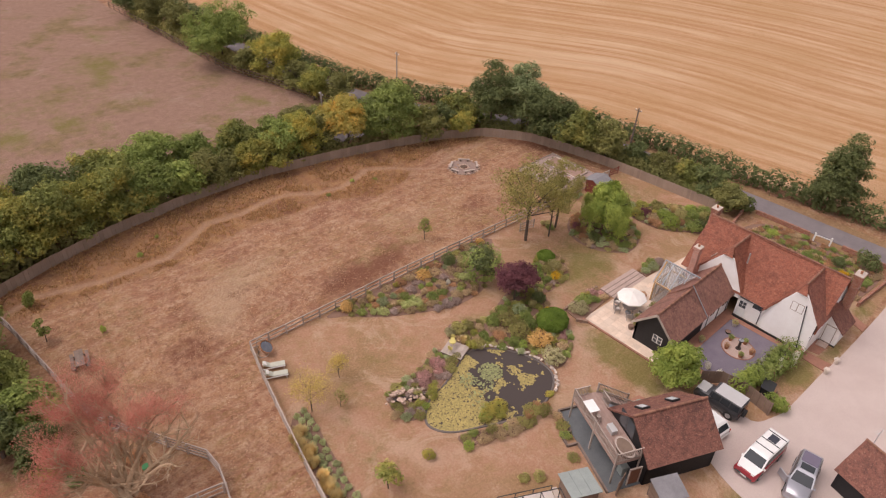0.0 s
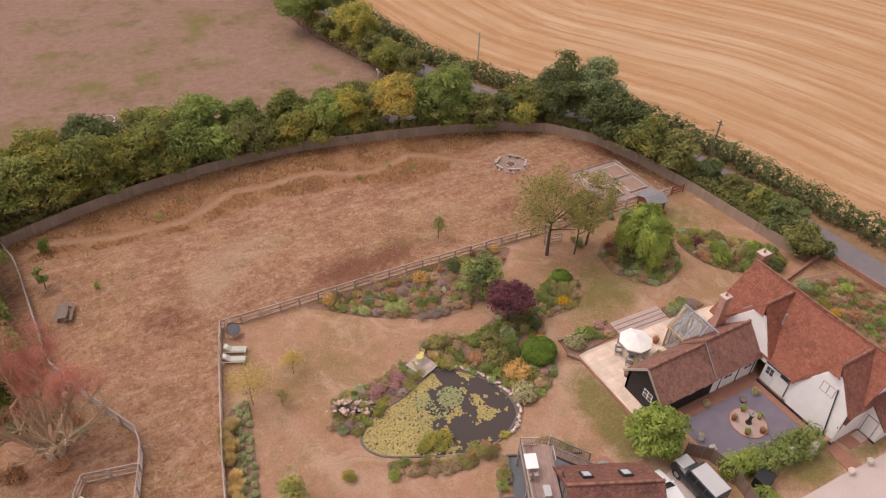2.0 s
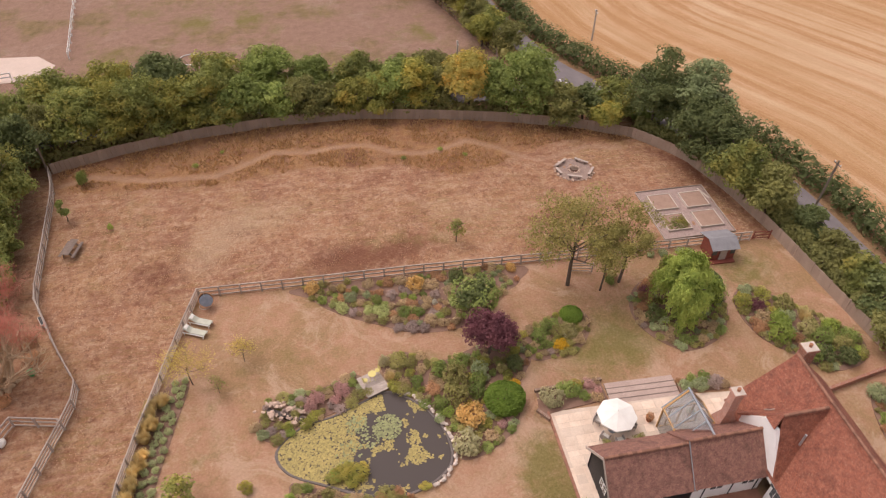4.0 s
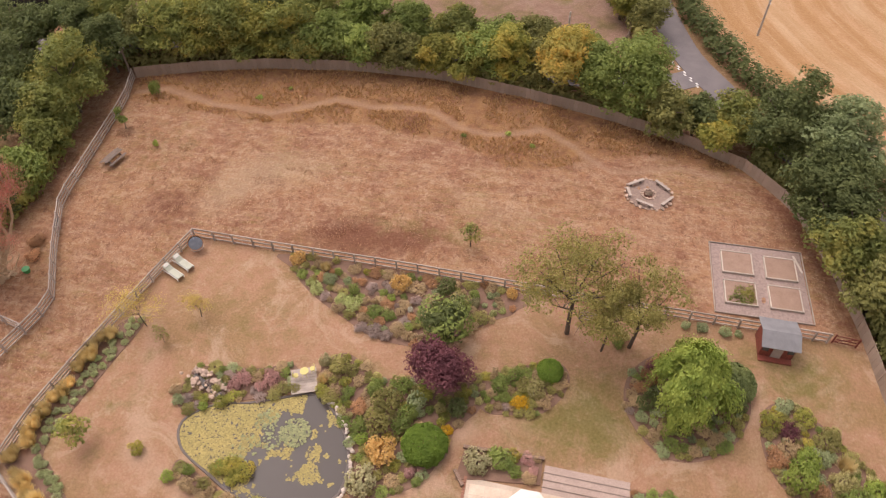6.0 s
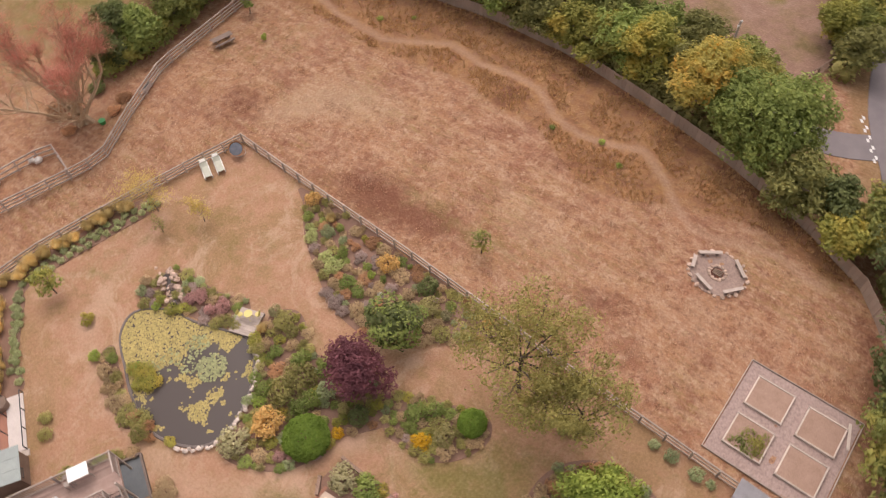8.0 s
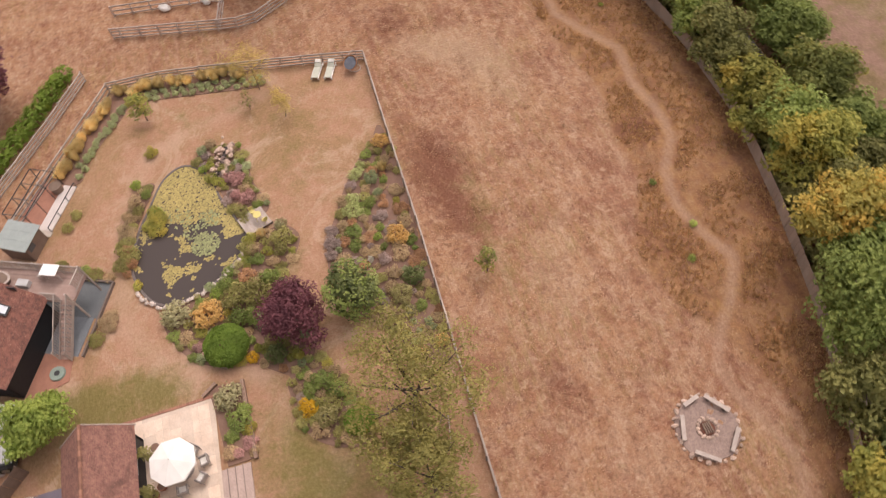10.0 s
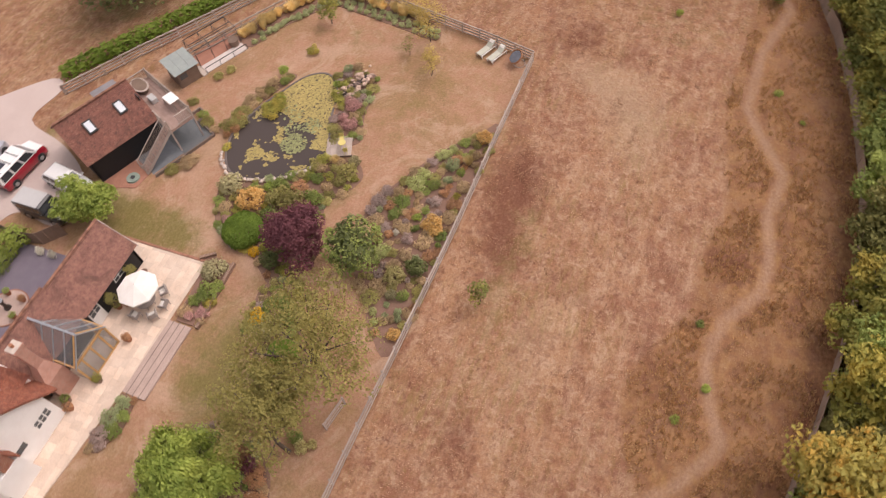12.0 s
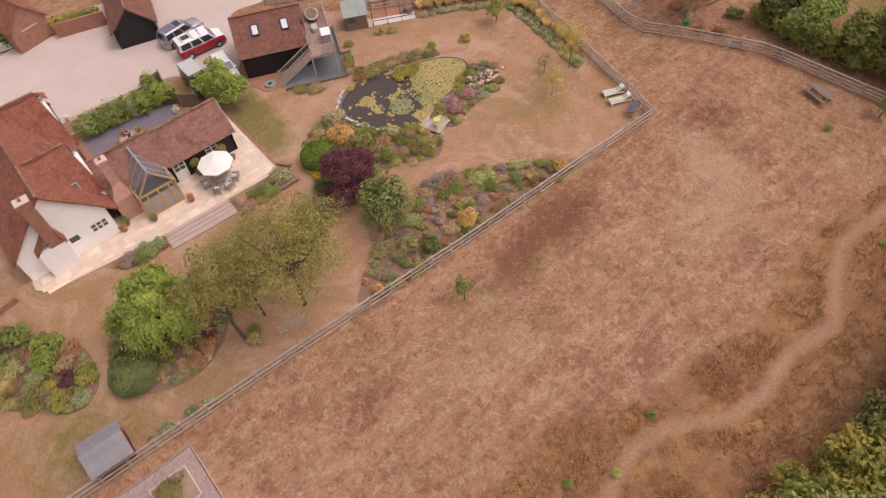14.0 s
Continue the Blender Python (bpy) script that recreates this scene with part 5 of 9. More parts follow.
# tree belt behind the boundary: (x, y, height, spread, leaves)
KINDS = {"o": (L_OAK, "broad green field tree in a boundary belt"), "d": (L_DARK, "dark green dense tree in a boundary belt"), "y": (L_YELLOW, "yellowing late-summer tree in a boundary belt"),
         "a": (L_AMBER, "amber-turning tree in a boundary belt"), "g": (L_GREEN, "fresh green leafy tree in a boundary belt"), "v": (L_SCRUB, "olive-brown scrubby bush in a boundary belt"), "h": (L_HOAR, "tall grey-green airy tree in a boundary belt")}
BELT = [(5.5, 71.2, 6.6, 3.0, "o"), (9.5, 72, 6.4, 3.0, "y"), (13.4, 73, 6.8, 3.0, "o"), (17.2, 73, 6.0, 2.6, "y"), (20.4, 73.6, 6.8, 2.9, "o"), (24, 73.4, 5.4, 2.4, "g"), (27.3, 73.4, 4.6, 2.2, "g"),
        (30.5, 73.3, 4.6, 2.0, "v"), (33.2, 73.4, 4.0, 1.8, "v"), (36.0, 73.0, 4.2, 1.9, "y"), (39.4, 72.9, 4.4, 2.0, "y"), (44.4, 72.9, 6.0, 2.5, "y"), (41.6, 73.6, 5.4, 2.2, "g"), (50.4, 72.2, 7.0, 3.0, "a"), (56.6, 70.0, 7.8, 3.4, "g"), (60.6, 67.2, 5.0, 2.2, "v"), (63.6, 67.6, 4.4, 1.7, "d"), (47.4, 73.4, 4.6, 2.0, "v"), (53.4, 71.6, 6.0, 2.3, "g"), (65.4, 65.2, 3.6, 1.7, "y"),
        (71.0, 63.0, 9.2, 3.2, "d"), (75.0, 60.2, 9.0, 3.0, "h"), (73.0, 57.4, 7.4, 2.8, "d"), (67.4, 65.4, 5.0, 2.0, "o"), (73.7, 53.4, 7.0, 2.9, "d"), (74.4, 49.4, 6.4, 2.8, "o"), (75.8, 45.4, 5.6, 2.3, "v"), (78.4, 42.0, 3.2, 1.4, "d"), (78.6, 38.2, 3.2, 1.5, "v"), (78.8, 34.6, 3.4, 1.6, "o"), (78.6, 31.2, 4.2, 1.7, "d"), (77.6, 27.8, 3.2, 1.7, "v"),
        # beyond the lane
        (-6, 74.5, 7, 3.0, "o"), (2, 77.6, 7, 3.0, "o"), (8, 78.6, 6.6, 2.8, "y"), (14, 79.2, 7, 3.0, "d"), (20, 79.4, 6.4, 2.8, "o"), (26, 79.2, 6.6, 2.8, "g"), (32, 78.4, 5.4, 2.5, "g"), (37.5, 78.0, 5.6, 2.4, "o"), (42.5, 77.6, 4.6, 2.1, "g"), (47.0, 77.2, 5.0, 2.2, "v"), (52.0, 77.4, 4.6, 2.0, "o"),
        # beside the road north
        (59.0, 84.5, 4.0, 2.0, "v"), (57.5, 89, 4.2, 2.2, "o"), (56.0, 91.5, 4.6, 2.4, "v"), (55.4, 96.5, 7.6, 4.0, "y"), (56.0, 87, 4.0, 2.2, "y"), (53.2, 102, 4.2, 2.4, "v"), (52.4, 109, 9.6, 5.2, "g"), (54.0, 115, 5.0, 2.8, "v"), (51.8, 122, 6.4, 3.4, "v"), (51.4, 132, 7.0, 3.6, "v"), (51.0, 142, 7.6, 3.8, "d"),
        # west side
        (0.4, 55.0, 6.0, 2.6, "o"), (-3.6, 54.0, 6.4, 2.8, "d"), (-0.6, 62.4, 6.6, 2.8, "o"),
        (0.2, 59.0, 7.6, 3.1, "o"), (1.6, 51.6, 4.6, 2.0, "o"), (2.2, 47.6, 4.4, 2.0, "g"), (-6.5, 60, 7, 3.0, "d"), (-8.5, 66.0, 7, 3.0, "d"), (-13.0, 63.5, 7.5, 3.2, "o"), (-17.0, 68.0, 7.5, 3.2, "d"), (1.6, 43.6, 3.6, 1.6, "d"), (-0.5, 46.2, 4.4, 2.0, "d"), (0.6, 66.4, 6.4, 2.3, "d"), (-4.0, 69.5, 7.0, 2.8, "d"), (-1.0, 71.5, 6.0, 2.4, "o"), (2.6, 69.8, 5.4, 2.0, "v")]
for i, (x, y, hh, sp, k) in enumerate(BELT):
    mat, lab = KINDS[k]
    big = sp * (1.2 if x < 3 and y < 64 else 1.34 if y < 80 else 1.12)
    tree("field_tree", x, y - ((1.6 if x > 49 else 0.9) if 3 < x < 66 and y < 75 else 0), hh * (0.9 if 75.5 < y < 80 else 1.1), big, mat, lab, 100 + i, count=int(960 * big ** 1.6) + 900, size=0.155, lobes=11, trunk=0.16, group="boundary belt trees", base=0.06, tuft=(0.3, 0.46), clump=0.2 + 0.12 * big)
# the field trees by the road bend
oak = tree("oak_tree", 89.3, 19.4, 7.0, 3.9, L_DARK, "dark green isolated tree in the field hedge", 301, 11000, 0.14, 22, base=0.0, tuft=(0.3, 0.44), clump=0.6)
part("upper_crown", leaf_mesh("upper_crown", [((0, 0, 5.6), (2.6, 2.6, 1.8)), ((0.5, 0.3, 7.2), (2.0, 2.0, 1.6)), ((-0.4, -0.2, 8.6), (1.3, 1.3, 1.3))], 4500, 0.14, L_DARK, 303, 0, 0.6, 0.55), L_DARK, oak)


def hedge(name, line, width, height, mat, label, seed, per=130, size=0.17, wild=0.25, category="hedge"):
    """A hedge: leaf clusters all over an uneven bank of growth, with stems inside."""
    rnd = random.Random(seed)
    rng = np.random.RandomState(seed)
    out = []
    for x, y, a in along(line, width * 0.55):
        hh = height * (1 + wild * noise.noise((x * 0.35, y * 0.35, seed)) + rnd.uniform(-wild, wild) * 0.3)
        ww = width * (0.5 + 0.22 * wild * 2 * noise.noise((x * 0.5, y * 0.5, seed + 5)))
        leaves(out, (x + rnd.gauss(0, 0.06), y + rnd.gauss(0, 0.06), hh * 0.45), (ww * 1.1, ww * 1.1, hh * 0.55), per, size, rng, 0, 0.62)
        leaves(out, (x, y, hh * 0.42), (ww * 0.85, ww * 0.85, hh * 0.47), per * 0.15, size * 2.5, rng, 0, 0.85, 0.5)
    me = blades_to_mesh("foliage", out, mat)
    h = thing(name, label, category)
    part("foliage", me, mat, h)
    for x, y, a in along(line, 3.0):
        part("stem", tubed((x, y, -0.1), (x + rnd.gauss(0, 0.1), y + rnd.gauss(0, 0.1), height * 0.6), 0.06, 0.02, seg=5), BARK, h)
    return h


hedge("field_hedge", [(58.6, 150.0), (60.6, 120.0), (62.8, 98.0), (64.6, 88.0), (69.0, 77.6), (73.6, 70.0), (78.0, 64.4), (82.6, 57.0), (84.9, 46.0), (85.9, 34.0), (87.6, 22.0), (89.3, 12.0), (91.4, -8.0)], 2.9, 3.0, L_DARK, "thick dark green field hedge along the road", 401, 260, 0.155)
hedge("road_hedge", [(79.5, 26.0), (79.2, 34.0), (78.8, 44.0), (77.6, 52.0), (75.0, 60.0)], 1.5, 1.9, L_DARK, "rough green roadside hedge", 402, 140, 0.18)
hedge("verge_hedge", [(66.5, 69.5), (70.0, 65.6), (73.0, 63.8)], 1.6, 2.4, L_GREEN, "green roadside hedge at the junction", 403, 140, 0.18)
hedge("clipped_hedge", [(12.0, 17.8), (17.2, 14.6), (22.8, 10.8), (28.2, 7.0), (30.5, 5.4), (33.6, 3.2)], 1.7, 1.5, L_HEDGE, "bright green hedge beside a rail fence", 404, 170, 0.13, 0.1)
hedge("belt_undergrowth", [(1.5, 67.6), (9.5, 69.9), (18.0, 71.6), (28.0, 72.5), (37.0, 72.2), (45.5, 70.7), (54.5, 68.7), (62.8, 65.9)], 2.0, 1.9, L_OLIVE, "tangled olive-green undergrowth beneath the tree belt", 405, 140, 0.18, 0.35)
hedge("belt_undergrowth", [(-8.0, 72.6), (4.0, 76.6), (16.0, 78.4), (28.0, 78.6), (40.0, 77.6), (52.0, 77.2)], 2.4, 3.0, L_OAK, "dense green undergrowth on the far side of the lane", 406, 140, 0.22, 0.35)
hedge("belt_undergrowth", [(69.5, 62.6), (73.4, 57.6), (75.6, 51.0), (76.8, 44.0), (77.4, 36.0), (78.0, 28.0)], 1.6, 2.0, L_SCRUB, "scrubby green growth behind the boundary fence", 407, 260, 0.14, 0.4)
hedge("belt_undergrowth", [(-2.0, 61.0), (0.4, 56.0), (1.6, 51.0), (2.4, 46.0), (1.6, 42.0)], 2.2, 2.2, L_OAK, "dense green growth west of the paddock fence", 408, 200, 0.18, 0.35)
hedge("belt_undergrowth", [(58.6, 83.0), (56.0, 92.0), (53.2, 104.0), (51.8, 120.0), (50.6, 142.0)], 2.4, 2.6, L_OLIVE, "rough hedge between paddock and road", 409, 120, 0.22, 0.4)

# ---- planting beds, pond, paving ----
SOIL = plain("dry_soil", (0.22, 0.125, 0.09), (0.27, 0.165, 0.12), 1.5, 14, 1.0, relief=0.8, fine_amt=0.4)
SLATE = plain("slate_chippings", (0.155, 0.13, 0.165), (0.20, 0.17, 0.20), 0.8, 25, 0.8, relief=0.6, fine_amt=0.35)
PEBBLE = plain("pebble_gravel", (0.48, 0.355, 0.305), (0.37, 0.27, 0.23), 1.2, 14, 0.9, relief=0.9, fine_amt=0.5)
PAVER = plain("brick_paving", (0.36, 0.17, 0.115), (0.29, 0.135, 0.095), 2.0, 18, 0.95, relief=0.4, piece=0.12)
FLAG = plain("sandstone_flags", (0.72, 0.58, 0.47), (0.62, 0.47, 0.36), 0.9, 9, 0.9, relief=0.25, piece=0.12, fine_amt=0.2)
ROCK = plain("pale_rock", (0.53, 0.38, 0.30), (0.40, 0.28, 0.215), 3.0, 14, 0.95, relief=0.6, piece=0.25)
SLEEPER = plain("old_sleepers", (0.19, 0.14, 0.115), (0.27, 0.205, 0.175), 2.5, 22, 0.95, piece=0.15)

BEDS = {
    "long": [(28.9, 43.8), (29.6, 42.2), (31.0, 40.7), (33.0, 39.3), (35.4, 38.0), (37.8, 36.8), (40.6, 36.4), (43.0, 36.8), (45.0, 38.3), (47.2, 40.0), (48.6, 41.0), (48.4, 43.2)],
    "pond_side": [(34.8, 33.7), (36.0, 34.9), (37.4, 34.6), (39.4, 33.3), (41.8, 33.9), (44.2, 34.6), (46.6, 33.8), (47.3, 32.4), (46.4, 31.0), (45.4, 29.6), (45.0, 27.6), (43.9, 25.8), (41.6, 24.4), (39.6, 24.2), (39.2, 26.0), (38.2, 28.4), (37.0, 30.2), (35.6, 31.6)],
    "island": [(46.4, 34.6), (49.0, 35.8), (52.2, 37.0), (53.4, 35.8), (52.8, 33.8), (51.4, 32.4), (49.4, 32.0), (47.6, 31.9), (46.6, 33.0)],
    "willow": [(58.4, 32.2), (57.4, 34.4), (57.7, 36.8), (59.4, 38.8), (62.0, 39.6), (65.0, 38.6), (66.4, 36.4), (65.6, 33.4), (63.4, 31.2), (60.4, 30.6)],
    "east": [(70.9, 26.6), (69.4, 28.3), (67.4, 30.6), (66.8, 33.4), (67.4, 35.8), (69.2, 36.5), (71.0, 35.2), (73.4, 32.6), (75.8, 29.6), (75.0, 27.2), (73.0, 26.4)],
    "rockery": [(25.0, 29.4), (25.6, 31.6), (27.6, 32.2), (30.0, 32.4), (32.8, 33.2), (33.6, 31.4), (32.0, 30.3), (29.4, 29.5), (27.2, 28.8), (25.8, 28.2)],
    "strip_side": [(15.6, 22.0), (15.9, 26.0), (16.7, 30.0), (17.7, 34.4), (19.6, 35.0), (18.9, 31.0), (18.1, 27.0), (17.6, 24.2), (17.8, 22.6)],
    "strip_back": [(15.6, 22.2), (17.9, 23.0), (20.4, 21.2), (23.0, 19.4), (25.0, 18.6), (24.4, 16.4), (20.0, 19.0)],
    "south_pond": [(27.4, 24.6), (29.6, 23.6), (31.6, 22.7), (33.6, 21.7), (32.8, 21.2), (30.0, 22.2), (27.4, 23.4)],
    "front": [(70.5, 13.0), (72.0, 22.0), (74.5, 24.5), (79.0, 22.4), (79.8, 14.0), (79.0, 9.6), (72.0, 9.8)],
}
for i, (bed_name, outline) in enumerate(BEDS.items()):
    solo("planting_bed", flat(smooth_loop(outline, 5), -0.1 - i * 0.004, 0.02 + i * 0.004), SOIL, "bare dry soil bed edged against the lawn", "flower bed", kind="structure")

WATER = bpy.data.materials.new("pond_water")
nt_w, b_w = nodes_of(WATER)
b_w.inputs["Base Color"].default_value = (0.075, 0.06, 0.055, 1)
b_w.inputs["Roughness"].default_value = 0.1
b_w.inputs["Specular IOR Level"].default_value = 0.14
bump(nt_w, b_w, noise_node(nt_w, where(nt_w), 1.2, 3.0), 0.05, 0.05)
solo("pond_water", flat(POND, -0.3, 0.03), WATER, "dark still pond water", "water", kind="structure")
LINER = plain("pond_liner", (0.17, 0.135, 0.125), (0.12, 0.10, 0.09), 2, 20, 0.8)
rim = bmesh.new()
ctr = Vector((33.0, 26.6))
ring = []
for p in POND:
    d = (Vector(p) - ctr).normalized()
    ring.append([rim.verts.new((p[0] + d.x * o, p[1] + d.y * o, z)) for o, z in ((-0.05, 0.0), (0.0, 0.09), (0.16, 0.08), (0.22, -0.05))])
for a, c in zip(ring, ring[1:] + ring[:1]):
    for k in range(3):
        rim.faces.new((a[k], a[k + 1], c[k + 1], c[k]))
bmesh.ops.recalc_face_normals(rim, faces=rim.faces)
solo("pond_rim", rim, LINER, "dark liner rim round the pond", "pond edging", kind="structure")


def stone_mesh(seed, mat):
    bm = bmesh.new()
    bmesh.ops.create_icosphere(bm, subdivisions=1, radius=0.5)
    rnd = random.Random(seed)
    for v in bm.verts:
        v.co *= rnd.uniform(0.75, 1.15)
        v.co.z *= 0.6
    return mesh_of("stone", bm, mat)


STONES = [stone_mesh(s, ROCK) for s in range(5)]
EDGE_STONE = plain("pale_edge_stone", (0.60, 0.50, 0.44), (0.48, 0.39, 0.33), 3.0, 14, 0.95, relief=0.6, piece=0.25)
EDGE_STONES = [stone_mesh(s + 9, EDGE_STONE) for s in range(4)]


def stone(parent, x, y, z, s, rnd, name="stone", kinds=None):
    ob = new(name, rnd.choice(kinds or STONES))
    ob.parent = parent
    ob.matrix_basis = pose(x, y, z, 0, 0, rnd.uniform(0, 360)) @ Matrix.Diagonal((s * rnd.uniform(0.8, 1.4), s * rnd.uniform(0.7, 1.1), s * rnd.uniform(0.7, 1.1), 1))
    return ob


rs = random.Random(5)
edging = thing("pond_stones", "line of pale rounded stones edging the pond", "stone edging")
for x, y, a in along([(36.3, 30.6), (37.3, 29.7), (38.2, 28.4), (38.9, 27.0), (39.25, 25.4), (39.0, 24.2), (38.2, 23.1), (37.2, 22.5)], 0.19):
    stone(edging, x + rs.gauss(0.1, 0.07), y + rs.gauss(0, 0.07), 0.2, rs.uniform(0.26, 0.42), rs, kinds=EDGE_STONES)
rockery = thing("rock_cascade", "rockery cascade of pale boulders beside the pond", "rockery")
for _ in range(95):
    t = rs.random()
    x, y = 25.9 + 2.3 * t + rs.gauss(0, 0.45), 30.9 - 0.9 * t + rs.gauss(0, 0.45)
    if abs((x - 27.0) * 0.37 + (y - 30.4) * 0.93) < 0.22:
        continue
    stone(rockery, x, y, 0.22 + 0.35 * (1 - t), rs.uniform(0.24, 0.46), rs, "boulder")
part("rill", flat([(25.6, 30.7), (28.3, 29.3), (28.5, 29.7), (25.8, 31.1)], 0.0, 0.3), WATER, rockery, "dark wet rill between the boulders")


def pad_ring(pts, faces, x, y, z, r, rnd, n=7):
    i = len(pts)
    pts.append((x, y, z + 0.004))
    for k in range(n):
        a = 2 * math.pi * k / n
        q = r * rnd.uniform(0.75, 1.2)
        pts.append((x + q * math.cos(a), y + q * math.sin(a), z))
    for k in range(n):
        faces.append((i, i + 1 + k, i + 1 + (k + 1) % n))


WEED = plain("floating_weed", (0.38, 0.29, 0.10), (0.29, 0.235, 0.08), 0.9, 16, 0.8, island=0.28, fine_amt=0.3)
LILY = plain("lily_pads", (0.26, 0.26, 0.11), (0.20, 0.215, 0.09), 2, 16, 0.6, island=0.35)
wp, wf, lp, lf = [], [], [], []
rw = random.Random(9)
spots = np.array([(rw.uniform(26, 39.5), rw.uniform(22, 31.2)) for _ in range(24000)])
spots = spots[inside(spots[:, 0], spots[:, 1], [tuple(p) for p in POND])]
for x, y in spots.tolist():
    u = (x - 31.8) + 0.32 * (27.2 - y)
    n1 = 0.8 * noise.noise((x * 0.7, y * 0.7, 4.0)) + 0.55 * noise.noise((x * 1.9, y * 1.9, 8.0)) + 0.25 * noise.noise((x * 5.0, y * 5.0, 2.0))
    cover = n1 + (0.75 if u < 0 else 0.55 - 1.0 * min(1.0, u / 1.2) if u < 1.2 else -0.27)
    if y > 29.4 and x < 34.6:
        cover += 0.7
    hole = noise.noise((x * 4.2, y * 4.2, 15.0))
    if cover < 0 or hole < -0.42:
        continue
    pad_ring(wp, wf, x, y, 0.034 + rw.uniform(0, 0.006), rw.uniform(0.04, 0.1), rw, 6)
for cx, cy, r, n in ((34.6, 27.9, 1.1, 300), (32.4, 28.4, 0.9, 70), (33.2, 27.0, 0.7, 40), (31.6, 26.2, 1.0, 40)):
    for _ in range(n):
        a, q = rw.uniform(0, 6.3), r * math.sqrt(rw.random())
        pad_ring(lp, lf, cx + q * math.cos(a), cy + q * math.sin(a), 0.05 + rw.uniform(0, 0.06), rw.uniform(0.06, 0.12), rw, 7)
for nm, P_, F_, mt, lab in (("floating_weed", wp, wf, WEED, "yellow-green floating weed covering half the pond"), ("lily_pads", lp, lf, LILY, "blue-green water lily pads on the pond")):
    me = bpy.data.meshes.new(nm)
    me.from_pydata(P_, [], F_)
    me.materials.append(mt)
    tagged(new(nm, me), lab, "pond plants", kind="stuff")

# pond deck with its seats
deck = thing("pond_deck", "small weathered timber deck beside the pond", "deck", at=(33.95, 32.0, 0), turn=20)
for k in range(10):
    bar("deck_board", (-0.95, -1.05 + k * 0.21, 0.3), (0.95, -1.05 + k * 0.21, 0.3), 0.2, 0.04, PALE_WOOD, deck)
for x in (-0.85, 0.85):
    bar("joist", (x, -1.1, 0.18), (x, 1.0, 0.18), 0.1, 0.2, SLEEPER, deck)
    for y in (-1.0, 0.9):
        bar("post", (x, y, -0.2), (x, y, 0.28), 0.1, 0.1, SLEEPER, deck, up=(0, 1, 0))
YELLOW = paint("yellow_enamel", (0.62, 0.52, 0.17), 0.5)


def bistro(x, y, kind, turn):
    b2 = thing("bistro_" + kind, "small pale yellow metal bistro " + kind, kind, group="bistro set", at=(x, y, 0.325), turn=turn)
    h_ = 0.7 if kind == "table" else 0.45
    r = 0.32 if kind == "table" else 0.2
    part("top", tubed((0, 0, h_ - 0.02), (0, 0, h_ + 0.02), r, r, 16), YELLOW, b2)
    for k in range(4):
        a = math.pi / 4 + k * math.pi / 2
        part("leg", tubed((r * 0.9 * math.cos(a), r * 0.9 * math.sin(a), 0), (r * 0.4 * math.cos(a), r * 0.4 * math.sin(a), h_), 0.015), YELLOW, b2)
    if kind == "chair":
        part("backrest", boxed(-0.19, 0.17, 0.5, 0.19, 0.2, 0.85, bevel=0.01), YELLOW, b2)


bistro(34.0, 32.3, "table", 0)
bistro(33.4, 31.95, "chair", 110)
bistro(34.45, 32.75, "chair", -60)

# ---- terrace ----
terrace = thing("terrace", "sandstone flag terrace behind the barn wing", "terrace", kind="structure")
part("bedding", flat([(47.0, 22.05), (67.6, 22.05), (67.8, 24.6), (66.9, 25.6), (58.4, 26.5), (47.0, 26.9)], -0.1, 0.066), FLAG, terrace)
part("bedding", boxed(47.0, 17.6, -0.1, 48.45, 22.045, 0.066), FLAG, terrace)
rf = random.Random(21)
flag_meshes = []
for w, d in ((0.75, 0.75), (1.05, 0.75), (0.9, 0.45), (0.6, 0.75)):
    flag_meshes.append((w, d, mesh_of("flag", boxed(-w / 2 + 0.012, -d / 2 + 0.012, 0, w / 2 - 0.012, d / 2 - 0.012, 0.04, bevel=0.008), FLAG)))
y = 22.15
while y < 26.6:
    x = 47.35
    d_row = rf.choice((0.75, 0.75, 0.45))
    while x < 67.4:
        w, d, me = rf.choice([f for f in flag_meshes if f[1] == d_row])
        if y + d < 27.0 - 0.06 * max(0.0, x - 48) and x + w < 67.5 and not (57.9 < x + w / 2 < 59.6 and y < 23.1) and not (x + w / 2 > 60.2 and y < 23.6) and not (63.8 < x + w / 2 < 66.2 and y < 24.5):
            ob = new("flag", me)
            ob.parent = terrace
            ob.matrix_basis = pose(x + w / 2, y + d / 2, 0.036 + rf.uniform(0, 0.006))
        x += w
    y += d_row
y = 17.7
while y < 22.0:
    w, d, me = flag_meshes[0]
    for x in (47.72,):
        ob = new("flag", me)
        ob.parent = terrace
        ob.matrix_basis = pose(x, y + 0.37, 0.037)
    y += 0.75
edge = thing("terrace_edging", "brick edging course round the terrace", "edging", kind="structure")
for x, y, a in along([(47.0, 17.6), (47.0, 26.8)], 0.24):
    bar("brick", (x, y, 0.06), (x, y + 0.22, 0.06), 0.2, 0.12, PAVER, edge)
steps = thing("garden_steps", "broad shallow steps of gravel treads and timber sleepers", "steps", at=(55.0, 27.5, 0), turn=-2)
for k in range(4):
    part("tread", boxed(-2.85, -0.95 + k * 0.5, 0.0, 2.85, -0.47 + k * 0.5, 0.06 + k * 0.03), PEBBLE, steps)
    bar("riser", (-2.9, -0.98 + k * 0.5, 0.005 + k * 0.03), (2.9, -0.98 + k * 0.5, 0.005 + k * 0.03), 0.07, 0.12, SLEEPER, steps)
WALL_STONE = bricks("garden_wall_brick", (0.30, 0.18, 0.13), (0.24, 0.14, 0.10), (0.36, 0.28, 0.22))
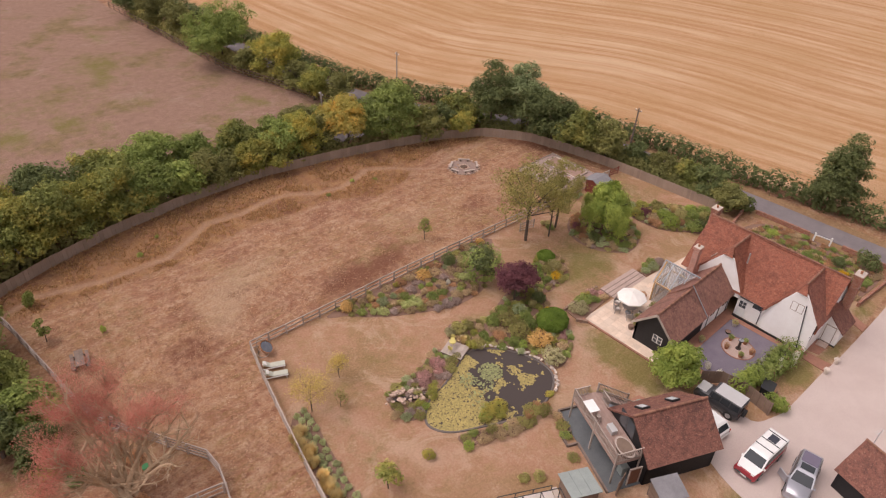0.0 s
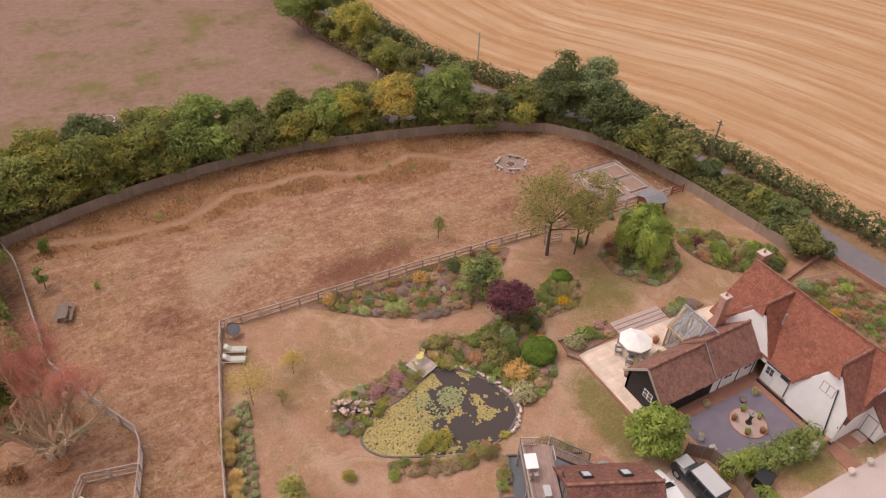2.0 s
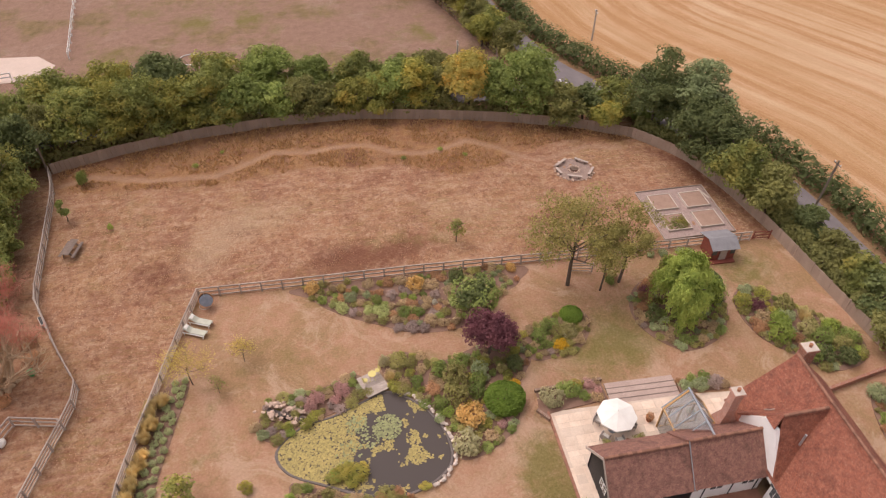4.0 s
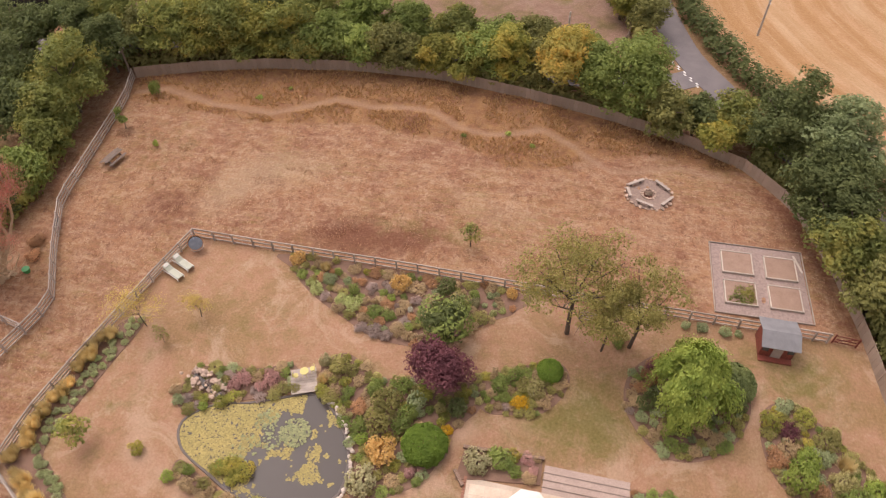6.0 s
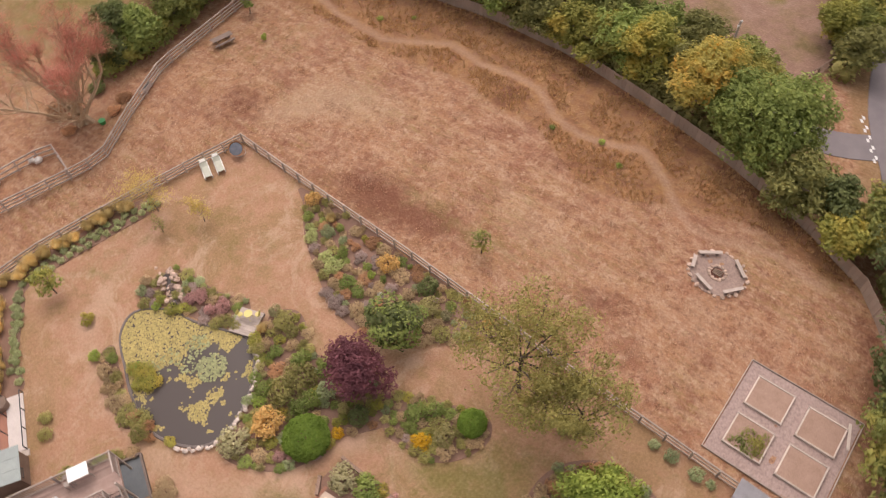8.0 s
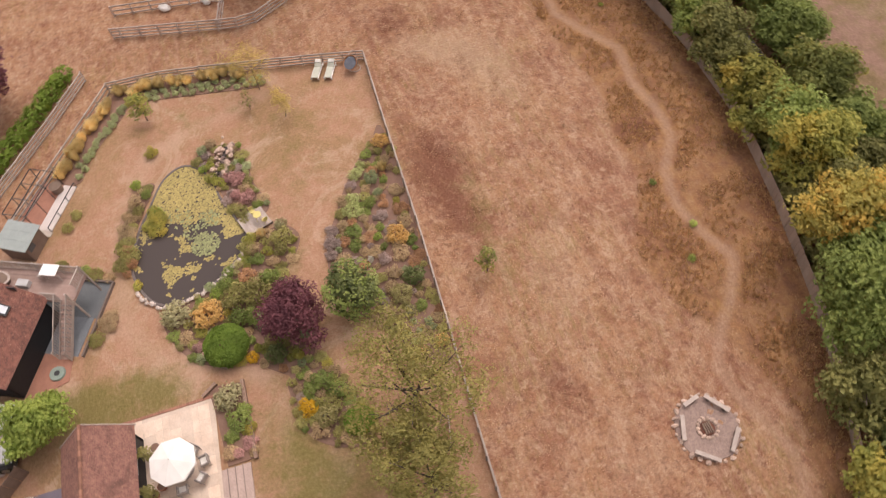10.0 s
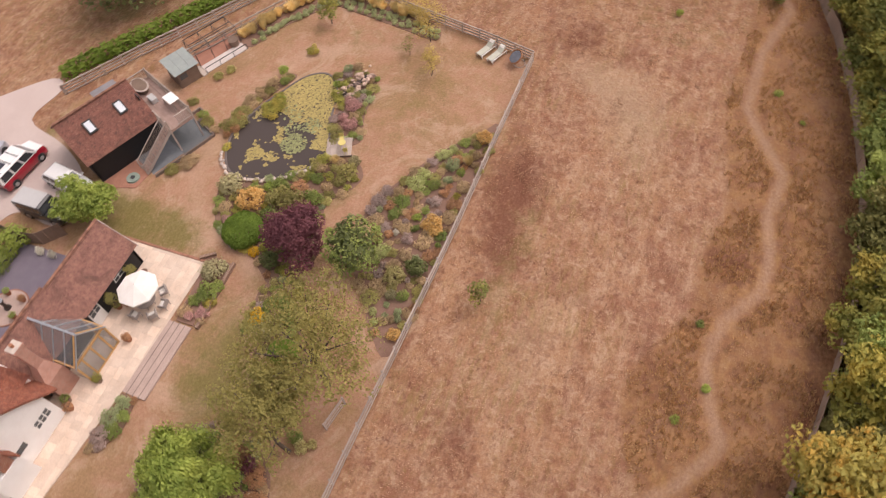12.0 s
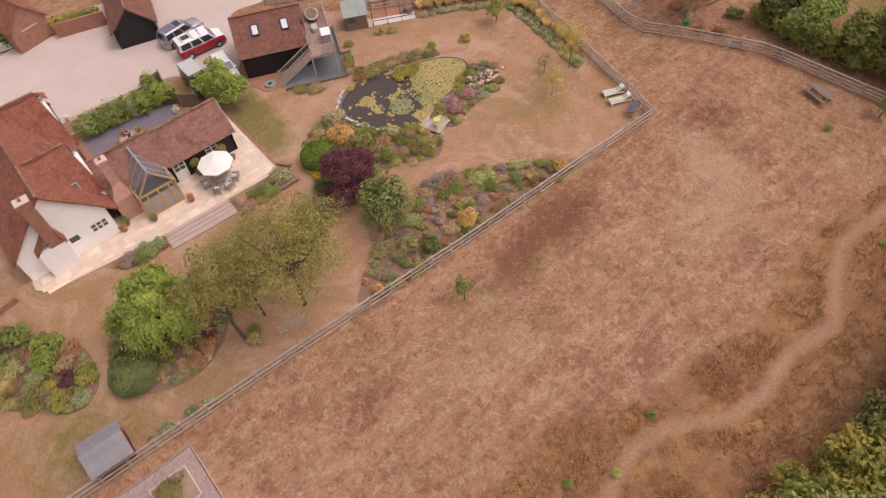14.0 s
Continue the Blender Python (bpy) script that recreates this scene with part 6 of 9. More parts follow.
for nm, pts in (("terrace_wall", [(46.2, 27.2), (46.9, 26.2)]), ("retaining_wall", [(46.5, 28.95), (52.1, 29.05)])):
    bmw = bmesh.new()
    for (ax, ay), (cx, cy) in zip(pts[:-1], pts[1:]):
        box(bmw, -0.5, -0.5, -0.5, 0.5, 0.5, 0.5, m=bar_matrix((ax, ay, 0.15), (cx, cy, 0.15), 0.22, 0.34))
    roof_uv(bmw)
    solo(nm, bmw, WALL_STONE, "low brick retaining wall beside the terrace steps", "wall", kind="structure")
for outline in ([(46.3, 26.6), (46.6, 28.8), (52.0, 28.9), (52.0, 27.2), (48.4, 26.9)], [(57.9, 26.65), (58.0, 27.8), (60.0, 28.1), (61.9, 27.4), (62.2, 26.45)]):
    solo("planting_bed", flat(outline, -0.1, 0.09), SOIL, "raised soil bed beside the terrace", "flower bed", kind="structure")

# ---- courtyard ----
solo("courtyard", flat([(49.9, 10.9), (58.6, 10.9), (58.6, 17.0), (49.9, 17.2)], -0.1, 0.04), SLATE, "courtyard of purple-grey slate chippings", "courtyard", kind="structure")
paving = thing("brick_path", "red brick path along the house walls and to the drive", "path", kind="structure")
part("course", boxed(49.0, 17.02, -0.1, 59.7, 18.15, 0.06), PAVER, paving)
part("course", boxed(58.6, 10.4, -0.1, 59.3, 17.02, 0.058), PAVER, paving)
part("course", flat([(58.7, 10.1), (59.8, 10.1), (60.0, 7.4), (58.5, 7.5)], -0.1, 0.055), PAVER, paving)
wm = bmesh.new()
box(wm, -0.5, -0.5, -0.5, 0.5, 0.5, 0.5, m=bar_matrix((53.7, 10.6, 0.28), (60.0, 10.15, 0.28), 0.36, 0.6))
roof_uv(wm)
part("low_wall", wm, BRICK_PALE, paving, "low red brick wall")
part("course", flat([(67.2, 7.3), (68.4, 7.25), (69.3, 9.2), (68.1, 9.3)], -0.1, 0.055), PAVER, paving)
part("course", flat([(60.2, 9.95), (62.5, 9.85), (62.5, 8.65), (60.4, 8.8)], -0.1, 0.05), PAVER, paving)
disc = thing("round_bed", "round gravel bed with pots in the courtyard", "bed", at=(55.1, 14.4, 0), kind="structure")
bm = bmesh.new()
tube(bm, (0, 0, -0.05), (0, 0, 0.07), 1.5, 1.5, 32)
part("gravel", bm, PEBBLE, disc)
bm = bmesh.new()
for k in range(40):
    a = 2 * math.pi * k / 40
    box(bm, -0.11, -0.05, 0, 0.11, 0.05, 0.1, 0.01, m=pose(1.52 * math.cos(a), 1.52 * math.sin(a), 0.0, 0, 0, math.degrees(a) + 90))
part("kerb", bm, PAVER, disc)
BRONZE = plain("dark_bronze", (0.06, 0.045, 0.04), (0.09, 0.07, 0.06), 5, 30, 0.5, 0.5)
dial = thing("sundial", "dark metal sundial column in the courtyard bed", "sundial", at=(55.1, 14.4, 0.07))
bm = bmesh.new()
tube(bm, (0, 0, 0), (0, 0, 0.1), 0.28, 0.25, 12)
tube(bm, (0, 0, 0.1), (0, 0, 0.95), 0.16, 0.11, 12)
tube(bm, (0, 0, 0.95), (0, 0, 1.05), 0.24, 0.26, 12)
part("column", bm, BRONZE, dial)
part("dial_plate", tubed((0, 0, 1.05), (0, 0, 1.08), 0.24, 0.24, 16), LEAD, dial)
part("gnomon", slab([(-0.15, 0, 1.08), (0.15, 0, 1.08), (0.12, 0, 1.3)], 0.015), BRONZE, dial)


# ---- plants ----
L_WHITE = leaf("white_blossom", (0.55, 0.52, 0.44), (0.70, 0.68, 0.60))
L_PINK = leaf("pink_heads", (0.42, 0.22, 0.20), (0.60, 0.36, 0.32))
L_MAUVE = leaf("mauve_heads", (0.115, 0.088, 0.075), (0.17, 0.125, 0.11))
L_CREAM = leaf("cream_heads", (0.34, 0.30, 0.12), (0.48, 0.42, 0.20))
L_PALEG = leaf("pale_green_heads", (0.30, 0.33, 0.12), (0.45, 0.46, 0.20))
L_GOLD = leaf("golden_grass", (0.60, 0.47, 0.22), (0.80, 0.66, 0.36), None, 0.4)
L_FLAME = leaf("amber_shrub_leaves", (0.17, 0.105, 0.035), (0.25, 0.165, 0.065))
L_SEDUM = leaf("sedum_heads", (0.34, 0.38, 0.18), (0.48, 0.50, 0.28))
L_DAISY = leaf("yellow_daisies", (0.48, 0.28, 0.02), (0.62, 0.40, 0.04))
L_RUST = leaf("rusty_growth", (0.12, 0.065, 0.035), (0.19, 0.105, 0.055))
L_BROWN = leaf("spent_stalks", (0.125, 0.09, 0.05), (0.20, 0.145, 0.085))
L_SAGE = leaf("sage_leaves", (0.085, 0.10, 0.05), (0.15, 0.16, 0.085))
L_BOX = leaf("clipped_leaves", (0.04, 0.063, 0.009), (0.068, 0.10, 0.015))
PLANTS = {
    "q": (L_SEDUM, "sedum", "rounded pale green flat-headed sedum"),
    "w": (L_WHITE, "white_flower", "white flowering border perennial"), "p": (L_PINK, "sedum", "dusky pink flat-headed sedum"), "m": (L_MAUVE, "lavender", "faded mauve lavender mound"),
    "c": (L_CREAM, "spirea", "cream-yellow plumed flowering shrub"), "l": (L_PALEG, "hydrangea", "pale lime-green flowering hydrangea"), "g": (L_GREEN, "shrub", "fresh green leafy shrub"),
    "d": (L_DARK, "evergreen_shrub", "dense dark evergreen shrub"), "y": (L_YELLOW, "golden_shrub", "bushy golden-yellow leafy shrub"), "a": (L_GOLD, "ornamental_grass", "straw-gold tuft of ornamental grass"),
    "f": (L_FLAME, "amber_shrub", "loose amber-gold feathery shrub"),
    "s": (L_DAISY, "rudbeckia", "clump of bright yellow daisies"), "r": (L_RUST, "heather", "low rust-red heathery shrub"), "b": (L_BROWN, "spent_perennial", "brown spent perennial clump"),
    "e": (L_SAGE, "sage_bush", "soft grey-green rounded bush"), "o": (L_OLIVE, "olive_shrub", "loose olive-green bushy shrub"), "x": (L_BOX, "clipped_dome", "bright green tightly clipped dome"),
    "j": (L_DARK, "clipped_dome", "dark green tightly clipped dome"),
    "u": (L_PURPLE, "smoke_bush", "dark purple-leaved border shrub"), "k": (L_LIME, "lime_shrub", "bright lime-green leafy shrub"), "t": (L_GREY, "silver_shrub", "silvery variegated bushy shrub"),
}
plant_meshes = {}


def plant(kind, x, y, r, h, seed, group="border plants"):
    """A border plant; like plants share their meshes and differ by turn and size."""
    mat, name, label = PLANTS[kind]
    v = seed % 3
    small = r < 0.5
    key = (kind, v, small)
    if key not in plant_meshes:
        rnd = random.Random(ord(kind) * 7 + v)
        if kind == "a":
            blades = []
            for _ in range(300 if small else 760):
                a, q = rnd.uniform(0, 6.283), rnd.random() ** 0.5
                b0 = np.array((0.35 * q * math.cos(a), 0.35 * q * math.sin(a), 0))
                tip = np.array((math.cos(a) * q * rnd.uniform(0.6, 1.15), math.sin(a) * q * rnd.uniform(0.6, 1.15), rnd.uniform(0.55, 1.05)))
                w = np.array((-math.sin(a), math.cos(a), 0)) * rnd.uniform(0.012, 0.03)
                blades.append(np.stack((b0 - w, b0 + w, tip + w, tip - w * 0.4))[None])
            me = blades_to_mesh("blades", blades, mat)
        elif kind in "xj":
            blades = []
            leaves(blades, (0, 0, 0.38), (0.92, 0.92, 0.55), 800, 0.15, np.random.RandomState(v + 40), 0, 0.97, 0.2)
            leaves(blades, (0, 0, 0.4), (1.0, 1.0, 0.6), 3600, 0.072, np.random.RandomState(v + 3), 0, 0.94, 0.22)
            me = blades_to_mesh("foliage", blades, mat)
        else:
            lb = [((0, 0, 0.45), (0.72, 0.72, 0.52))]
            for k in range(5):
                a = k * 1.257 + rnd.uniform(-0.4, 0.4)
                q = rnd.uniform(0.4, 0.62)
                lb.append(((q * math.cos(a), q * math.sin(a), rnd.uniform(0.3, 0.62)), (rnd.uniform(0.3, 0.46),) * 2 + (rnd.uniform(0.25, 0.4),)))
            me = leaf_mesh("foliage", lb, 400 if small else 760, 0.12 if small else 0.09, mat, v + ord(kind), 0, 0.55)
        sb = bmesh.new()
        tube(sb, (0, 0, -0.06), (0.05, 0.02, 0.55), 0.05, 0.015, 5)
        plant_meshes[key] = (me, mesh_of("stem", sb, BARK))
    t = new(name)
    t.empty_display_size = 0.2
    rnd = random.Random(seed * 31 + 7)
    t.matrix_basis = pose(x, y, 0.03, 0, 0, rnd.uniform(0, 360))
    tagged(t, label, "plant", group)
    for nm, me in zip(("foliage", "stem"), plant_meshes[key]):
        ob = new(nm, me)
        ob.parent = t
        ob.matrix_basis = Matrix.Diagonal((r * rnd.uniform(0.92, 1.08), r * rnd.uniform(0.92, 1.08), h, 1))
    return t


BORDER = [
    # long border by the fence
    ("f", 29.8, 43.2, 0.85, 1.0), ("g", 30.6, 41.7, 0.6, 0.6), ("l", 31.5, 41.0, 0.5, 0.5), ("l", 32.3, 40.4, 0.75, 0.6), ("m", 33.2, 39.8, 0.6, 0.45), ("l", 34.7, 39.6, 0.75, 0.65), ("l", 35.7, 39.4, 0.85, 0.7),
    ("b", 31.6, 43.0, 0.55, 0.6), ("a", 32.4, 42.6, 0.5, 0.7), ("g", 33.6, 42.4, 0.45, 0.7), ("e", 33.1, 41.5, 0.7, 0.8), ("e", 34.6, 41.6, 0.5, 0.5), ("g", 35.4, 40.8, 0.6, 0.7), ("b", 34.8, 43.0, 0.7, 0.5), ("r", 36.6, 42.9, 0.8, 0.5), ("y", 35.9, 42.8, 0.35, 0.6),
    ("b", 34.5, 38.9, 0.7, 0.5), ("o", 35.6, 38.4, 0.6, 0.5), ("m", 36.8, 41.4, 0.6, 0.4), ("f", 39.0, 42.1, 0.95, 1.1), ("g", 37.8, 41.0, 0.45, 0.5), ("k", 38.6, 40.6, 0.45, 0.5), ("g", 37.6, 39.0, 0.8, 0.7), ("g", 38.8, 38.8, 0.7, 0.6), ("r", 38.4, 40.0, 0.7, 0.3),
    ("b", 36.8, 38.3, 0.6, 0.5), ("m", 38.0, 37.2, 0.85, 0.55), ("m", 39.0, 36.9, 0.6, 0.5), ("b", 39.8, 37.6, 0.75, 0.6), ("b", 40.8, 37.2, 0.6, 0.5), ("w", 40.4, 39.6, 0.28, 0.7), ("m", 40.6, 40.6, 0.6, 0.6), ("b", 40.6, 41.9, 0.8, 0.5), ("r", 41.6, 42.6, 0.6, 0.4),
    ("d", 42.9, 42.2, 0.95, 1.3), ("b", 42.0, 41.0, 0.7, 0.5), ("c", 44.0, 41.0, 0.95, 1.2), ("l", 42.3, 39.2, 0.8, 0.75), ("l", 42.9, 38.8, 0.7, 0.65), ("g", 45.2, 42.1, 0.6, 0.6), ("t", 45.4, 41.2, 0.55, 0.7), ("e", 46.5, 42.2, 0.4, 0.4), ("e", 46.2, 41.2, 0.3, 0.3), ("e", 47.0, 41.4, 0.3, 0.3), ("e", 47.0, 42.4, 0.35, 0.4),
    ("o", 46.0, 39.9, 0.9, 0.5), ("l", 47.0, 40.5, 0.4, 0.4), ("l", 47.7, 40.9, 0.35, 0.35), ("f", 48.2, 42.7, 0.6, 0.7), ("b", 37.9, 42.9, 0.8, 0.45), ("b", 39.6, 39.4, 0.5, 0.4), ("b", 43.6, 42.9, 0.5, 0.4), ("r", 35.8, 41.8, 0.5, 0.4), ("b", 33.9, 40.8, 0.5, 0.4), ("o", 41.2, 38.4, 0.6, 0.5), ("b", 36.6, 40.0, 0.5, 0.35), ("g", 39.6, 40.8, 0.4, 0.5),
    # pond-side border
    ("t", 35.1, 33.8, 0.62, 1.0), ("o", 36.2, 33.6, 1.0, 0.9), ("b", 35.4, 32.6, 0.6, 0.5), ("y", 37.0, 32.4, 0.5, 0.6), ("g", 37.5, 31.6, 0.6, 0.6), ("b", 36.5, 31.4, 0.6, 0.7), ("r", 38.6, 30.6, 0.8, 0.6), ("o", 37.2, 33.4, 0.7, 0.7), ("g", 39.4, 32.2, 0.9, 1.1), ("o", 40.6, 31.2, 1.3, 1.6), ("o", 40.2, 29.6, 1.2, 1.4),
    ("g", 38.9, 29.0, 0.8, 0.9), ("e", 38.6, 27.8, 0.5, 0.5), ("f", 41.0, 27.4, 1.35, 1.3), ("k", 39.4, 28.2, 0.6, 0.6), ("t", 40.2, 25.2, 1.35, 1.2), ("x", 43.9, 28.4, 1.5, 1.55), ("g", 42.0, 29.6, 0.9, 1.2), ("g", 42.3, 30.6, 0.8, 1.2), ("y", 43.0, 32.2, 0.8, 1.0), ("e", 42.6, 31.6, 0.9, 1.3), ("c", 44.4, 31.4, 0.5, 1.0),
    ("g", 41.4, 32.8, 0.8, 0.9), ("p", 43.2, 26.4, 0.5, 0.5), ("p", 43.9, 26.9, 0.4, 0.4), ("b", 42.2, 25.6, 0.7, 0.5), ("s", 45.2, 29.9, 0.55, 0.5), ("d", 45.6, 31.6, 0.95, 1.2), ("y", 46.0, 33.0, 0.55, 0.7), ("c", 47.0, 32.6, 0.4, 0.4), ("r", 46.6, 31.8, 0.4, 0.3), ("b", 41.0, 33.4, 0.5, 0.4), ("y", 44.6, 30.4, 0.4, 0.6), ("m", 45.0, 28.0, 0.5, 0.3), ("b", 38.0, 32.6, 0.6, 0.5),
    # island border
    ("g", 48.4, 34.2, 0.95, 0.9), ("g", 49.4, 35.2, 0.8, 0.8), ("x", 51.9, 35.9, 0.95, 0.95), ("o", 50.2, 34.4, 0.8, 0.8), ("s", 50.0, 32.9, 0.75, 0.8), ("c", 51.0, 34.0, 0.85, 1.2), ("b", 51.6, 33.4, 0.8, 0.6), ("g", 48.8, 33.2, 0.6, 0.6), ("b", 47.8, 33.4, 0.5, 0.5), ("w", 50.7, 33.8, 0.25, 0.6), ("m", 49.0, 32.5, 0.4, 0.3), ("b", 52.6, 34.8, 0.5, 0.4),
    # under the willow
    ("r", 58.5, 35.8, 0.7, 0.5), ("b", 58.3, 34.6, 0.7, 0.5), ("e", 58.6, 33.4, 0.6, 0.5), ("b", 59.4, 32.0, 0.6, 0.6), ("g", 60.6, 31.6, 0.7, 0.6), ("d", 65.2, 35.6, 1.1, 1.2), ("g", 61.6, 39.0, 0.6, 0.5), ("e", 63.0, 39.0, 0.5, 0.4), ("r", 59.4, 37.8, 0.7, 0.4), ("b", 60.2, 38.6, 0.5, 0.4), ("g", 58.9, 36.9, 0.5, 0.5), ("b", 62.2, 31.4, 0.6, 0.5), ("m", 57.8, 33.8, 0.4, 0.3), ("w", 60.9, 38.3, 0.2, 0.5), ("r", 59.2, 36.6, 0.9, 1.0), ("u", 59.4, 37.4, 0.7, 0.9), ("r", 60.0, 38.2, 0.8, 0.8), ("r", 61.2, 38.8, 0.8, 0.7), ("d", 59.0, 34.6, 0.9, 1.0), ("j", 65.0, 37.0, 1.75, 1.8),
    # east border
    ("g", 70.2, 28.2, 1.16, 1.38), ("d", 71.4, 27.9, 0.98, 1.12), ("k", 68.9, 30.6, 1.16, 1.38), ("k", 69.5, 31.9, 1.16, 1.38), ("c", 71.6, 30.8, 1.10, 1.12), ("e", 70.5, 32.3, 0.85, 0.88), ("r", 67.6, 31.8, 0.98, 0.75), ("u", 68.6, 34.0, 0.85, 1.00), ("y", 67.6, 34.6, 1.04, 1.12), ("y", 69.9, 35.3, 0.92, 0.75), ("e", 68.6, 36.0, 0.79, 0.62), ("o", 71.0, 33.6, 0.98, 0.88), ("a", 72.0, 32.0, 0.73, 0.88), ("b", 68.4, 32.6, 0.98, 0.75), ("g", 72.4, 29.6, 1.10, 1.25),
    ("o", 73.4, 28.6, 1.10, 1.12), ("k", 73.6, 30.6, 0.98, 1.00), ("r", 70.2, 30.0, 0.73, 0.62), ("o", 71.6, 34.4, 0.73, 0.62), ("g", 74.6, 29.2, 0.98, 1.12), ("d", 73.0, 27.2, 1.10, 1.38),
    # rockery
    ("p", 29.5, 31.2, 0.8, 0.8), ("p", 31.5, 31.7, 0.85, 0.85), ("p", 29.0, 30.5, 0.6, 0.6), ("p", 30.9, 30.9, 0.55, 0.6), ("l", 28.9, 32.0, 0.3, 0.4), ("l", 31.0, 32.5, 0.3, 0.4), ("g", 27.6, 31.8, 0.4, 0.4), ("b", 30.4, 31.6, 0.6, 0.4), ("y", 29.2, 29.8, 0.6, 0.5), ("m", 30.7, 30.6, 0.6, 0.4), ("g", 32.4, 32.4, 0.5, 0.4), ("o", 32.6, 31.0, 0.7, 0.5), ("y", 27.2, 29.2, 0.5, 0.5), ("e", 25.4, 28.8, 0.6, 0.5), ("b", 24.8, 29.6, 0.6, 0.4), ("g", 25.8, 31.8, 0.35, 0.4), ("o", 26.4, 28.2, 0.6, 0.4), ("o", 33.6, 31.2, 0.5, 0.5),
    # south side of the pond
    ("g", 28.4, 23.9, 0.5, 0.6), ("k", 27.2, 23.2, 0.55, 0.7), ("b", 28.6, 23.0, 0.6, 0.5), ("y", 30.4, 24.4, 0.75, 0.6), ("y", 31.6, 23.8, 0.6, 0.5), ("o", 29.8, 23.2, 0.6, 0.6), ("r", 33.4, 22.2, 0.6, 0.7), ("o", 34.6, 21.6, 0.75, 0.9), ("r", 35.4, 21.9, 0.4, 0.5), ("y", 36.6, 22.6, 0.5, 0.3),
    ("y", 31.2, 24.7, 0.9, 0.75), ("y", 32.2, 24.5, 0.8, 0.7), ("k", 30.4, 24.5, 0.6, 0.5), ("o", 33.8, 22.3, 0.9, 0.9), ("r", 34.6, 22.3, 0.6, 0.6), ("y", 35.6, 31.3, 0.7, 0.8), ("o", 36.2, 31.0, 0.8, 0.8), ("a", 35.4, 32.2, 0.5, 0.7), ("y", 28.6, 29.2, 0.7, 0.6), ("k", 27.4, 28.6, 0.45, 0.5),
    # terrace beds
    ("t", 47.6, 27.9, 1.2, 1.1), ("g", 49.3, 28.4, 1.0, 0.9), ("g", 48.6, 28.8, 0.6, 0.5), ("y", 50.0, 28.9, 0.6, 0.5), ("b", 51.2, 27.5, 0.6, 0.5), ("e", 58.5, 27.2, 0.65, 0.6), ("m", 60.9, 27.0, 0.8, 0.75), ("b", 61.8, 26.8, 0.5, 0.4), ("g", 50.2, 27.8, 0.6, 0.6), ("p", 50.9, 28.8, 0.6, 0.5), ("p", 51.4, 28.0, 0.4, 0.5), ("b", 51.6, 29.0, 0.4, 0.4), ("g", 59.3, 27.7, 0.55, 0.5), ("e", 59.7, 27.0, 0.8, 0.75), ("g", 60.4, 27.6, 0.75, 0.7), ("r", 58.2, 27.7, 0.35, 0.35), ("m", 61.4, 27.3, 0.55, 0.5),
    # by the gate and fences
    ("c", 57.3, 40.0, 0.6, 0.8), ("g", 56.8, 39.4, 0.6, 0.7), ("c", 56.9, 40.6, 0.4, 0.6), ("e", 62.0, 42.0, 0.5, 0.5), ("e", 63.2, 42.0, 0.6, 0.6), ("e", 65.0, 41.9, 0.6, 0.6), ("e", 66.0, 41.9, 0.4, 0.4),
    # studio side
    ("b", 39.0, 20.3, 1.0, 0.5), ("o", 40.2, 19.4, 0.8, 0.5), ("o", 34.6, 19.6, 0.7, 0.6), ("g", 34.0, 18.8, 0.6, 0.5), ("b", 35.2, 20.6, 0.5, 0.4), ("o", 32.8, 17.0, 0.6, 0.4), ("o", 29.4, 17.6, 0.6, 0.4), ("o", 28.4, 18.3, 0.6, 0.4),
    # front garden
    ("y", 73.0, 21.0, 0.9, 0.7), ("s", 72.6, 19.6, 0.7, 0.6), ("r", 74.4, 18.6, 1.1, 0.6), ("g", 75.6, 16.6, 0.9, 0.7), ("d", 76.8, 13.6, 1.0, 1.1), ("s", 75.4, 12.4, 0.8, 0.5), ("g", 74.0, 22.6, 0.9, 0.8), ("e", 73.2, 23.6, 1.0, 1.2), ("r", 76.8, 19.0, 1.0, 0.4), ("d", 79.0, 11.2, 1.6, 2.0), ("k", 77.0, 21.4, 0.9, 0.7), ("w", 74.0, 10.8, 0.7, 0.5), ("g", 75.2, 10.4, 0.9, 0.6),
    # loose shrubs on the lawn and in the meadow
    ("y", 24.2, 24.7, 0.6, 0.8), ("g", 41.0, 61.9, 0.35, 0.35), ("k", 45.4, 63.0, 0.4, 0.3), ("k", 18.2, 64.5, 0.45, 0.3), ("k", 10.7, 55.2, 0.35, 0.7), ("g", 6.8, 63.2, 0.75, 2.0), ("k", 48.0, 61.5, 0.35, 0.25), ("k", 21.0, 66.6, 0.3, 0.3),
]
for i, (k, x, y, r, h_) in enumerate(BORDER):
    plant(k, x, y, r, h_, i)
FILL = {"long": "bbobrobmgobebomb", "pond_side": "yogboogec", "island": "yogb", "willow": "eogb", "east": "oogckye", "rockery": "bmeo", "south_pond": "bob", "front": "bogr"}
rfill = random.Random(404)
for bed_name, kinds in FILL.items():
    outline = BEDS[bed_name]
    xs, ys = [p[0] for p in outline], [p[1] for p in outline]
    have = [(x, y, r) for _, x, y, r, _ in BORDER]
    for _ in range(700):
        x, y, r = rfill.uniform(min(xs), max(xs)), rfill.uniform(min(ys), max(ys)), rfill.uniform(0.3, 0.68)
        if not inside(np.array([x]), np.array([y]), outline)[0] or any(math.hypot(x - a, y - c) < (r + q) * 0.55 for a, c, q in have):
            continue
        if bed_name == "willow" and y > 35 and rfill.random() < 0.6:
            continue
        have.append((x, y, r))
        plant(rfill.choice(kinds), x, y, r, rfill.uniform(0.22, 0.5), len(have) + 5000, "low border planting")
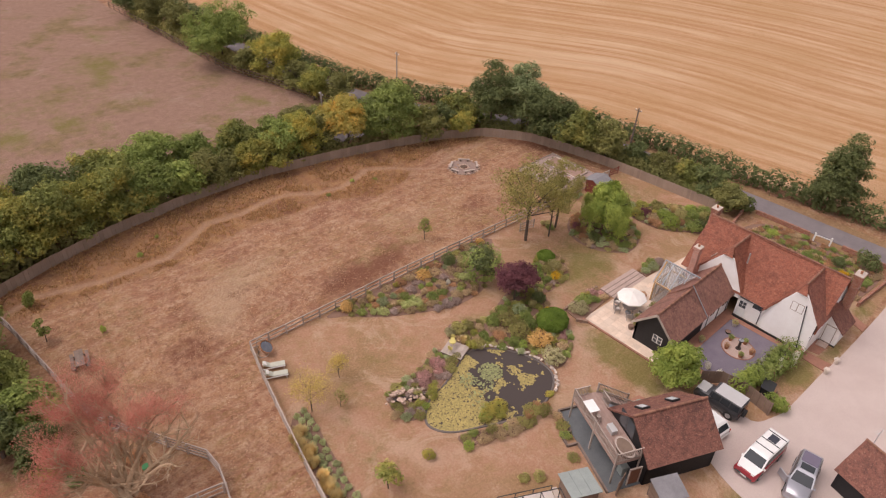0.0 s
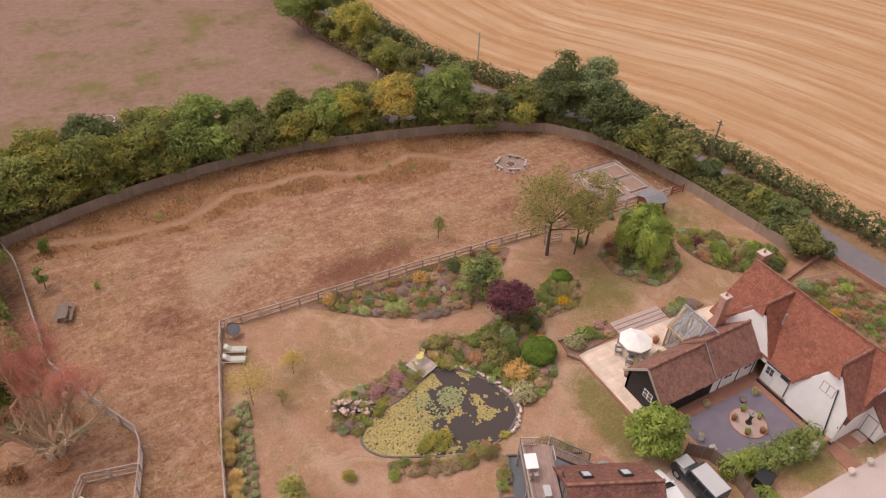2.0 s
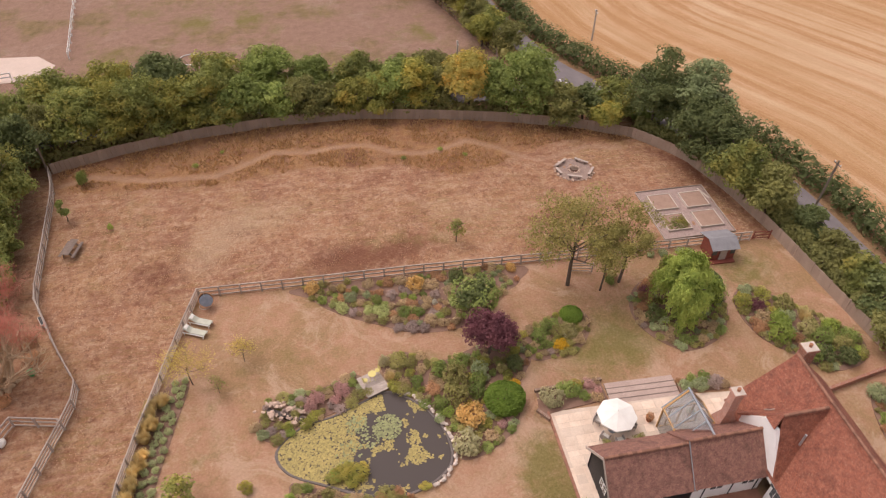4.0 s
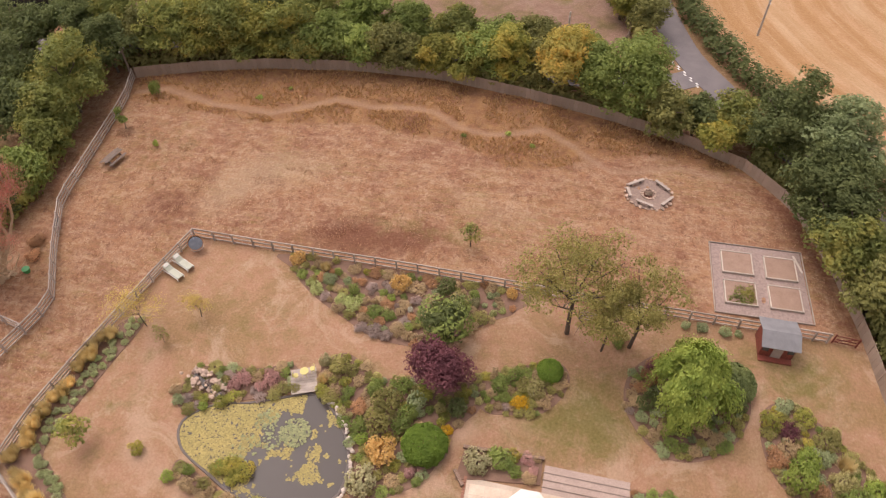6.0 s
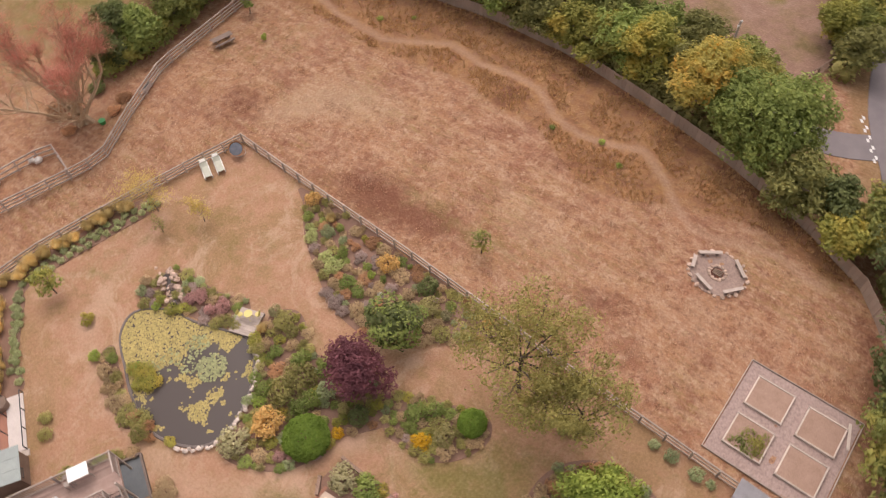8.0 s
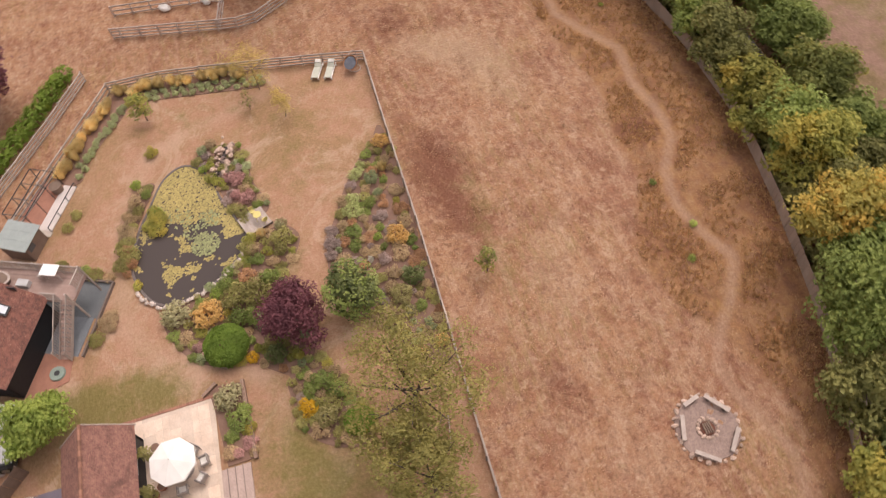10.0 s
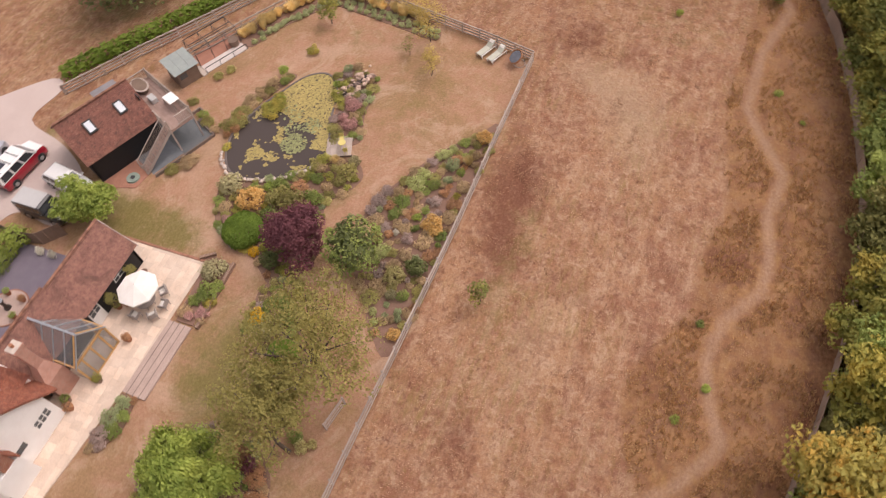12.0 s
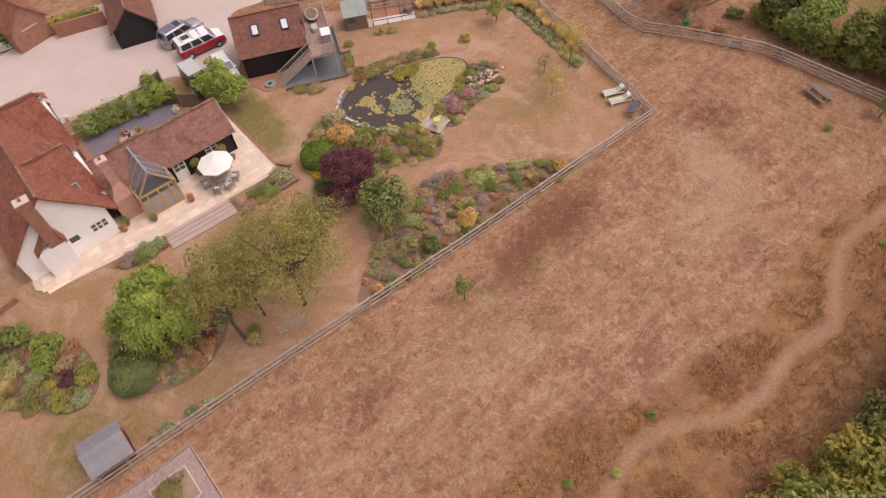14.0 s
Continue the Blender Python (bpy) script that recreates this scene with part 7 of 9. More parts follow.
# sedums and feather grass along the lawn fence
rq = random.Random(77)
n_ = 1000
for line, off in (([(19.3, 35.0), (18.5, 31.0), (17.8, 27.0), (17.4, 24.2)], 0.0), ([(18.6, 34.8), (17.8, 31.0), (17.2, 27.0), (16.9, 24.6)], 0.4), ([(17.2, 23.4), (19.4, 21.7), (21.6, 20.2), (24.4, 18.7)], 0.0), ([(18.0, 22.4), (20.6, 20.6), (23.6, 18.6)], 0.5)):
    for x, y, a in along(line, 0.78):
        n_ += 1
        plant("q", x + rq.gauss(0, 0.08), y + rq.gauss(0, 0.08), rq.uniform(0.34, 0.42), rq.uniform(0.38, 0.48), n_, "sedum edging row")
for line in ([(16.2, 23.2), (16.5, 27.0), (17.0, 31.0), (17.7, 34.2)], [(16.2, 22.0), (19.4, 20.0), (22.8, 17.9), (24.2, 17.0)]):
    for x, y, a in along(line, 0.62):
        n_ += 1
        plant("a", x + rq.gauss(0, 0.2), y + rq.gauss(0, 0.2), rq.uniform(0.4, 0.8), rq.uniform(0.5, 1.1), n_, "feather grass row")

# garden trees
L_WISP = leaf("wispy_yellow_leaves", (0.15, 0.12, 0.03), (0.23, 0.17, 0.05))
tree("purple_maple", 43.9, 33.4, 4.6, 2.3, L_PURPLE, "dark purple-leaved garden tree", 501, 9000, 0.1, 12, 0.12, base=0.08, shell=0.5, clump=0.34)
tree("holly_tree", 43.7, 37.7, 4.0, 2.0, L_DARK, "rounded dark green garden tree", 502, 1800, 0.15, 9, 0.1, base=0.06)
part("outer_crown", leaf_mesh("outer_crown", [((43.7, 37.7, 2.3), (2.0, 2.0, 1.7))], 1100, 0.13, L_GREEN, 88, 0, 0.85), L_GREEN, [o for o in scene.objects if o.name == "holly_tree"][0]).matrix_basis = [o for o in scene.objects if o.name == "holly_tree"][0].matrix_basis.inverted()
tree("ash_tree", 52.9, 39.8, 9.8, 4.7, L_ASH, "tall thin-leaved ash tree with a see-through crown", 503, 10500, 0.085, 30, 0.2, base=0.3, tuft=(0.16, 0.3), shell=0.2, branches=12, clump=0.62)
tree("ash_tree", 57.7, 39.3, 9.0, 3.0, L_ASH, "slender leaning ash tree with sparse leaves", 504, 5000, 0.085, 18, 0.15, base=0.42, tuft=(0.18, 0.3), shell=0.2, branches=9, clump=0.55)
tree("ash_tree", 55.6, 38.6, 7.6, 2.2, L_ASH, "slender young ash tree with sparse leaves", 505, 2800, 0.085, 12, 0.1, base=0.4, tuft=(0.18, 0.32), shell=0.2, branches=7, clump=0.5)



def weeping_tree(x, y, height, spread, mat, label, seed, strands=420, per=52):
    """Limbs that arch over and carry long hanging strands of narrow leaves."""
    rng = np.random.RandomState(seed)
    rnd = random.Random(seed)
    t = thing("willow_tree", label, "tree", at=(x, y, 0))
    bm = bmesh.new()
    limbs(bm, (0, 0, -0.1), height, spread * 0.8, 0.2, rnd, 2, 7)
    part("trunk", bm, BARK, t)
    out = []
    boughs = [(0.0, 0.08, 1.0)] + [(2 * math.pi * k / 6 + rng.uniform(-0.3, 0.3), rng.uniform(0.36, 0.5), rng.uniform(0.82, 0.95)) for k in range(6)]
    boughs += [(2 * math.pi * k / 10 + rng.uniform(-0.25, 0.25), rng.uniform(0.72, 0.98), rng.uniform(0.5, 0.76)) for k in range(10)]
    for _ in range(strands):
        ba, bq, bz = boughs[rng.randint(len(boughs))]
        off, ang = 0.24 * math.sqrt(rng.random_sample()), rng.uniform(0, 2 * math.pi)
        bx, by = bq * math.cos(ba) + off * math.cos(ang), bq * math.sin(ba) + off * math.sin(ang)
        a, q = math.atan2(by, bx), math.hypot(bx, by)
        reach = spread * q * 0.95
        top = height * (bz - 1.6 * off * off) * rng.uniform(0.97, 1.02)
        fall = min(top - 0.2, height * rng.uniform(0.1, 0.3) * (0.6 + 0.8 * q) * (0.5 + off / 0.24))
        u = rng.uniform(0, 1, per)
        side = 0.26 * (1 - 0.5 * u)
        d = np.array((math.cos(a), math.sin(a)))
        run = reach * (0.82 + 0.2 * np.sqrt(u))
        p = np.stack((d[0] * run + rng.normal(0, 1, per) * side, d[1] * run + rng.normal(0, 1, per) * side, top - fall * u ** 1.3 + rng.normal(0, 0.05, per)), 1)
        hang = np.stack((d[0] * 0.35 * (1 - u), d[1] * 0.35 * (1 - u), -0.3 - u), 1) + rng.normal(0, 0.25, (per, 3))
        hang /= np.linalg.norm(hang, axis=1)[:, None]
        face_out = np.stack((np.full(per, d[0]), np.full(per, d[1]), 0.9 - 0.5 * u), 1) + rng.normal(0, 0.3, (per, 3))
        w = np.cross(hang, face_out)
        w /= np.linalg.norm(w, axis=1)[:, None] + 1e-9
        s = (0.13 * rng.uniform(0.7, 1.3, per))[:, None]
        out.append(np.stack((p - hang * s, p - w * s * 0.42, p + hang * s, p + w * s * 0.42), 1))
    leaves(out, (0, 0, height * 0.48), (spread * 0.6, spread * 0.6, height * 0.36), 2200, 0.16, rng, 0, 0.8)
    part("crown", blades_to_mesh("crown", out, mat), mat, t)
    return t


weeping_tree(61.7, 35.1, 6.7, 3.05, L_LIME, "bright green weeping garden willow", 506)
tree("bay_tree", 46.2, 16.0, 4.6, 2.3, L_LIME, "bright lime-green dense tree beside the parking", 507, 9500, 0.12, 11, 0.13, base=0.06, clump=0.34)
tree("apple_sapling", 44.0, 47.4, 2.9, 0.95, L_OAK, "young sapling standing in the dry meadow", 508, 420, 0.1, 6, 0.05, base=0.3)
tree("young_birch", 19.9, 34.6, 4.8, 2.5, L_WISP, "young wispy yellow-leaved tree on the lawn", 509, 2300, 0.055, 12, 0.05, base=0.3, shell=0.15, branches=8)
tree("young_birch", 23.9, 36.2, 3.2, 1.3, L_WISP, "small thin-leaved sapling on the lawn", 510, 800, 0.06, 7, 0.035, base=0.25, shell=0.15, branches=7)
tree("young_birch", 22.0, 33.4, 2.2, 0.8, L_OLIVE, "small wispy sapling on the lawn", 511, 260, 0.07, 5, 0.025, base=0.3, shell=0.3)
tree("pear_sapling", 20.0, 24.6, 3.0, 1.1, L_OAK, "small dark green fruit tree on the lawn", 512, 700, 0.12, 7, 0.06, base=0.15)
tree("conifer", 6.3, 57.2, 2.8, 0.7, L_GREEN, "narrow dark green young conifer", 513, 600, 0.1, 6, 0.05, base=0.02)
tree("purple_beech", 14.6, 11.4, 8.0, 4.2, L_PURPLE, "large purple-leaved beech beyond the hedge", 514, 5200, 0.25, 12, 0.3, base=0.15)
tree("field_maple", 22.2, 3.4, 7.8, 5.4, L_DARK, "dark green tree beyond the clipped hedge", 515, 9500, 0.18, 13, 0.25, base=0.1, clump=0.6)


def bare_tree():
    """The dying tree by the paddock fence: bare pale limbs below, a haze of red twigs above."""
    rnd = random.Random(61)
    t = thing("red_twig_tree", "half-bare multi-stemmed tree with a haze of red twigs", "tree", at=(5.6, 37.0, 0))
    rods, tips = [], []

    def grow(p, d, length, r, level):
        """One bent limb with forks along it; the thinnest end in red spray."""
        n = 3
        for i in range(n):
            d = (d + Vector((rnd.gauss(0, 0.14), rnd.gauss(0, 0.14), rnd.gauss(0.05, 0.08)))).normalized()
            e = p + d * length / n
            rods.append((p, e, r * (1 - 0.22 * i), r * (1 - 0.22 * (i + 1))))
            if level < 3:
                for _ in range(2 if level else 1):
                    side = (d + Vector((rnd.gauss(0, 0.55), rnd.gauss(0, 0.55), rnd.uniform(-0.1, 0.5)))).normalized()
                    grow(e, side, length * rnd.uniform(0.42, 0.62), r * 0.48, level + 1)
            p = e
        if level >= 2:
            tips.append(p)

    for k in range(10):
        a = 2 * math.pi * k / 10 + rnd.uniform(-0.25, 0.25)
        grow(Vector((rnd.gauss(0, 0.3), rnd.gauss(0, 0.3), -0.1)), Vector((math.cos(a) * rnd.uniform(0.35, 0.75), math.sin(a) * rnd.uniform(0.35, 0.75), 0.9)).normalized(), rnd.uniform(4.0, 5.4), 0.2, 0)
    verts, faces = [], []
    for p, e, r0, r1 in rods:
        d = (e - p).normalized()
        u = d.cross(Vector((0.3, 0.9, 0.2))).normalized()
        w = d.cross(u)
        k = 6 if r0 > 0.04 else 3
        b0 = len(verts)
        for q, rr in ((p, r0), (e + d * r1 * 0.4, r1)):
            verts += [tuple(q + (u * math.cos(2 * math.pi * j / k) + w * math.sin(2 * math.pi * j / k)) * rr) for j in range(k)]
        faces += [(b0 + j, b0 + (j + 1) % k, b0 + k + (j + 1) % k, b0 + k + j) for j in range(k)]
        faces.append(tuple(range(b0 + k, b0 + 2 * k)))
    limb_mesh = bpy.data.meshes.new("branching_trunk")
    limb_mesh.from_pydata(verts, [], faces)
    limb_mesh.materials.append(PALE_BARK)
    part("branching_trunk", limb_mesh, PALE_BARK, t, "bare pale ochre limbs")
    lb = [((p.x, p.y, p.z + 0.15), (0.5, 0.5, 0.4)) for p in tips if p.z > 5.0 and p.y > -1.2 or p.x < -3.2]
    part("twig_haze", leaf_mesh("twig_haze", lb, 40000, 0.034, L_RED, 62, 0, 0.1), L_RED, t, "haze of dusky red twigs")
    for o in t.children:
        o.matrix_basis = Matrix.Diagonal((1.3, 1.3, 1.15, 1))
    return t


PALE_BARK = plain("pale_ochre_bark", (0.52, 0.38, 0.25), (0.40, 0.28, 0.18), 3, 20, 0.95, relief=0.5)
bare_tree()
for i, (x, y, r, h_) in enumerate(((6.2, 41.2, 1.0, 0.7), (3.0, 40.4, 1.1, 0.9), (6.8, 39.6, 0.8, 0.5), (2.4, 36.2, 1.2, 1.0), (5.6, 35.4, 0.8, 0.5))):
    plant("r" if i != 1 else "d", x, y, r, h_, 2000 + i, "undergrowth by the red tree")

hedge("courtyard_hedge", [(52.4, 11.2), (54.0, 10.9), (56.6, 10.75), (58.2, 10.6)], 2.3, 2.2, L_GREEN, "leafy green hedge enclosing the courtyard", 601, 520, 0.1, 0.3)
hedge("lime_hedge", [(50.0, 11.8), (51.2, 11.4), (52.4, 11.2)], 1.7, 2.2, L_LIME, "bright lime-green hedge behind the parking fence", 603, 520, 0.085, 0.25)
hedge("drive_shrub", [(50.5, 9.0), (50.7, 7.8)], 1.3, 1.6, L_LIME, "bright green shrub at the drive edge", 602, 520, 0.085, 0.1, "shrub")
for i, (x, y) in enumerate(((53.4, 11.6), (54.6, 10.4), (55.6, 11.4), (57.6, 11.2), (56.8, 9.9), (52.6, 10.4), (50.3, 13.8), (50.3, 15.0))):
    plant("w" if i % 3 != 2 else "l", x, y, 0.36, 2.1 if y < 12 else 0.9, 2100 + i, "courtyard roses")


# ---- standing grass ----
def tufts(name, label, count, keep, height, width, material, seed, blades=6):
    """Loose tufts of dry standing grass over part of the meadow."""
    rng = np.random.RandomState(seed)
    xy = np.stack((rng.uniform(4, 76, count), rng.uniform(28, 71, count)), 1)
    xy = xy[keep(xy[:, 0], xy[:, 1], rng)]
    n = len(xy)
    out = []
    for _ in range(blades):
        a = rng.uniform(0, 2 * math.pi, n)
        lean = rng.uniform(0.1, 0.8, n)
        hh = height * rng.uniform(0.5, 1.2, n)
        b0 = np.stack((xy[:, 0] + 0.06 * np.cos(a), xy[:, 1] + 0.06 * np.sin(a), np.full(n, -0.04)), 1)
        tip = b0 + np.stack((np.cos(a) * lean * hh, np.sin(a) * lean * hh, hh), 1)
        w = np.stack((-np.sin(a), np.cos(a), np.zeros(n)), 1) * (width * rng.uniform(0.6, 1.3, n))[:, None]
        out.append(np.stack((b0 - w, b0 + w, tip + w * 0.5, tip - w * 0.5), 1))
    tagged(new(name, blades_to_mesh(name, out, material)), label, "grass", kind="stuff")


def cloud(x, y, s, z):
    return np.array([noise.noise((a * s, b * s, z)) for a, b in zip(x, y)])


def in_rough(x, y, rng):
    return inside(x, y, ROUGH) & (line_dist(x, y, TROD) > 0.7) & (cloud(x, y, 0.35, 3.0) + rng.uniform(-0.7, 0.7, len(x)) > 0.3)


MEADOW_POLY = [(3.6, 65.0), (5.9, 48.0), (11.6, 35.0), (10.4, 29.0), (15.9, 28.0), (17.6, 37.0), (19.4, 44.8), (72.0, 43.2), (74.8, 43.4), (71.8, 56.2), (62.0, 64.0), (45.0, 69.0), (28.0, 70.6), (10.0, 67.6)]


def in_meadow(x, y, rng):
    kitchen = (x > 61.5) & (x < 72.5) & (y < 50.5)
    pit_area = np.hypot(x - 59.3, y - 56.6) < 3.0
    return inside(x, y, MEADOW_POLY) & ~kitchen & ~pit_area & (line_dist(x, y, TROD) > 0.6) & (cloud(x, y, 0.5, 7.0) + 0.5 * cloud(x, y, 1.6, 2.0) + rng.uniform(-0.2, 0.2, len(x)) > 0.12)


L_STRAW = leaf("standing_straw", (0.42, 0.25, 0.115), (0.58, 0.38, 0.20), None, 0.4)
L_HAY = leaf("short_hay", (0.44, 0.26, 0.16), (0.58, 0.38, 0.25), None, 0.3)
tufts("rough_grass", "tall golden dry grass along the boundary", 110000, in_rough, 0.24, 0.035, L_STRAW, 91)
tufts("meadow_grass", "short sun-bleached tussocks in the mown meadow", 40000, in_meadow, 0.09, 0.035, L_HAY, 92, 4)

# ---- vehicles ----
TYRE = plain("tyre_rubber", (0.02, 0.02, 0.02), (0.03, 0.03, 0.03), 5, 40, 0.85)
ALLOY = paint("alloy", (0.45, 0.45, 0.46), 0.3, 0.8)
CAR_GLASS = glass("car_glass", (0.03, 0.035, 0.04), 0.04, 0.0)
CAR_TRIM = paint("black_trim", (0.025, 0.025, 0.027), 0.55)
LAMP_CLEAR = paint("headlight", (0.7, 0.7, 0.72), 0.1)
LAMP_RED = paint("tail_lens", (0.45, 0.02, 0.02), 0.15)


def loft(stations, material, parent, name, label=""):
    """A body lofted along x through rings (x, sill, belt, half-width at sill, half-width at belt)."""
    bm = bmesh.new()
    rings = []
    for x, z0, z1, w0, w1 in stations:
        zm = z0 + (z1 - z0) * 0.55
        pts = [(-w0 * 0.92, z0), (-w0, z0 + 0.08), (-w0, zm), (-w1, z1 - 0.05), (-w1 * 0.93, z1), (w1 * 0.93, z1), (w1, z1 - 0.05), (w0, zm), (w0, z0 + 0.08), (w0 * 0.92, z0)]
        rings.append([bm.verts.new((x, y, z)) for y, z in pts])
    n = len(rings[0])
    for a, c in zip(rings[:-1], rings[1:]):
        for k in range(n):
            bm.faces.new((a[k], a[(k + 1) % n], c[(k + 1) % n], c[k]))
    bm.faces.new(rings[0][::-1])
    bm.faces.new(rings[-1])
    bmesh.ops.recalc_face_normals(bm, faces=bm.faces)
    for f in bm.faces:
        f.smooth = len(f.verts) == 4
    return part(name, bm, material, parent, label)


def vehicle(name, label, category, at, turn, L, W, H, nose, belt, cabin, colour, upper=None, wheel=0.34, axles=None, boxy=False, ground_clear=0.22):
    """cabin: x of windscreen foot, roof front, roof rear, rear-window foot; x is forwards."""
    v = thing(name, label, category, group="parked vehicles", at=at, turn=turn)
    upper = upper or colour
    h, w = L / 2, W / 2
    gc = ground_clear
    taper = 0.97 if boxy else 0.86
    x0, x1, x2, x3 = cabin
    loft([(-h, gc + 0.15, belt - 0.06, w * taper, w * taper * 0.95), (-h + 0.12, gc + 0.02, belt, w * (taper + 0.06), w * 0.93), (-h + 0.7, gc, belt, w, w * 0.95), (x0 - 0.2, gc, belt, w, w * 0.95), (x0 + 0.15, gc, belt * 0.5 + nose * 0.5 + 0.06, w, w * 0.93),
          (h - 0.55, gc, nose, w * 0.98, w * 0.88), (h - 0.12, gc + 0.02, nose - 0.09, w * (taper + 0.02), w * 0.8), (h, gc + 0.14, nose - 0.22, w * (taper - 0.08), w * 0.7)], colour, v, "body")
    bm = bmesh.new()
    wb, wt = w * 0.94, w * (0.86 if boxy else 0.76)
    base = [(x0, -wb, belt - 0.02), (x0, wb, belt - 0.02), (x3, wb, belt - 0.02), (x3, -wb, belt - 0.02)]
    mid = [(x1 + 0.08, -wt - 0.02, H - 0.08), (x1 + 0.08, wt + 0.02, H - 0.08), (x2 - 0.06, wt + 0.02, H - 0.08), (x2 - 0.06, -wt - 0.02, H - 0.08)]
    top = [(x1 - 0.1, -wt * 0.9, H), (x1 - 0.1, wt * 0.9, H), (x2 + 0.1, wt * 0.9, H), (x2 + 0.1, -wt * 0.9, H)]
    rings = [[bm.verts.new(p) for p in r] for r in (base, mid, top)]
    for a, c in zip(rings[:-1], rings[1:]):
        for k in range(4):
            bm.faces.new((a[k], a[(k + 1) % 4], c[(k + 1) % 4], c[k]))
    bm.faces.new(rings[-1])
    bmesh.ops.recalc_face_normals(bm, faces=bm.faces)
    part("cabin", bm, upper, v)

    def pane(nm, corners, material=CAR_GLASS, lift=0.02):
        c = [Vector(p) for p in corners]
        n = (c[1] - c[0]).cross(c[2] - c[0]).normalized()
        if n.dot(c[0] - Vector((0.5 * (x0 + x3), 0, belt * 0.7))) < 0:
            c = c[::-1]
            n = -n
        return part(nm, slab([p + n * lift for p in c], 0.03), material, v)

    def at_ring(k, s, t):
        """A point on cabin side k: s along the side, t from belt to roof edge."""
        a, c = Vector(base[k]).lerp(Vector(base[(k + 1) % 4]), s), Vector(mid[k]).lerp(Vector(mid[(k + 1) % 4]), s)
        return a.lerp(c, t)

    pane("windscreen", [at_ring(0, 0.06, 0.08), at_ring(0, 0.94, 0.08), at_ring(0, 0.93, 0.95), at_ring(0, 0.07, 0.95)])
    pane("rear_window", [at_ring(2, 0.1, 0.12), at_ring(2, 0.9, 0.12), at_ring(2, 0.88, 0.9), at_ring(2, 0.12, 0.9)])
    for k in (1, 3):
        for a, c in ((0.06, 0.33), (0.37, 0.63), (0.67, 0.94)):
            pane("side_window", [at_ring(k, a, 0.12), at_ring(k, c, 0.12), at_ring(k, c, 0.9), at_ring(k, a, 0.9)])
    for ax in axles or (h - 0.85, -h + 0.85):
        for s in (-1, 1):
            wm = part("wheel", tubed((ax, s * (w - 0.2), wheel), (ax, s * (w + 0.015), wheel), wheel, wheel, 18), TYRE, v)
            part("rim", tubed((ax, s * (w + 0.012), wheel), (ax, s * (w + 0.03), wheel), wheel * 0.62, wheel * 0.55, 12), ALLOY, wm)
            part("wheel_arch", tubed((ax, s * (w - 0.04), wheel + 0.05), (ax, s * (w + 0.006), wheel + 0.05), wheel * 1.2, wheel * 1.2, 18), CAR_TRIM, v)
    for s in (-1, 1):
        part("headlight", boxed(h - 0.22, s * w * 0.62 - 0.14, nose - 0.26, h - 0.05, s * w * 0.62 + 0.14, nose - 0.1, bevel=0.03), LAMP_CLEAR, v)
        part("tail_light", boxed(-h - 0.01, s * w * 0.78 - 0.08, belt - 0.4, -h + 0.12, s * w * 0.78 + 0.08, belt - 0.02, bevel=0.02), LAMP_RED, v)
        part("mirror", boxed(x0 - 0.25, s * (w + 0.02) - 0.06, belt, x0 - 0.08, s * (w + 0.02) + 0.1, belt + 0.17, bevel=0.03), upper, v)
    part("bumper", boxed(h - 0.1, -w * 0.78, gc + 0.1, h + 0.03, w * 0.78, gc + 0.3, bevel=0.04), CAR_TRIM if boxy else colour, v)
    part("number_plate", boxed(h + 0.03, -0.26, gc + 0.14, h + 0.045, 0.26, gc + 0.25), WHITE_PAINT, v)
    part("rear_bumper", boxed(-h - 0.03, -w * 0.85, gc + 0.1, -h + 0.1, w * 0.85, gc + 0.32, bevel=0.04), CAR_TRIM if boxy else colour, v)
    return v


RED_CAR = paint("red_car_paint", (0.33, 0.012, 0.025), 0.25, 0.0, 0.6)
WHITE_CAR = paint("white_car_paint", (0.80, 0.79, 0.77), 0.25, 0.0, 0.5)
SILVER_CAR = paint("silver_car_paint", (0.42, 0.42, 0.46), 0.3, 0.6, 0.5)
BLACK_CAR = paint("black_car_paint", (0.03, 0.03, 0.033), 0.3, 0.0, 0.5)
GREY_ROOF = paint("silver_grey_paint", (0.50, 0.49, 0.48), 0.4, 0.1)
SOLAR = paint("solar_panel", (0.045, 0.045, 0.06), 0.2)

van = vehicle("camper_van", "white over red camper van parked on gravel", "van", (43.85, 6.8, 0.03), 176, 4.8, 1.86, 1.95, 1.05, 1.12, (1.55, 0.85, -2.25, -2.4), RED_CAR, WHITE_CAR, 0.33, (1.5, -1.5), True)
part("bonnet", slab([(2.3, -0.74, 1.0), (2.3, 0.74, 1.0), (1.5, 0.9, 1.2), (1.5, -0.9, 1.2)], 0.04), WHITE_CAR, van, "white bonnet")
part("solar_panel", boxed(-1.7, -0.35, 1.97, -0.9, 0.35, 2.0), SOLAR, van, "dark solar panel on the roof")
for x in (0.1, -0.75, -1.85):
    part("roof_bar", boxed(x - 0.02, -0.78, 1.98, x + 0.02, 0.78, 2.03), CAR_TRIM, van)
silver = vehicle("silver_suv", "silver grey estate car with an open front door", "car", (44.5, 3.65, 0.03), 189, 4.7, 1.86, 1.8, 1.05, 1.08, (1.15, 0.35, -1.95, -2.3), SILVER_CAR, SILVER_CAR, 0.37)
part("sunroof", boxed(-0.5, -0.5, 1.805, 0.2, 0.5, 1.815), CAR_GLASS, silver)
# thin mauve sheet: the sheen on the rear roof put into colour
part("roof_panel", boxed(-1.8, -0.62, 1.803, -0.6, 0.62, 1.812), paint("mauve_roof_sheen", (0.20, 0.17, 0.23), 0.25, 0.3), silver)
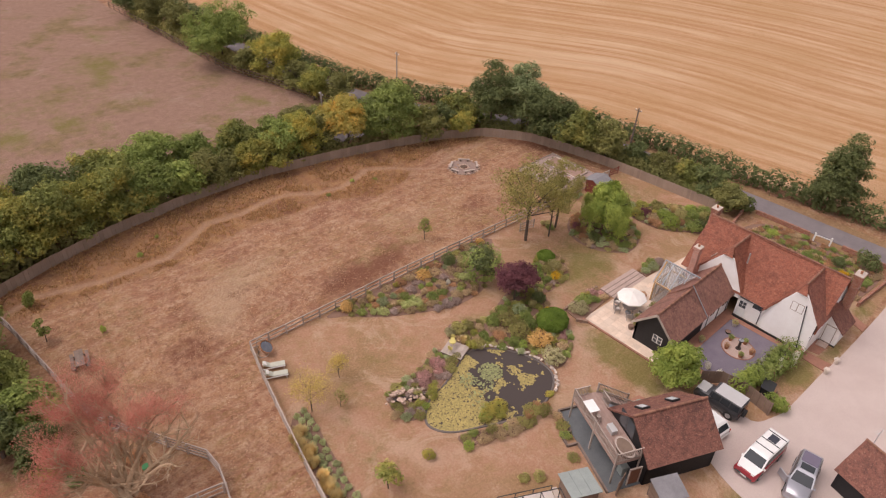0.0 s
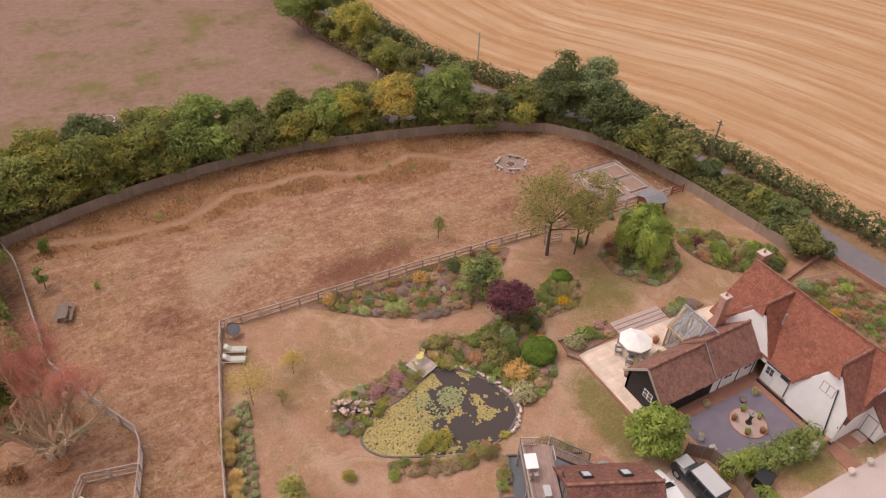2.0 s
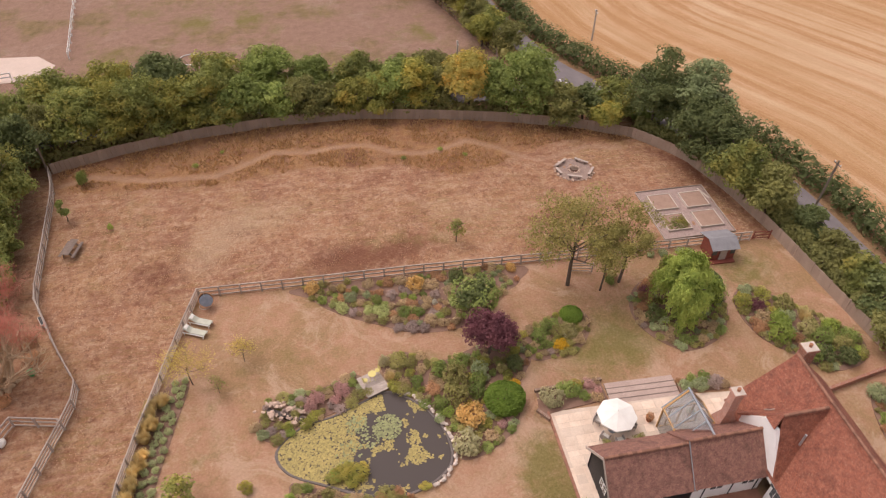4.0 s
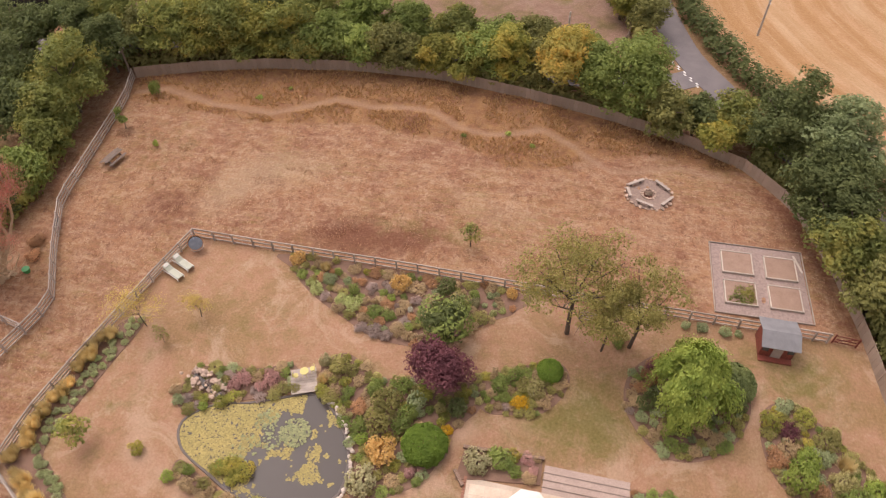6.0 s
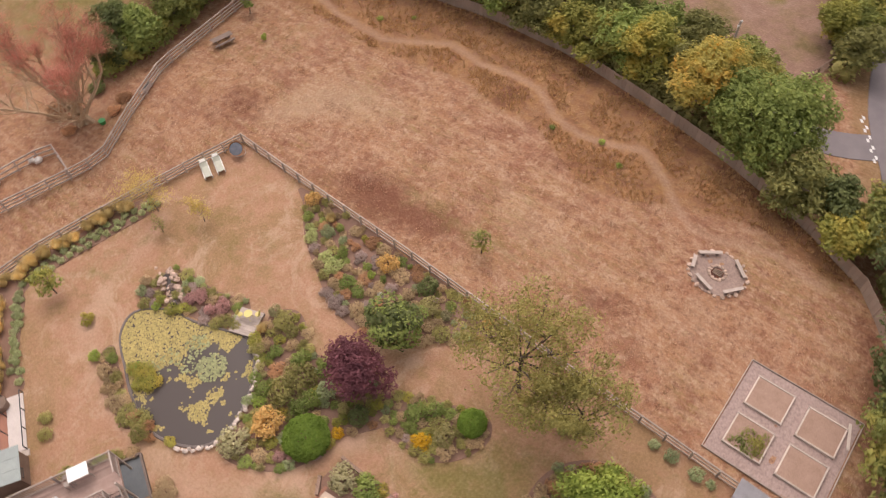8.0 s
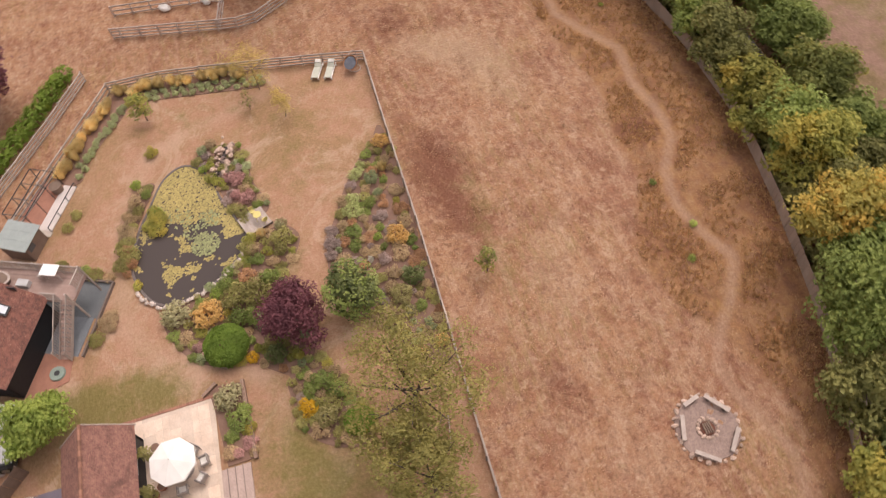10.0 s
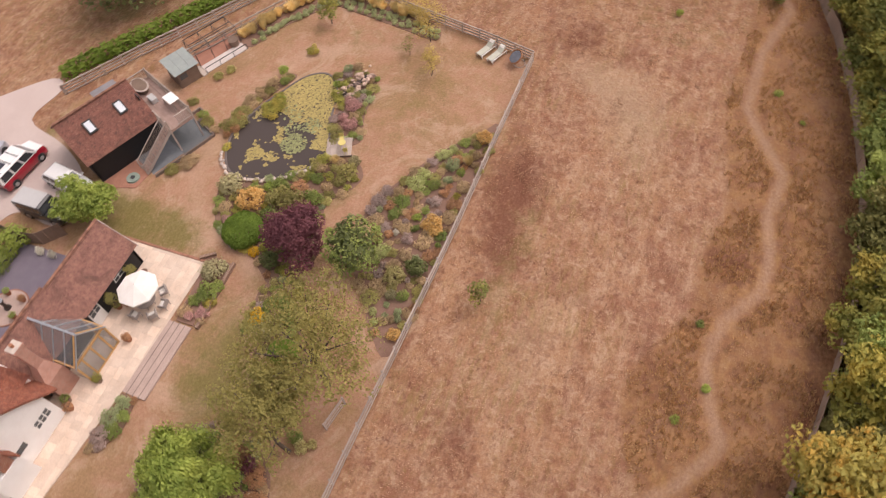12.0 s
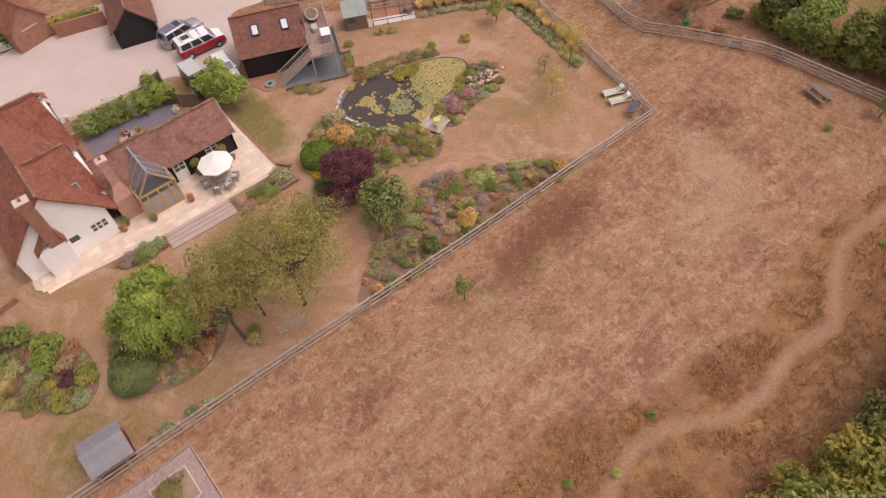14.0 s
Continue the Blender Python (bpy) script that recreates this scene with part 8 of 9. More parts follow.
part("open_door", boxed(0.0, -0.04, 0.35, 0.95, 0.04, 1.08, bevel=0.02), SILVER_CAR, silver, "front door standing open").matrix_basis = pose(1.0, -0.95, 0, 0, 0, -128)
for s in (-1, 1):
    part("roof_rail", tubed((-1.8, s * 0.68, 1.84), (0.4, s * 0.68, 1.84), 0.025), ALLOY, silver)
four = vehicle("off_roader", "boxy black off-road car with a grey roof", "car", (46.95, 12.1, 0.03), 90, 4.15, 1.72, 1.98, 1.15, 1.18, (0.75, 0.55, -2.05, -2.1), BLACK_CAR, BLACK_CAR, 0.4, (1.3, -1.3), True, 0.32)
part("roof_panel", boxed(-2.02, -0.76, 1.985, 0.42, 0.76, 2.02, bevel=0.02), GREY_ROOF, four, "silver-grey roof panel")
part("bonnet_panel", boxed(0.85, -0.62, 1.165, 2.0, 0.62, 1.2, bevel=0.02), GREY_ROOF, four, "silver-grey bonnet")
part("spare_wheel", tubed((-2.16, 0.1, 1.0), (-2.38, 0.1, 1.0), 0.38, 0.36, 18), TYRE, four)
vehicle("white_estate", "white estate car parked beside the studio", "car", (44.0, 12.1, 0.03), 82, 4.5, 1.8, 1.55, 0.95, 0.98, (1.0, 0.2, -1.7, -2.15), WHITE_CAR, WHITE_CAR, 0.32)

# ---- garden furniture ----
CANVAS = plain("cream_canvas", (0.80, 0.77, 0.72), (0.74, 0.70, 0.65), 1.2, 30, 0.9, relief=0.1, fine_amt=0.05)
RATTAN = plain("grey_rattan", (0.36, 0.31, 0.28), (0.28, 0.24, 0.22), 5, 50, 0.8, relief=0.6)
CUSHION = plain("sage_cushion", (0.50, 0.50, 0.42), (0.44, 0.44, 0.36), 2, 30, 0.9, relief=0.1, fine_amt=0.08)
SLATE_CUSHION = plain("blue_grey_cushion", (0.17, 0.18, 0.21), (0.12, 0.13, 0.155), 3, 30, 0.9)

um = thing("parasol", "large cream octagonal parasol over a dining table", "parasol", at=(51.3, 24.5, 0.075))
part("pole", tubed((0, 0, 0.05), (0, 0, 2.55), 0.03), PALE_WOOD, um)
part("base", tubed((0, 0, 0), (0, 0, 0.08), 0.3, 0.26, 16), LEAD, um)
bm = bmesh.new()
apex = bm.verts.new((0, 0, 2.6))
low_apex = bm.verts.new((0, 0, 2.56))
R_ = 1.5
o1, o2 = [], []
for k in range(8):
    a = math.pi / 8 + k * math.pi / 4
    o1.append(bm.verts.new((R_ * math.cos(a), R_ * math.sin(a), 2.05)))
    o2.append(bm.verts.new((R_ * math.cos(a), R_ * math.sin(a), 1.93)))
for k in range(8):
    j = (k + 1) % 8
    bm.faces.new((apex, o1[k], o1[j]))
    bm.faces.new((o1[k], o2[k], o2[j], o1[j]))
    bm.faces.new((low_apex, o2[j], o2[k]))
bmesh.ops.recalc_face_normals(bm, faces=bm.faces)
part("canopy", bm, CANVAS, um, "cream canvas canopy")
part("finial", tubed((0, 0, 2.6), (0, 0, 2.7), 0.03, 0.01), PALE_WOOD, um)
for k in range(8):
    a = math.pi / 8 + k * math.pi / 4
    part("rib", tubed((0, 0, 2.5), (R_ * 0.97 * math.cos(a), R_ * 0.97 * math.sin(a), 1.97), 0.012, seg=5), PALE_WOOD, um)
tb = thing("dining_table", "round grey garden dining table", "table", at=(51.5, 24.6, 0.075))
part("tabletop", tubed((0, 0, 0.72), (0, 0, 0.76), 0.75, 0.75, 24), RATTAN, tb)
for k in range(4):
    a = k * math.pi / 2 + 0.5
    part("leg", tubed((0.45 * math.cos(a), 0.45 * math.sin(a), 0), (0.4 * math.cos(a), 0.4 * math.sin(a), 0.72), 0.03), RATTAN, tb)


def rattan_chair(x, y, turn, first=None):
    if first:
        return copy_thing(first, pose(x, y, 0.075, 0, 0, turn))
    c = thing("garden_chair", "grey woven rattan garden armchair", "chair", "chairs round the dining table", at=(x, y, 0.075), turn=turn)
    part("seat", boxed(-0.3, -0.28, 0.36, 0.3, 0.28, 0.46, bevel=0.03), RATTAN, c)
    part("cushion", boxed(-0.25, -0.24, 0.46, 0.25, 0.24, 0.53, bevel=0.03), CANVAS, c)
    part("backrest", boxed(-0.3, 0.24, 0.4, 0.3, 0.33, 0.9, bevel=0.03), RATTAN, c)
    for s in (-1, 1):
        part("armrest", boxed(s * 0.3 - 0.05, -0.28, 0.45, s * 0.3 + 0.05, 0.3, 0.66, bevel=0.02), RATTAN, c)
        for yy in (-0.24, 0.26):
            part("leg", tubed((s * 0.27, yy, 0), (s * 0.27, yy, 0.38), 0.025), RATTAN, c)
    return c


ch = rattan_chair(52.3, 25.6, -40)
for x, y, t in ((51.3, 25.9, 10), (50.4, 25.3, 50), (50.4, 23.8, 130), (51.4, 23.3, 185), (52.7, 24.4, -90)):
    rattan_chair(x, y, t, ch)


def lounger(x, y, turn, first=None):
    if first:
        return copy_thing(first, pose(x, y, 0.0, 0, 0, turn))
    l = thing("sun_lounger", "sun lounger with a pale sage cushion and white frame", "lounger", "sun loungers on the lawn", at=(x, y, 0), turn=turn)
    for s in (-1, 1):
        part("side_rail", boxed(-1.0, s * 0.32 - 0.03, 0.26, 1.0, s * 0.32 + 0.03, 0.34, bevel=0.01), WHITE_PAINT, l)
        for xx in (-0.9, 0.85):
            part("leg", boxed(xx - 0.03, s * 0.32 - 0.03, 0, xx + 0.03, s * 0.32 + 0.03, 0.27), WHITE_PAINT, l)
    for k in range(9):
        part("slat", boxed(-0.25 + k * 0.14, -0.3, 0.33, -0.17 + k * 0.14, 0.3, 0.35), WHITE_PAINT, l)
    part("mattress", boxed(-0.35, -0.3, 0.352, 1.0, 0.3, 0.43, bevel=0.03), CUSHION, l)
    part("backrest", boxed(-0.75, -0.3, -0.04, 0.0, 0.3, 0.05, bevel=0.03), CUSHION, l).matrix_basis = pose(-0.3, 0, 0.39, 0, 32, 0)
    part("pillow", boxed(-0.7, -0.24, 0.05, -0.42, 0.24, 0.13, bevel=0.03), CANVAS, l).matrix_basis = pose(-0.3, 0, 0.39, 0, 32, 0)
    return l


l1 = lounger(20.2, 41.0, -25)
lounger(19.8, 39.9, -25, l1)

egg = thing("hanging_chair", "wicker egg swing seat with a blue-grey cushion on a pale stand", "swing seat", at=(20.7, 42.8, 0), turn=38)
WICKER = plain("orange_wicker", (0.42, 0.20, 0.10), (0.32, 0.15, 0.08), 6, 40, 0.8)


def bent_rail(points, r, closed=False, seg=8):
    """One round rail swept without a break through the points."""
    bm = bmesh.new()
    pts = [Vector(p) for p in points]
    n = len(pts)
    rings = []
    for i, p in enumerate(pts):
        q0 = pts[(i - 1) % n] if closed else pts[max(i - 1, 0)]
        q1 = pts[(i + 1) % n] if closed else pts[min(i + 1, n - 1)]
        d = (q1 - q0).normalized()
        u = d.cross(Vector((1.0, 0.0, 0.01)) if abs(d.x) < 0.8 else Vector((0.0, 0.0, 1.0))).normalized()
        if closed:
            u = Vector((0.0, 0.0, 1.0))
        w = d.cross(u)
        rings.append([bm.verts.new(p + (u * math.cos(2 * math.pi * k / seg) + w * math.sin(2 * math.pi * k / seg)) * r) for k in range(seg)])
    for i in range(n if closed else n - 1):
        r0, r1 = rings[i], rings[(i + 1) % n]
        for k in range(seg):
            bm.faces.new((r0[k], r0[(k + 1) % seg], r1[(k + 1) % seg], r1[k]))
    bmesh.ops.recalc_face_normals(bm, faces=bm.faces)
    return bm


ring_points = [(0.55 * math.cos(math.radians(a)), 0.45 + 0.5 * math.sin(math.radians(a)), 0.04) for a in range(0, 360, 20)]
part("base_ring", bent_rail(ring_points, 0.035, True), PALE_WOOD, egg, "pale round metal base")
part("arch", bent_rail([(0, 0.92, 0.04), (0, 1.0, 0.6), (0, 1.0, 1.1), (0, 0.92, 1.6), (0, 0.72, 1.9), (0, 0.45, 2.0), (0, 0.15, 1.95)], 0.038), PALE_WOOD, egg, "pale curved metal arm")
part("chain", tubed((0, 0.15, 1.95), (0, 0.1, 1.45), 0.014, 0.014, 6), STEEL, egg)
bm = bmesh.new()
bmesh.ops.create_uvsphere(bm, u_segments=20, v_segments=12, radius=0.68)
bmesh.ops.delete(bm, geom=[v for v in bm.verts if v.co.z > 0.05], context="VERTS")
ext = bmesh.ops.extrude_face_region(bm, geom=list(bm.faces))
bmesh.ops.scale(bm, vec=(0.93, 0.93, 0.93), verts=[v for v in ext["geom"] if isinstance(v, bmesh.types.BMVert)])
for v in bm.verts:
    v.co.z *= 0.8
seat = part("seat", bm, WICKER, egg, "woven wicker egg shell")
seat.matrix_basis = pose(0, 0.05, 1.0, 35, 0, 0)
bm = bmesh.new()
bmesh.ops.create_uvsphere(bm, u_segments=18, v_segments=10, radius=0.6)
for v in bm.verts:
    v.co.z = v.co.z * 0.22 - 0.06 + 0.16 * (v.co.x ** 2 + v.co.y ** 2)
part("cushion", bm, SLATE_CUSHION, egg, "blue-grey tufted cushion").matrix_basis = pose(0, 0.05, 0.9, 35, 0, 0)

pb = thing("picnic_bench", "weathered timber picnic table with fixed benches", "picnic table", at=(7.6, 52.4, 0), turn=76)
for k in range(4):
    bar("table_board", (-1.1, -0.27 + k * 0.18, 0.74), (1.1, -0.27 + k * 0.18, 0.74), 0.165, 0.04, SLEEPER, pb)
for s in (-1, 1):
    for k in range(2):
        bar("seat_board", (-1.1, s * (0.55 + k * 0.15), 0.44), (1.1, s * (0.55 + k * 0.15), 0.44), 0.13, 0.04, SLEEPER, pb)
    bar("cross_beam", (s * 0.7, -0.75, 0.4), (s * 0.7, 0.75, 0.4), 0.05, 0.1, SLEEPER, pb)
    for q in (-1, 1):
        bar("leg", (s * 0.7, q * 0.55, 0), (s * 0.7, q * 0.2, 0.72), 0.05, 0.1, SLEEPER, pb)

# ---- fire pit and kitchen garden ----
pit = thing("fire_pit", "hexagonal gravel fire pit ringed with stones", "fire pit", at=(59.3, 56.6, 0))
bm = bmesh.new()
tube(bm, (0, 0, -0.05), (0, 0, 0.05), 2.1, 2.05, 10)
part("gravel_pad", bm, plain("pit_shingle", (0.33, 0.235, 0.195), (0.23, 0.155, 0.13), 2.5, 9, 0.95, relief=0.9, fine_amt=0.5), pit)
rp = random.Random(31)
for k in range(26):
    a = 2 * math.pi * k / 26
    stone(pit, 2.12 * math.cos(a) + rp.gauss(0, 0.05), 2.0 * math.sin(a) + rp.gauss(0, 0.05), 0.08, rp.uniform(0.25, 0.45), rp)
for k in range(14):
    a = 2 * math.pi * k / 14
    stone(pit, 0.62 * math.cos(a), 0.62 * math.sin(a), 0.12, rp.uniform(0.25, 0.36), rp)
part("embers", tubed((0, 0, 0.04), (0, 0, 0.08), 0.5, 0.45, 12), plain("rusty_ash", (0.20, 0.07, 0.04), (0.07, 0.05, 0.045), 5, 20, 1.0), pit)
for k in range(4):
    bar("charred_log", (-0.35, -0.2 + k * 0.13, 0.16), (0.35, -0.25 + k * 0.15, 0.2), 0.08, 0.08, BROWN_WOOD, pit)
for (ax, ay), (cx, cy) in (((57.4, 57.3), (58.8, 58.3)), ((59.9, 58.3), (61.1, 57.2)), ((60.4, 55.1), (61.4, 56.3)), ((58.1, 55.4), (59.6, 54.8)), ((57.3, 56.9), (57.6, 55.8))):
    bn = thing("log_bench", "pale split-log bench at the fire pit", "bench", "log benches round the fire pit")
    bar("seat", (ax, ay, 0.36), (cx, cy, 0.36), 0.26, 0.1, PALE_WOOD, bn)
    for t in (0.2, 0.8):
        px, py = ax + (cx - ax) * t, ay + (cy - ay) * t
        part("support", tubed((px, py, 0), (px, py, 0.32), 0.13, 0.13, 10), SLEEPER, bn)

yard = thing("kitchen_garden", "gravelled kitchen garden plot edged with boards", "garden plot", kind="structure")
part("gravel", boxed(64.5, 43.95, -0.05, 71.9, 51.45, 0.045), plain("shingle", (0.37, 0.27, 0.24), (0.24, 0.165, 0.145), 3.0, 7, 0.95, relief=0.9, fine_amt=0.55), yard)
for a, c in (((64.4, 43.9), (72.0, 43.9)), ((72.0, 43.9), (72.0, 51.5)), ((72.0, 51.5), (64.4, 51.5)), ((64.4, 51.5), (64.4, 43.9))):
    bar("edging_board", (*a, 0.08), (*c, 0.08), 0.05, 0.16, WEATHERED, yard)
COMPOST = plain("dry_compost", (0.36, 0.235, 0.18), (0.29, 0.185, 0.135), 1.2, 12, 1.0, relief=0.7)
for i, (x0, y0) in enumerate(((65.3, 48.2), (68.8, 48.1), (65.3, 44.95), (68.8, 44.95))):
    rbed = thing("raised_bed", "timber raised bed full of dry soil" if i != 2 else "timber raised bed half overgrown with green vegetables", "raised bed", "kitchen garden beds", at=(x0, y0, 0.045))
    for p, q in (((0, 0), (2.45, 0)), ((2.45, 0), (2.45, 2.35)), ((2.45, 2.35), (0, 2.35)), ((0, 2.35), (0, 0))):
        bar("board", (*p, 0.11), (*q, 0.11), 0.09, 0.22, PALE_STONE, rbed)
        part("post", boxed(p[0] - 0.06, p[1] - 0.06, 0, p[0] + 0.06, p[1] + 0.06, 0.25), PALE_WOOD, rbed)
    part("soil", boxed(0.035, 0.035, 0.0, 2.415, 2.315, 0.17), COMPOST, rbed)
    if i == 2:
        part("vegetable_growth", leaf_mesh("vegetable_growth", [((1.6, 0.7, 0.2), (0.85, 0.7, 0.3)), ((1.2, 1.3, 0.2), (0.6, 0.6, 0.25)), ((2.0, 1.3, 0.2), (0.4, 0.9, 0.25)), ((0.8, 0.5, 0.2), (0.6, 0.4, 0.2))], 900, 0.08, L_OAK, 71), L_OAK, rbed, "straggling green vegetables")
pl = thing("loose_plank", "pale plank lying on the gravel", "plank")
bar("board", (71.3, 51.0, 0.1), (71.8, 49.2, 0.1), 0.18, 0.05, PALE_STONE, pl)

RED_BOARD = boards("faded_red_boards", (0.30, 0.075, 0.05), 0.14)
FELT = plain("grey_felt", (0.25, 0.24, 0.25), (0.19, 0.18, 0.19), 1.5, 40, 0.95)
sh = thing("garden_shed", "small faded red shed with a grey felt roof", "shed", at=(68.5, 40.9, 0), turn=-2)
for yy, d in ((-0.6, 0.05), (1.35, -0.05)):
    wall_part("wall", [(-1.2, yy, 0), (1.2, yy, 0), (1.2, yy, 1.75), (-1.2, yy, 1.75)], (0, d, 0), sh, RED_BOARD)
for xx, d in ((-1.2, 0.05), (1.2, -0.05)):
    wall_part("gable", [(xx, -0.6, 0), (xx, 1.35, 0), (xx, 1.35, 1.75), (xx, 0.3, 2.1), (xx, -0.6, 1.75)], (d, 0, 0), sh, RED_BOARD)
part("roof", slab([(-1.4, -0.95, 1.62), (1.4, -0.95, 1.62), (1.4, 0.3, 2.16), (-1.4, 0.3, 2.16)], 0.05), FELT, sh)
part("roof", slab([(1.4, 1.9, 1.6), (-1.4, 1.9, 1.6), (-1.4, 0.3, 2.16), (1.4, 0.3, 2.16)], 0.05), FELT, sh)
part("porch_floor", boxed(-1.2, -1.1, 0, 1.2, -0.62, 0.14), RED_BOARD, sh)
part("door", boxed(-0.35, -0.68, 0.1, 0.35, -0.61, 1.65), PALE_WOOD, sh, "pale timber door")
for x in (-0.9, 0.9):
    part("window", boxed(x - 0.22, -0.66, 0.8, x + 0.22, -0.61, 1.3), PANE, sh)
gt = thing("red_gate", "faded red timber garden gate", "gate", at=(73.0, 42.5, 0), turn=-6)
for z in (0.2, 0.55, 0.95):
    bar("rail", (0, 0, z), (1.7, 0, z), 0.04, 0.09, RED_BOARD, gt)
bar("brace", (0.05, 0.03, 0.2), (1.65, 0.03, 0.95), 0.03, 0.08, RED_BOARD, gt)
for x in (0, 1.7):
    bar("stile", (x, 0, 0), (x, 0, 1.1), 0.1, 0.1, RED_BOARD, gt, up=(0, 1, 0))
gg = thing("garden_gate", "grey timber gate between lawn and meadow", "gate", at=(53.7, 41.4, 0), turn=-12)
for z in (0.15, 0.5, 0.85, 1.1):
    bar("rail", (0, 0, z), (2.0, 0, z), 0.04, 0.1, PALE_WOOD, gg)
for x in (0, 2.0):
    bar("stile", (x, 0, 0), (x, 0, 1.2), 0.1, 0.1, PALE_WOOD, gg, up=(0, 1, 0))

# ---- round the studio ----
GREY_STEEL = plain("grey_green_sheet", (0.30, 0.335, 0.315), (0.25, 0.285, 0.27), 1.5, 30, 0.6)
gs = thing("potting_shed", "small brown shed with a grey-green sheet roof", "shed", at=(30.2, 14.6, 0), turn=-27)
for yy, d in ((-1.05, 0.05), (1.05, -0.05)):
    wall_part("wall", [(-1.05, yy, 0), (1.05, yy, 0), (1.05, yy, 1.85 if yy < 0 else 1.6), (-1.05, yy, 1.85 if yy < 0 else 1.6)], (0, d, 0), gs, BROWN_WOOD)
for xx, d in ((-1.05, 0.05), (1.05, -0.05)):
    wall_part("side", [(xx, -1.05, 0), (xx, 1.05, 0), (xx, 1.05, 1.6), (xx, -1.05, 1.85)], (d, 0, 0), gs, BROWN_WOOD)
for k in range(3):
    part("roof_sheet", slab([(-1.25 + k * 0.835, -1.25, 2.0), (-0.43 + k * 0.835, -1.25, 2.0), (-0.43 + k * 0.835, 1.25, 1.66), (-1.25 + k * 0.835, 1.25, 1.66)], 0.05), GREY_STEEL, gs)
part("window", boxed(0.1, 1.04, 0.85, 0.8, 1.08, 1.35), PANE, gs)
run = thing("fruit_cage", "black-framed netted cage over a pale slab floor", "cage", at=(26.9, 16.2, 0), turn=-28)
part("slab_floor", boxed(-2.4, 0.0, 0.0, 2.0, 1.15, 0.08), plain("pale_concrete", (0.62, 0.55, 0.51), (0.54, 0.47, 0.43), 0.8, 12, 0.9), run, "pale concrete slab")
part("soil_floor", boxed(-2.4, -2.0, 0.0, 2.0, 0.0, 0.06), PAVER, run)
for x in (-2.4, -0.95, 0.5, 2.0):
    for y in (-2.0, 0.0, 1.15):
        bar("post", (x, y, 0), (x, y, 1.9 if y < 0.5 else 0.6), 0.05, 0.05, CAR_TRIM, run, up=(0, 1, 0))
    bar("rail", (x, -2.0, 1.9), (x, 0, 1.9), 0.05, 0.05, CAR_TRIM, run)
for y, z in ((-2.0, 1.9), (-1.0, 1.9), (0.0, 1.9), (1.15, 0.6), (-2.0, 0.9)):
    bar("rail", (-2.4, y, z), (2.0, y, z), 0.05, 0.05, CAR_TRIM, run)
part("slab_step", boxed(2.05, -0.2, 0.0, 2.5, 1.3, 0.1), PALE_STONE, run)
tubp = thing("water_tub", "round dark brown water tub in the cage", "tub", at=(25.2, 16.9, 0.08))
bm = bmesh.new()
tube(bm, (0, 0, 0), (0, 0, 0.6), 0.42, 0.5, 16)
part("body", bm, BROWN_WOOD, tubp)
part("lid", tubed((0, 0, 0.6), (0, 0, 0.64), 0.52, 0.5, 16), BROWN_WOOD, tubp)

patio = thing("studio_terrace", "grey slab yard under the studio balcony", "terrace", at=(36.0, 14.4, 0), turn=-24.4, kind="structure")
part("slabs", boxed(-2.9, -2.6, -0.05, 0.0, 5.7, 0.04), plain("grey_slabs", (0.14, 0.15, 0.155), (0.11, 0.12, 0.125), 1.0, 14, 0.85), patio)
part("slabs", boxed(0.0, 2.76, -0.05, 3.0, 5.3, 0.038), plain("blue_grey_slabs", (0.20, 0.215, 0.23), (0.16, 0.175, 0.19), 1.0, 14, 0.85), patio)
part("brick_pad", flat([(3.0, 2.8), (6.4, 2.8), (6.0, 4.0), (4.8, 5.4), (3.0, 5.0)], -0.05, 0.045), PAVER, patio)
for a, c in (((-2.95, -2.6), (-2.95, 2.2)), ((-2.95, 3.4), (-2.95, 5.75)), ((-2.95, 5.75), (3.0, 5.75)), ((-3.9, 2.2), (-2.95, 2.2)), ((-3.9, 3.4), (-2.95, 3.4)), ((-3.9, 2.2), (-3.9, 3.4))):
    bar("kerb", (*a, 0.14), (*c, 0.14), 0.14, 0.28, SLEEPER, patio)
mill = thing("millstone_feature", "round green-grey millstone water feature", "water feature", at=(41.8, 16.6, 0.05))
bm = bmesh.new()
tube(bm, (0, 0, 0), (0, 0, 0.14), 0.55, 0.52, 24)
part("stone_ring", bm, plain("mossy_stone", (0.26, 0.32, 0.27), (0.20, 0.25, 0.21), 3, 25, 0.9), mill)
part("basin", tubed((0, 0, 0.12), (0, 0, 0.15), 0.2, 0.2, 16), CAR_TRIM, mill)
ws = thing("log_store", "lean-to log store with a grey felt roof", "log store", at=(35.0, 9.9, 0), turn=-27)
part("roof", slab([(-1.15, -0.95, 1.55), (1.15, -0.95, 1.55), (1.15, 0.95, 1.9), (-1.15, 0.95, 1.9)], 0.06), FELT, ws)
for x in (-1.0, 0.0, 1.0):
    for y, z in ((-0.8, 1.5), (0.85, 1.82)):
        bar("post", (x, y, 0), (x, y, z), 0.09, 0.09, SLEEPER, ws, up=(0, 1, 0))
for k in range(7):
    bar("side_board", (-1.02, -0.8, 0.2 + k * 0.19), (-1.02, 0.85, 0.2 + k * 0.19), 0.03, 0.15, BROWN_WOOD, ws)
    bar("back_board", (-1.0, 0.88, 0.2 + k * 0.2), (1.0, 0.88, 0.2 + k * 0.2), 0.03, 0.15, BROWN_WOOD, ws)
lm = bmesh.new()
rl_ = random.Random(8)
for i in range(12):
    for j in range(6):
        tube(lm, (-0.9 + i * 0.16, -0.75, 0.1 + j * 0.17), (-0.9 + i * 0.16, 0.1, 0.1 + j * 0.17), rl_.uniform(0.06, 0.085), None, 7)
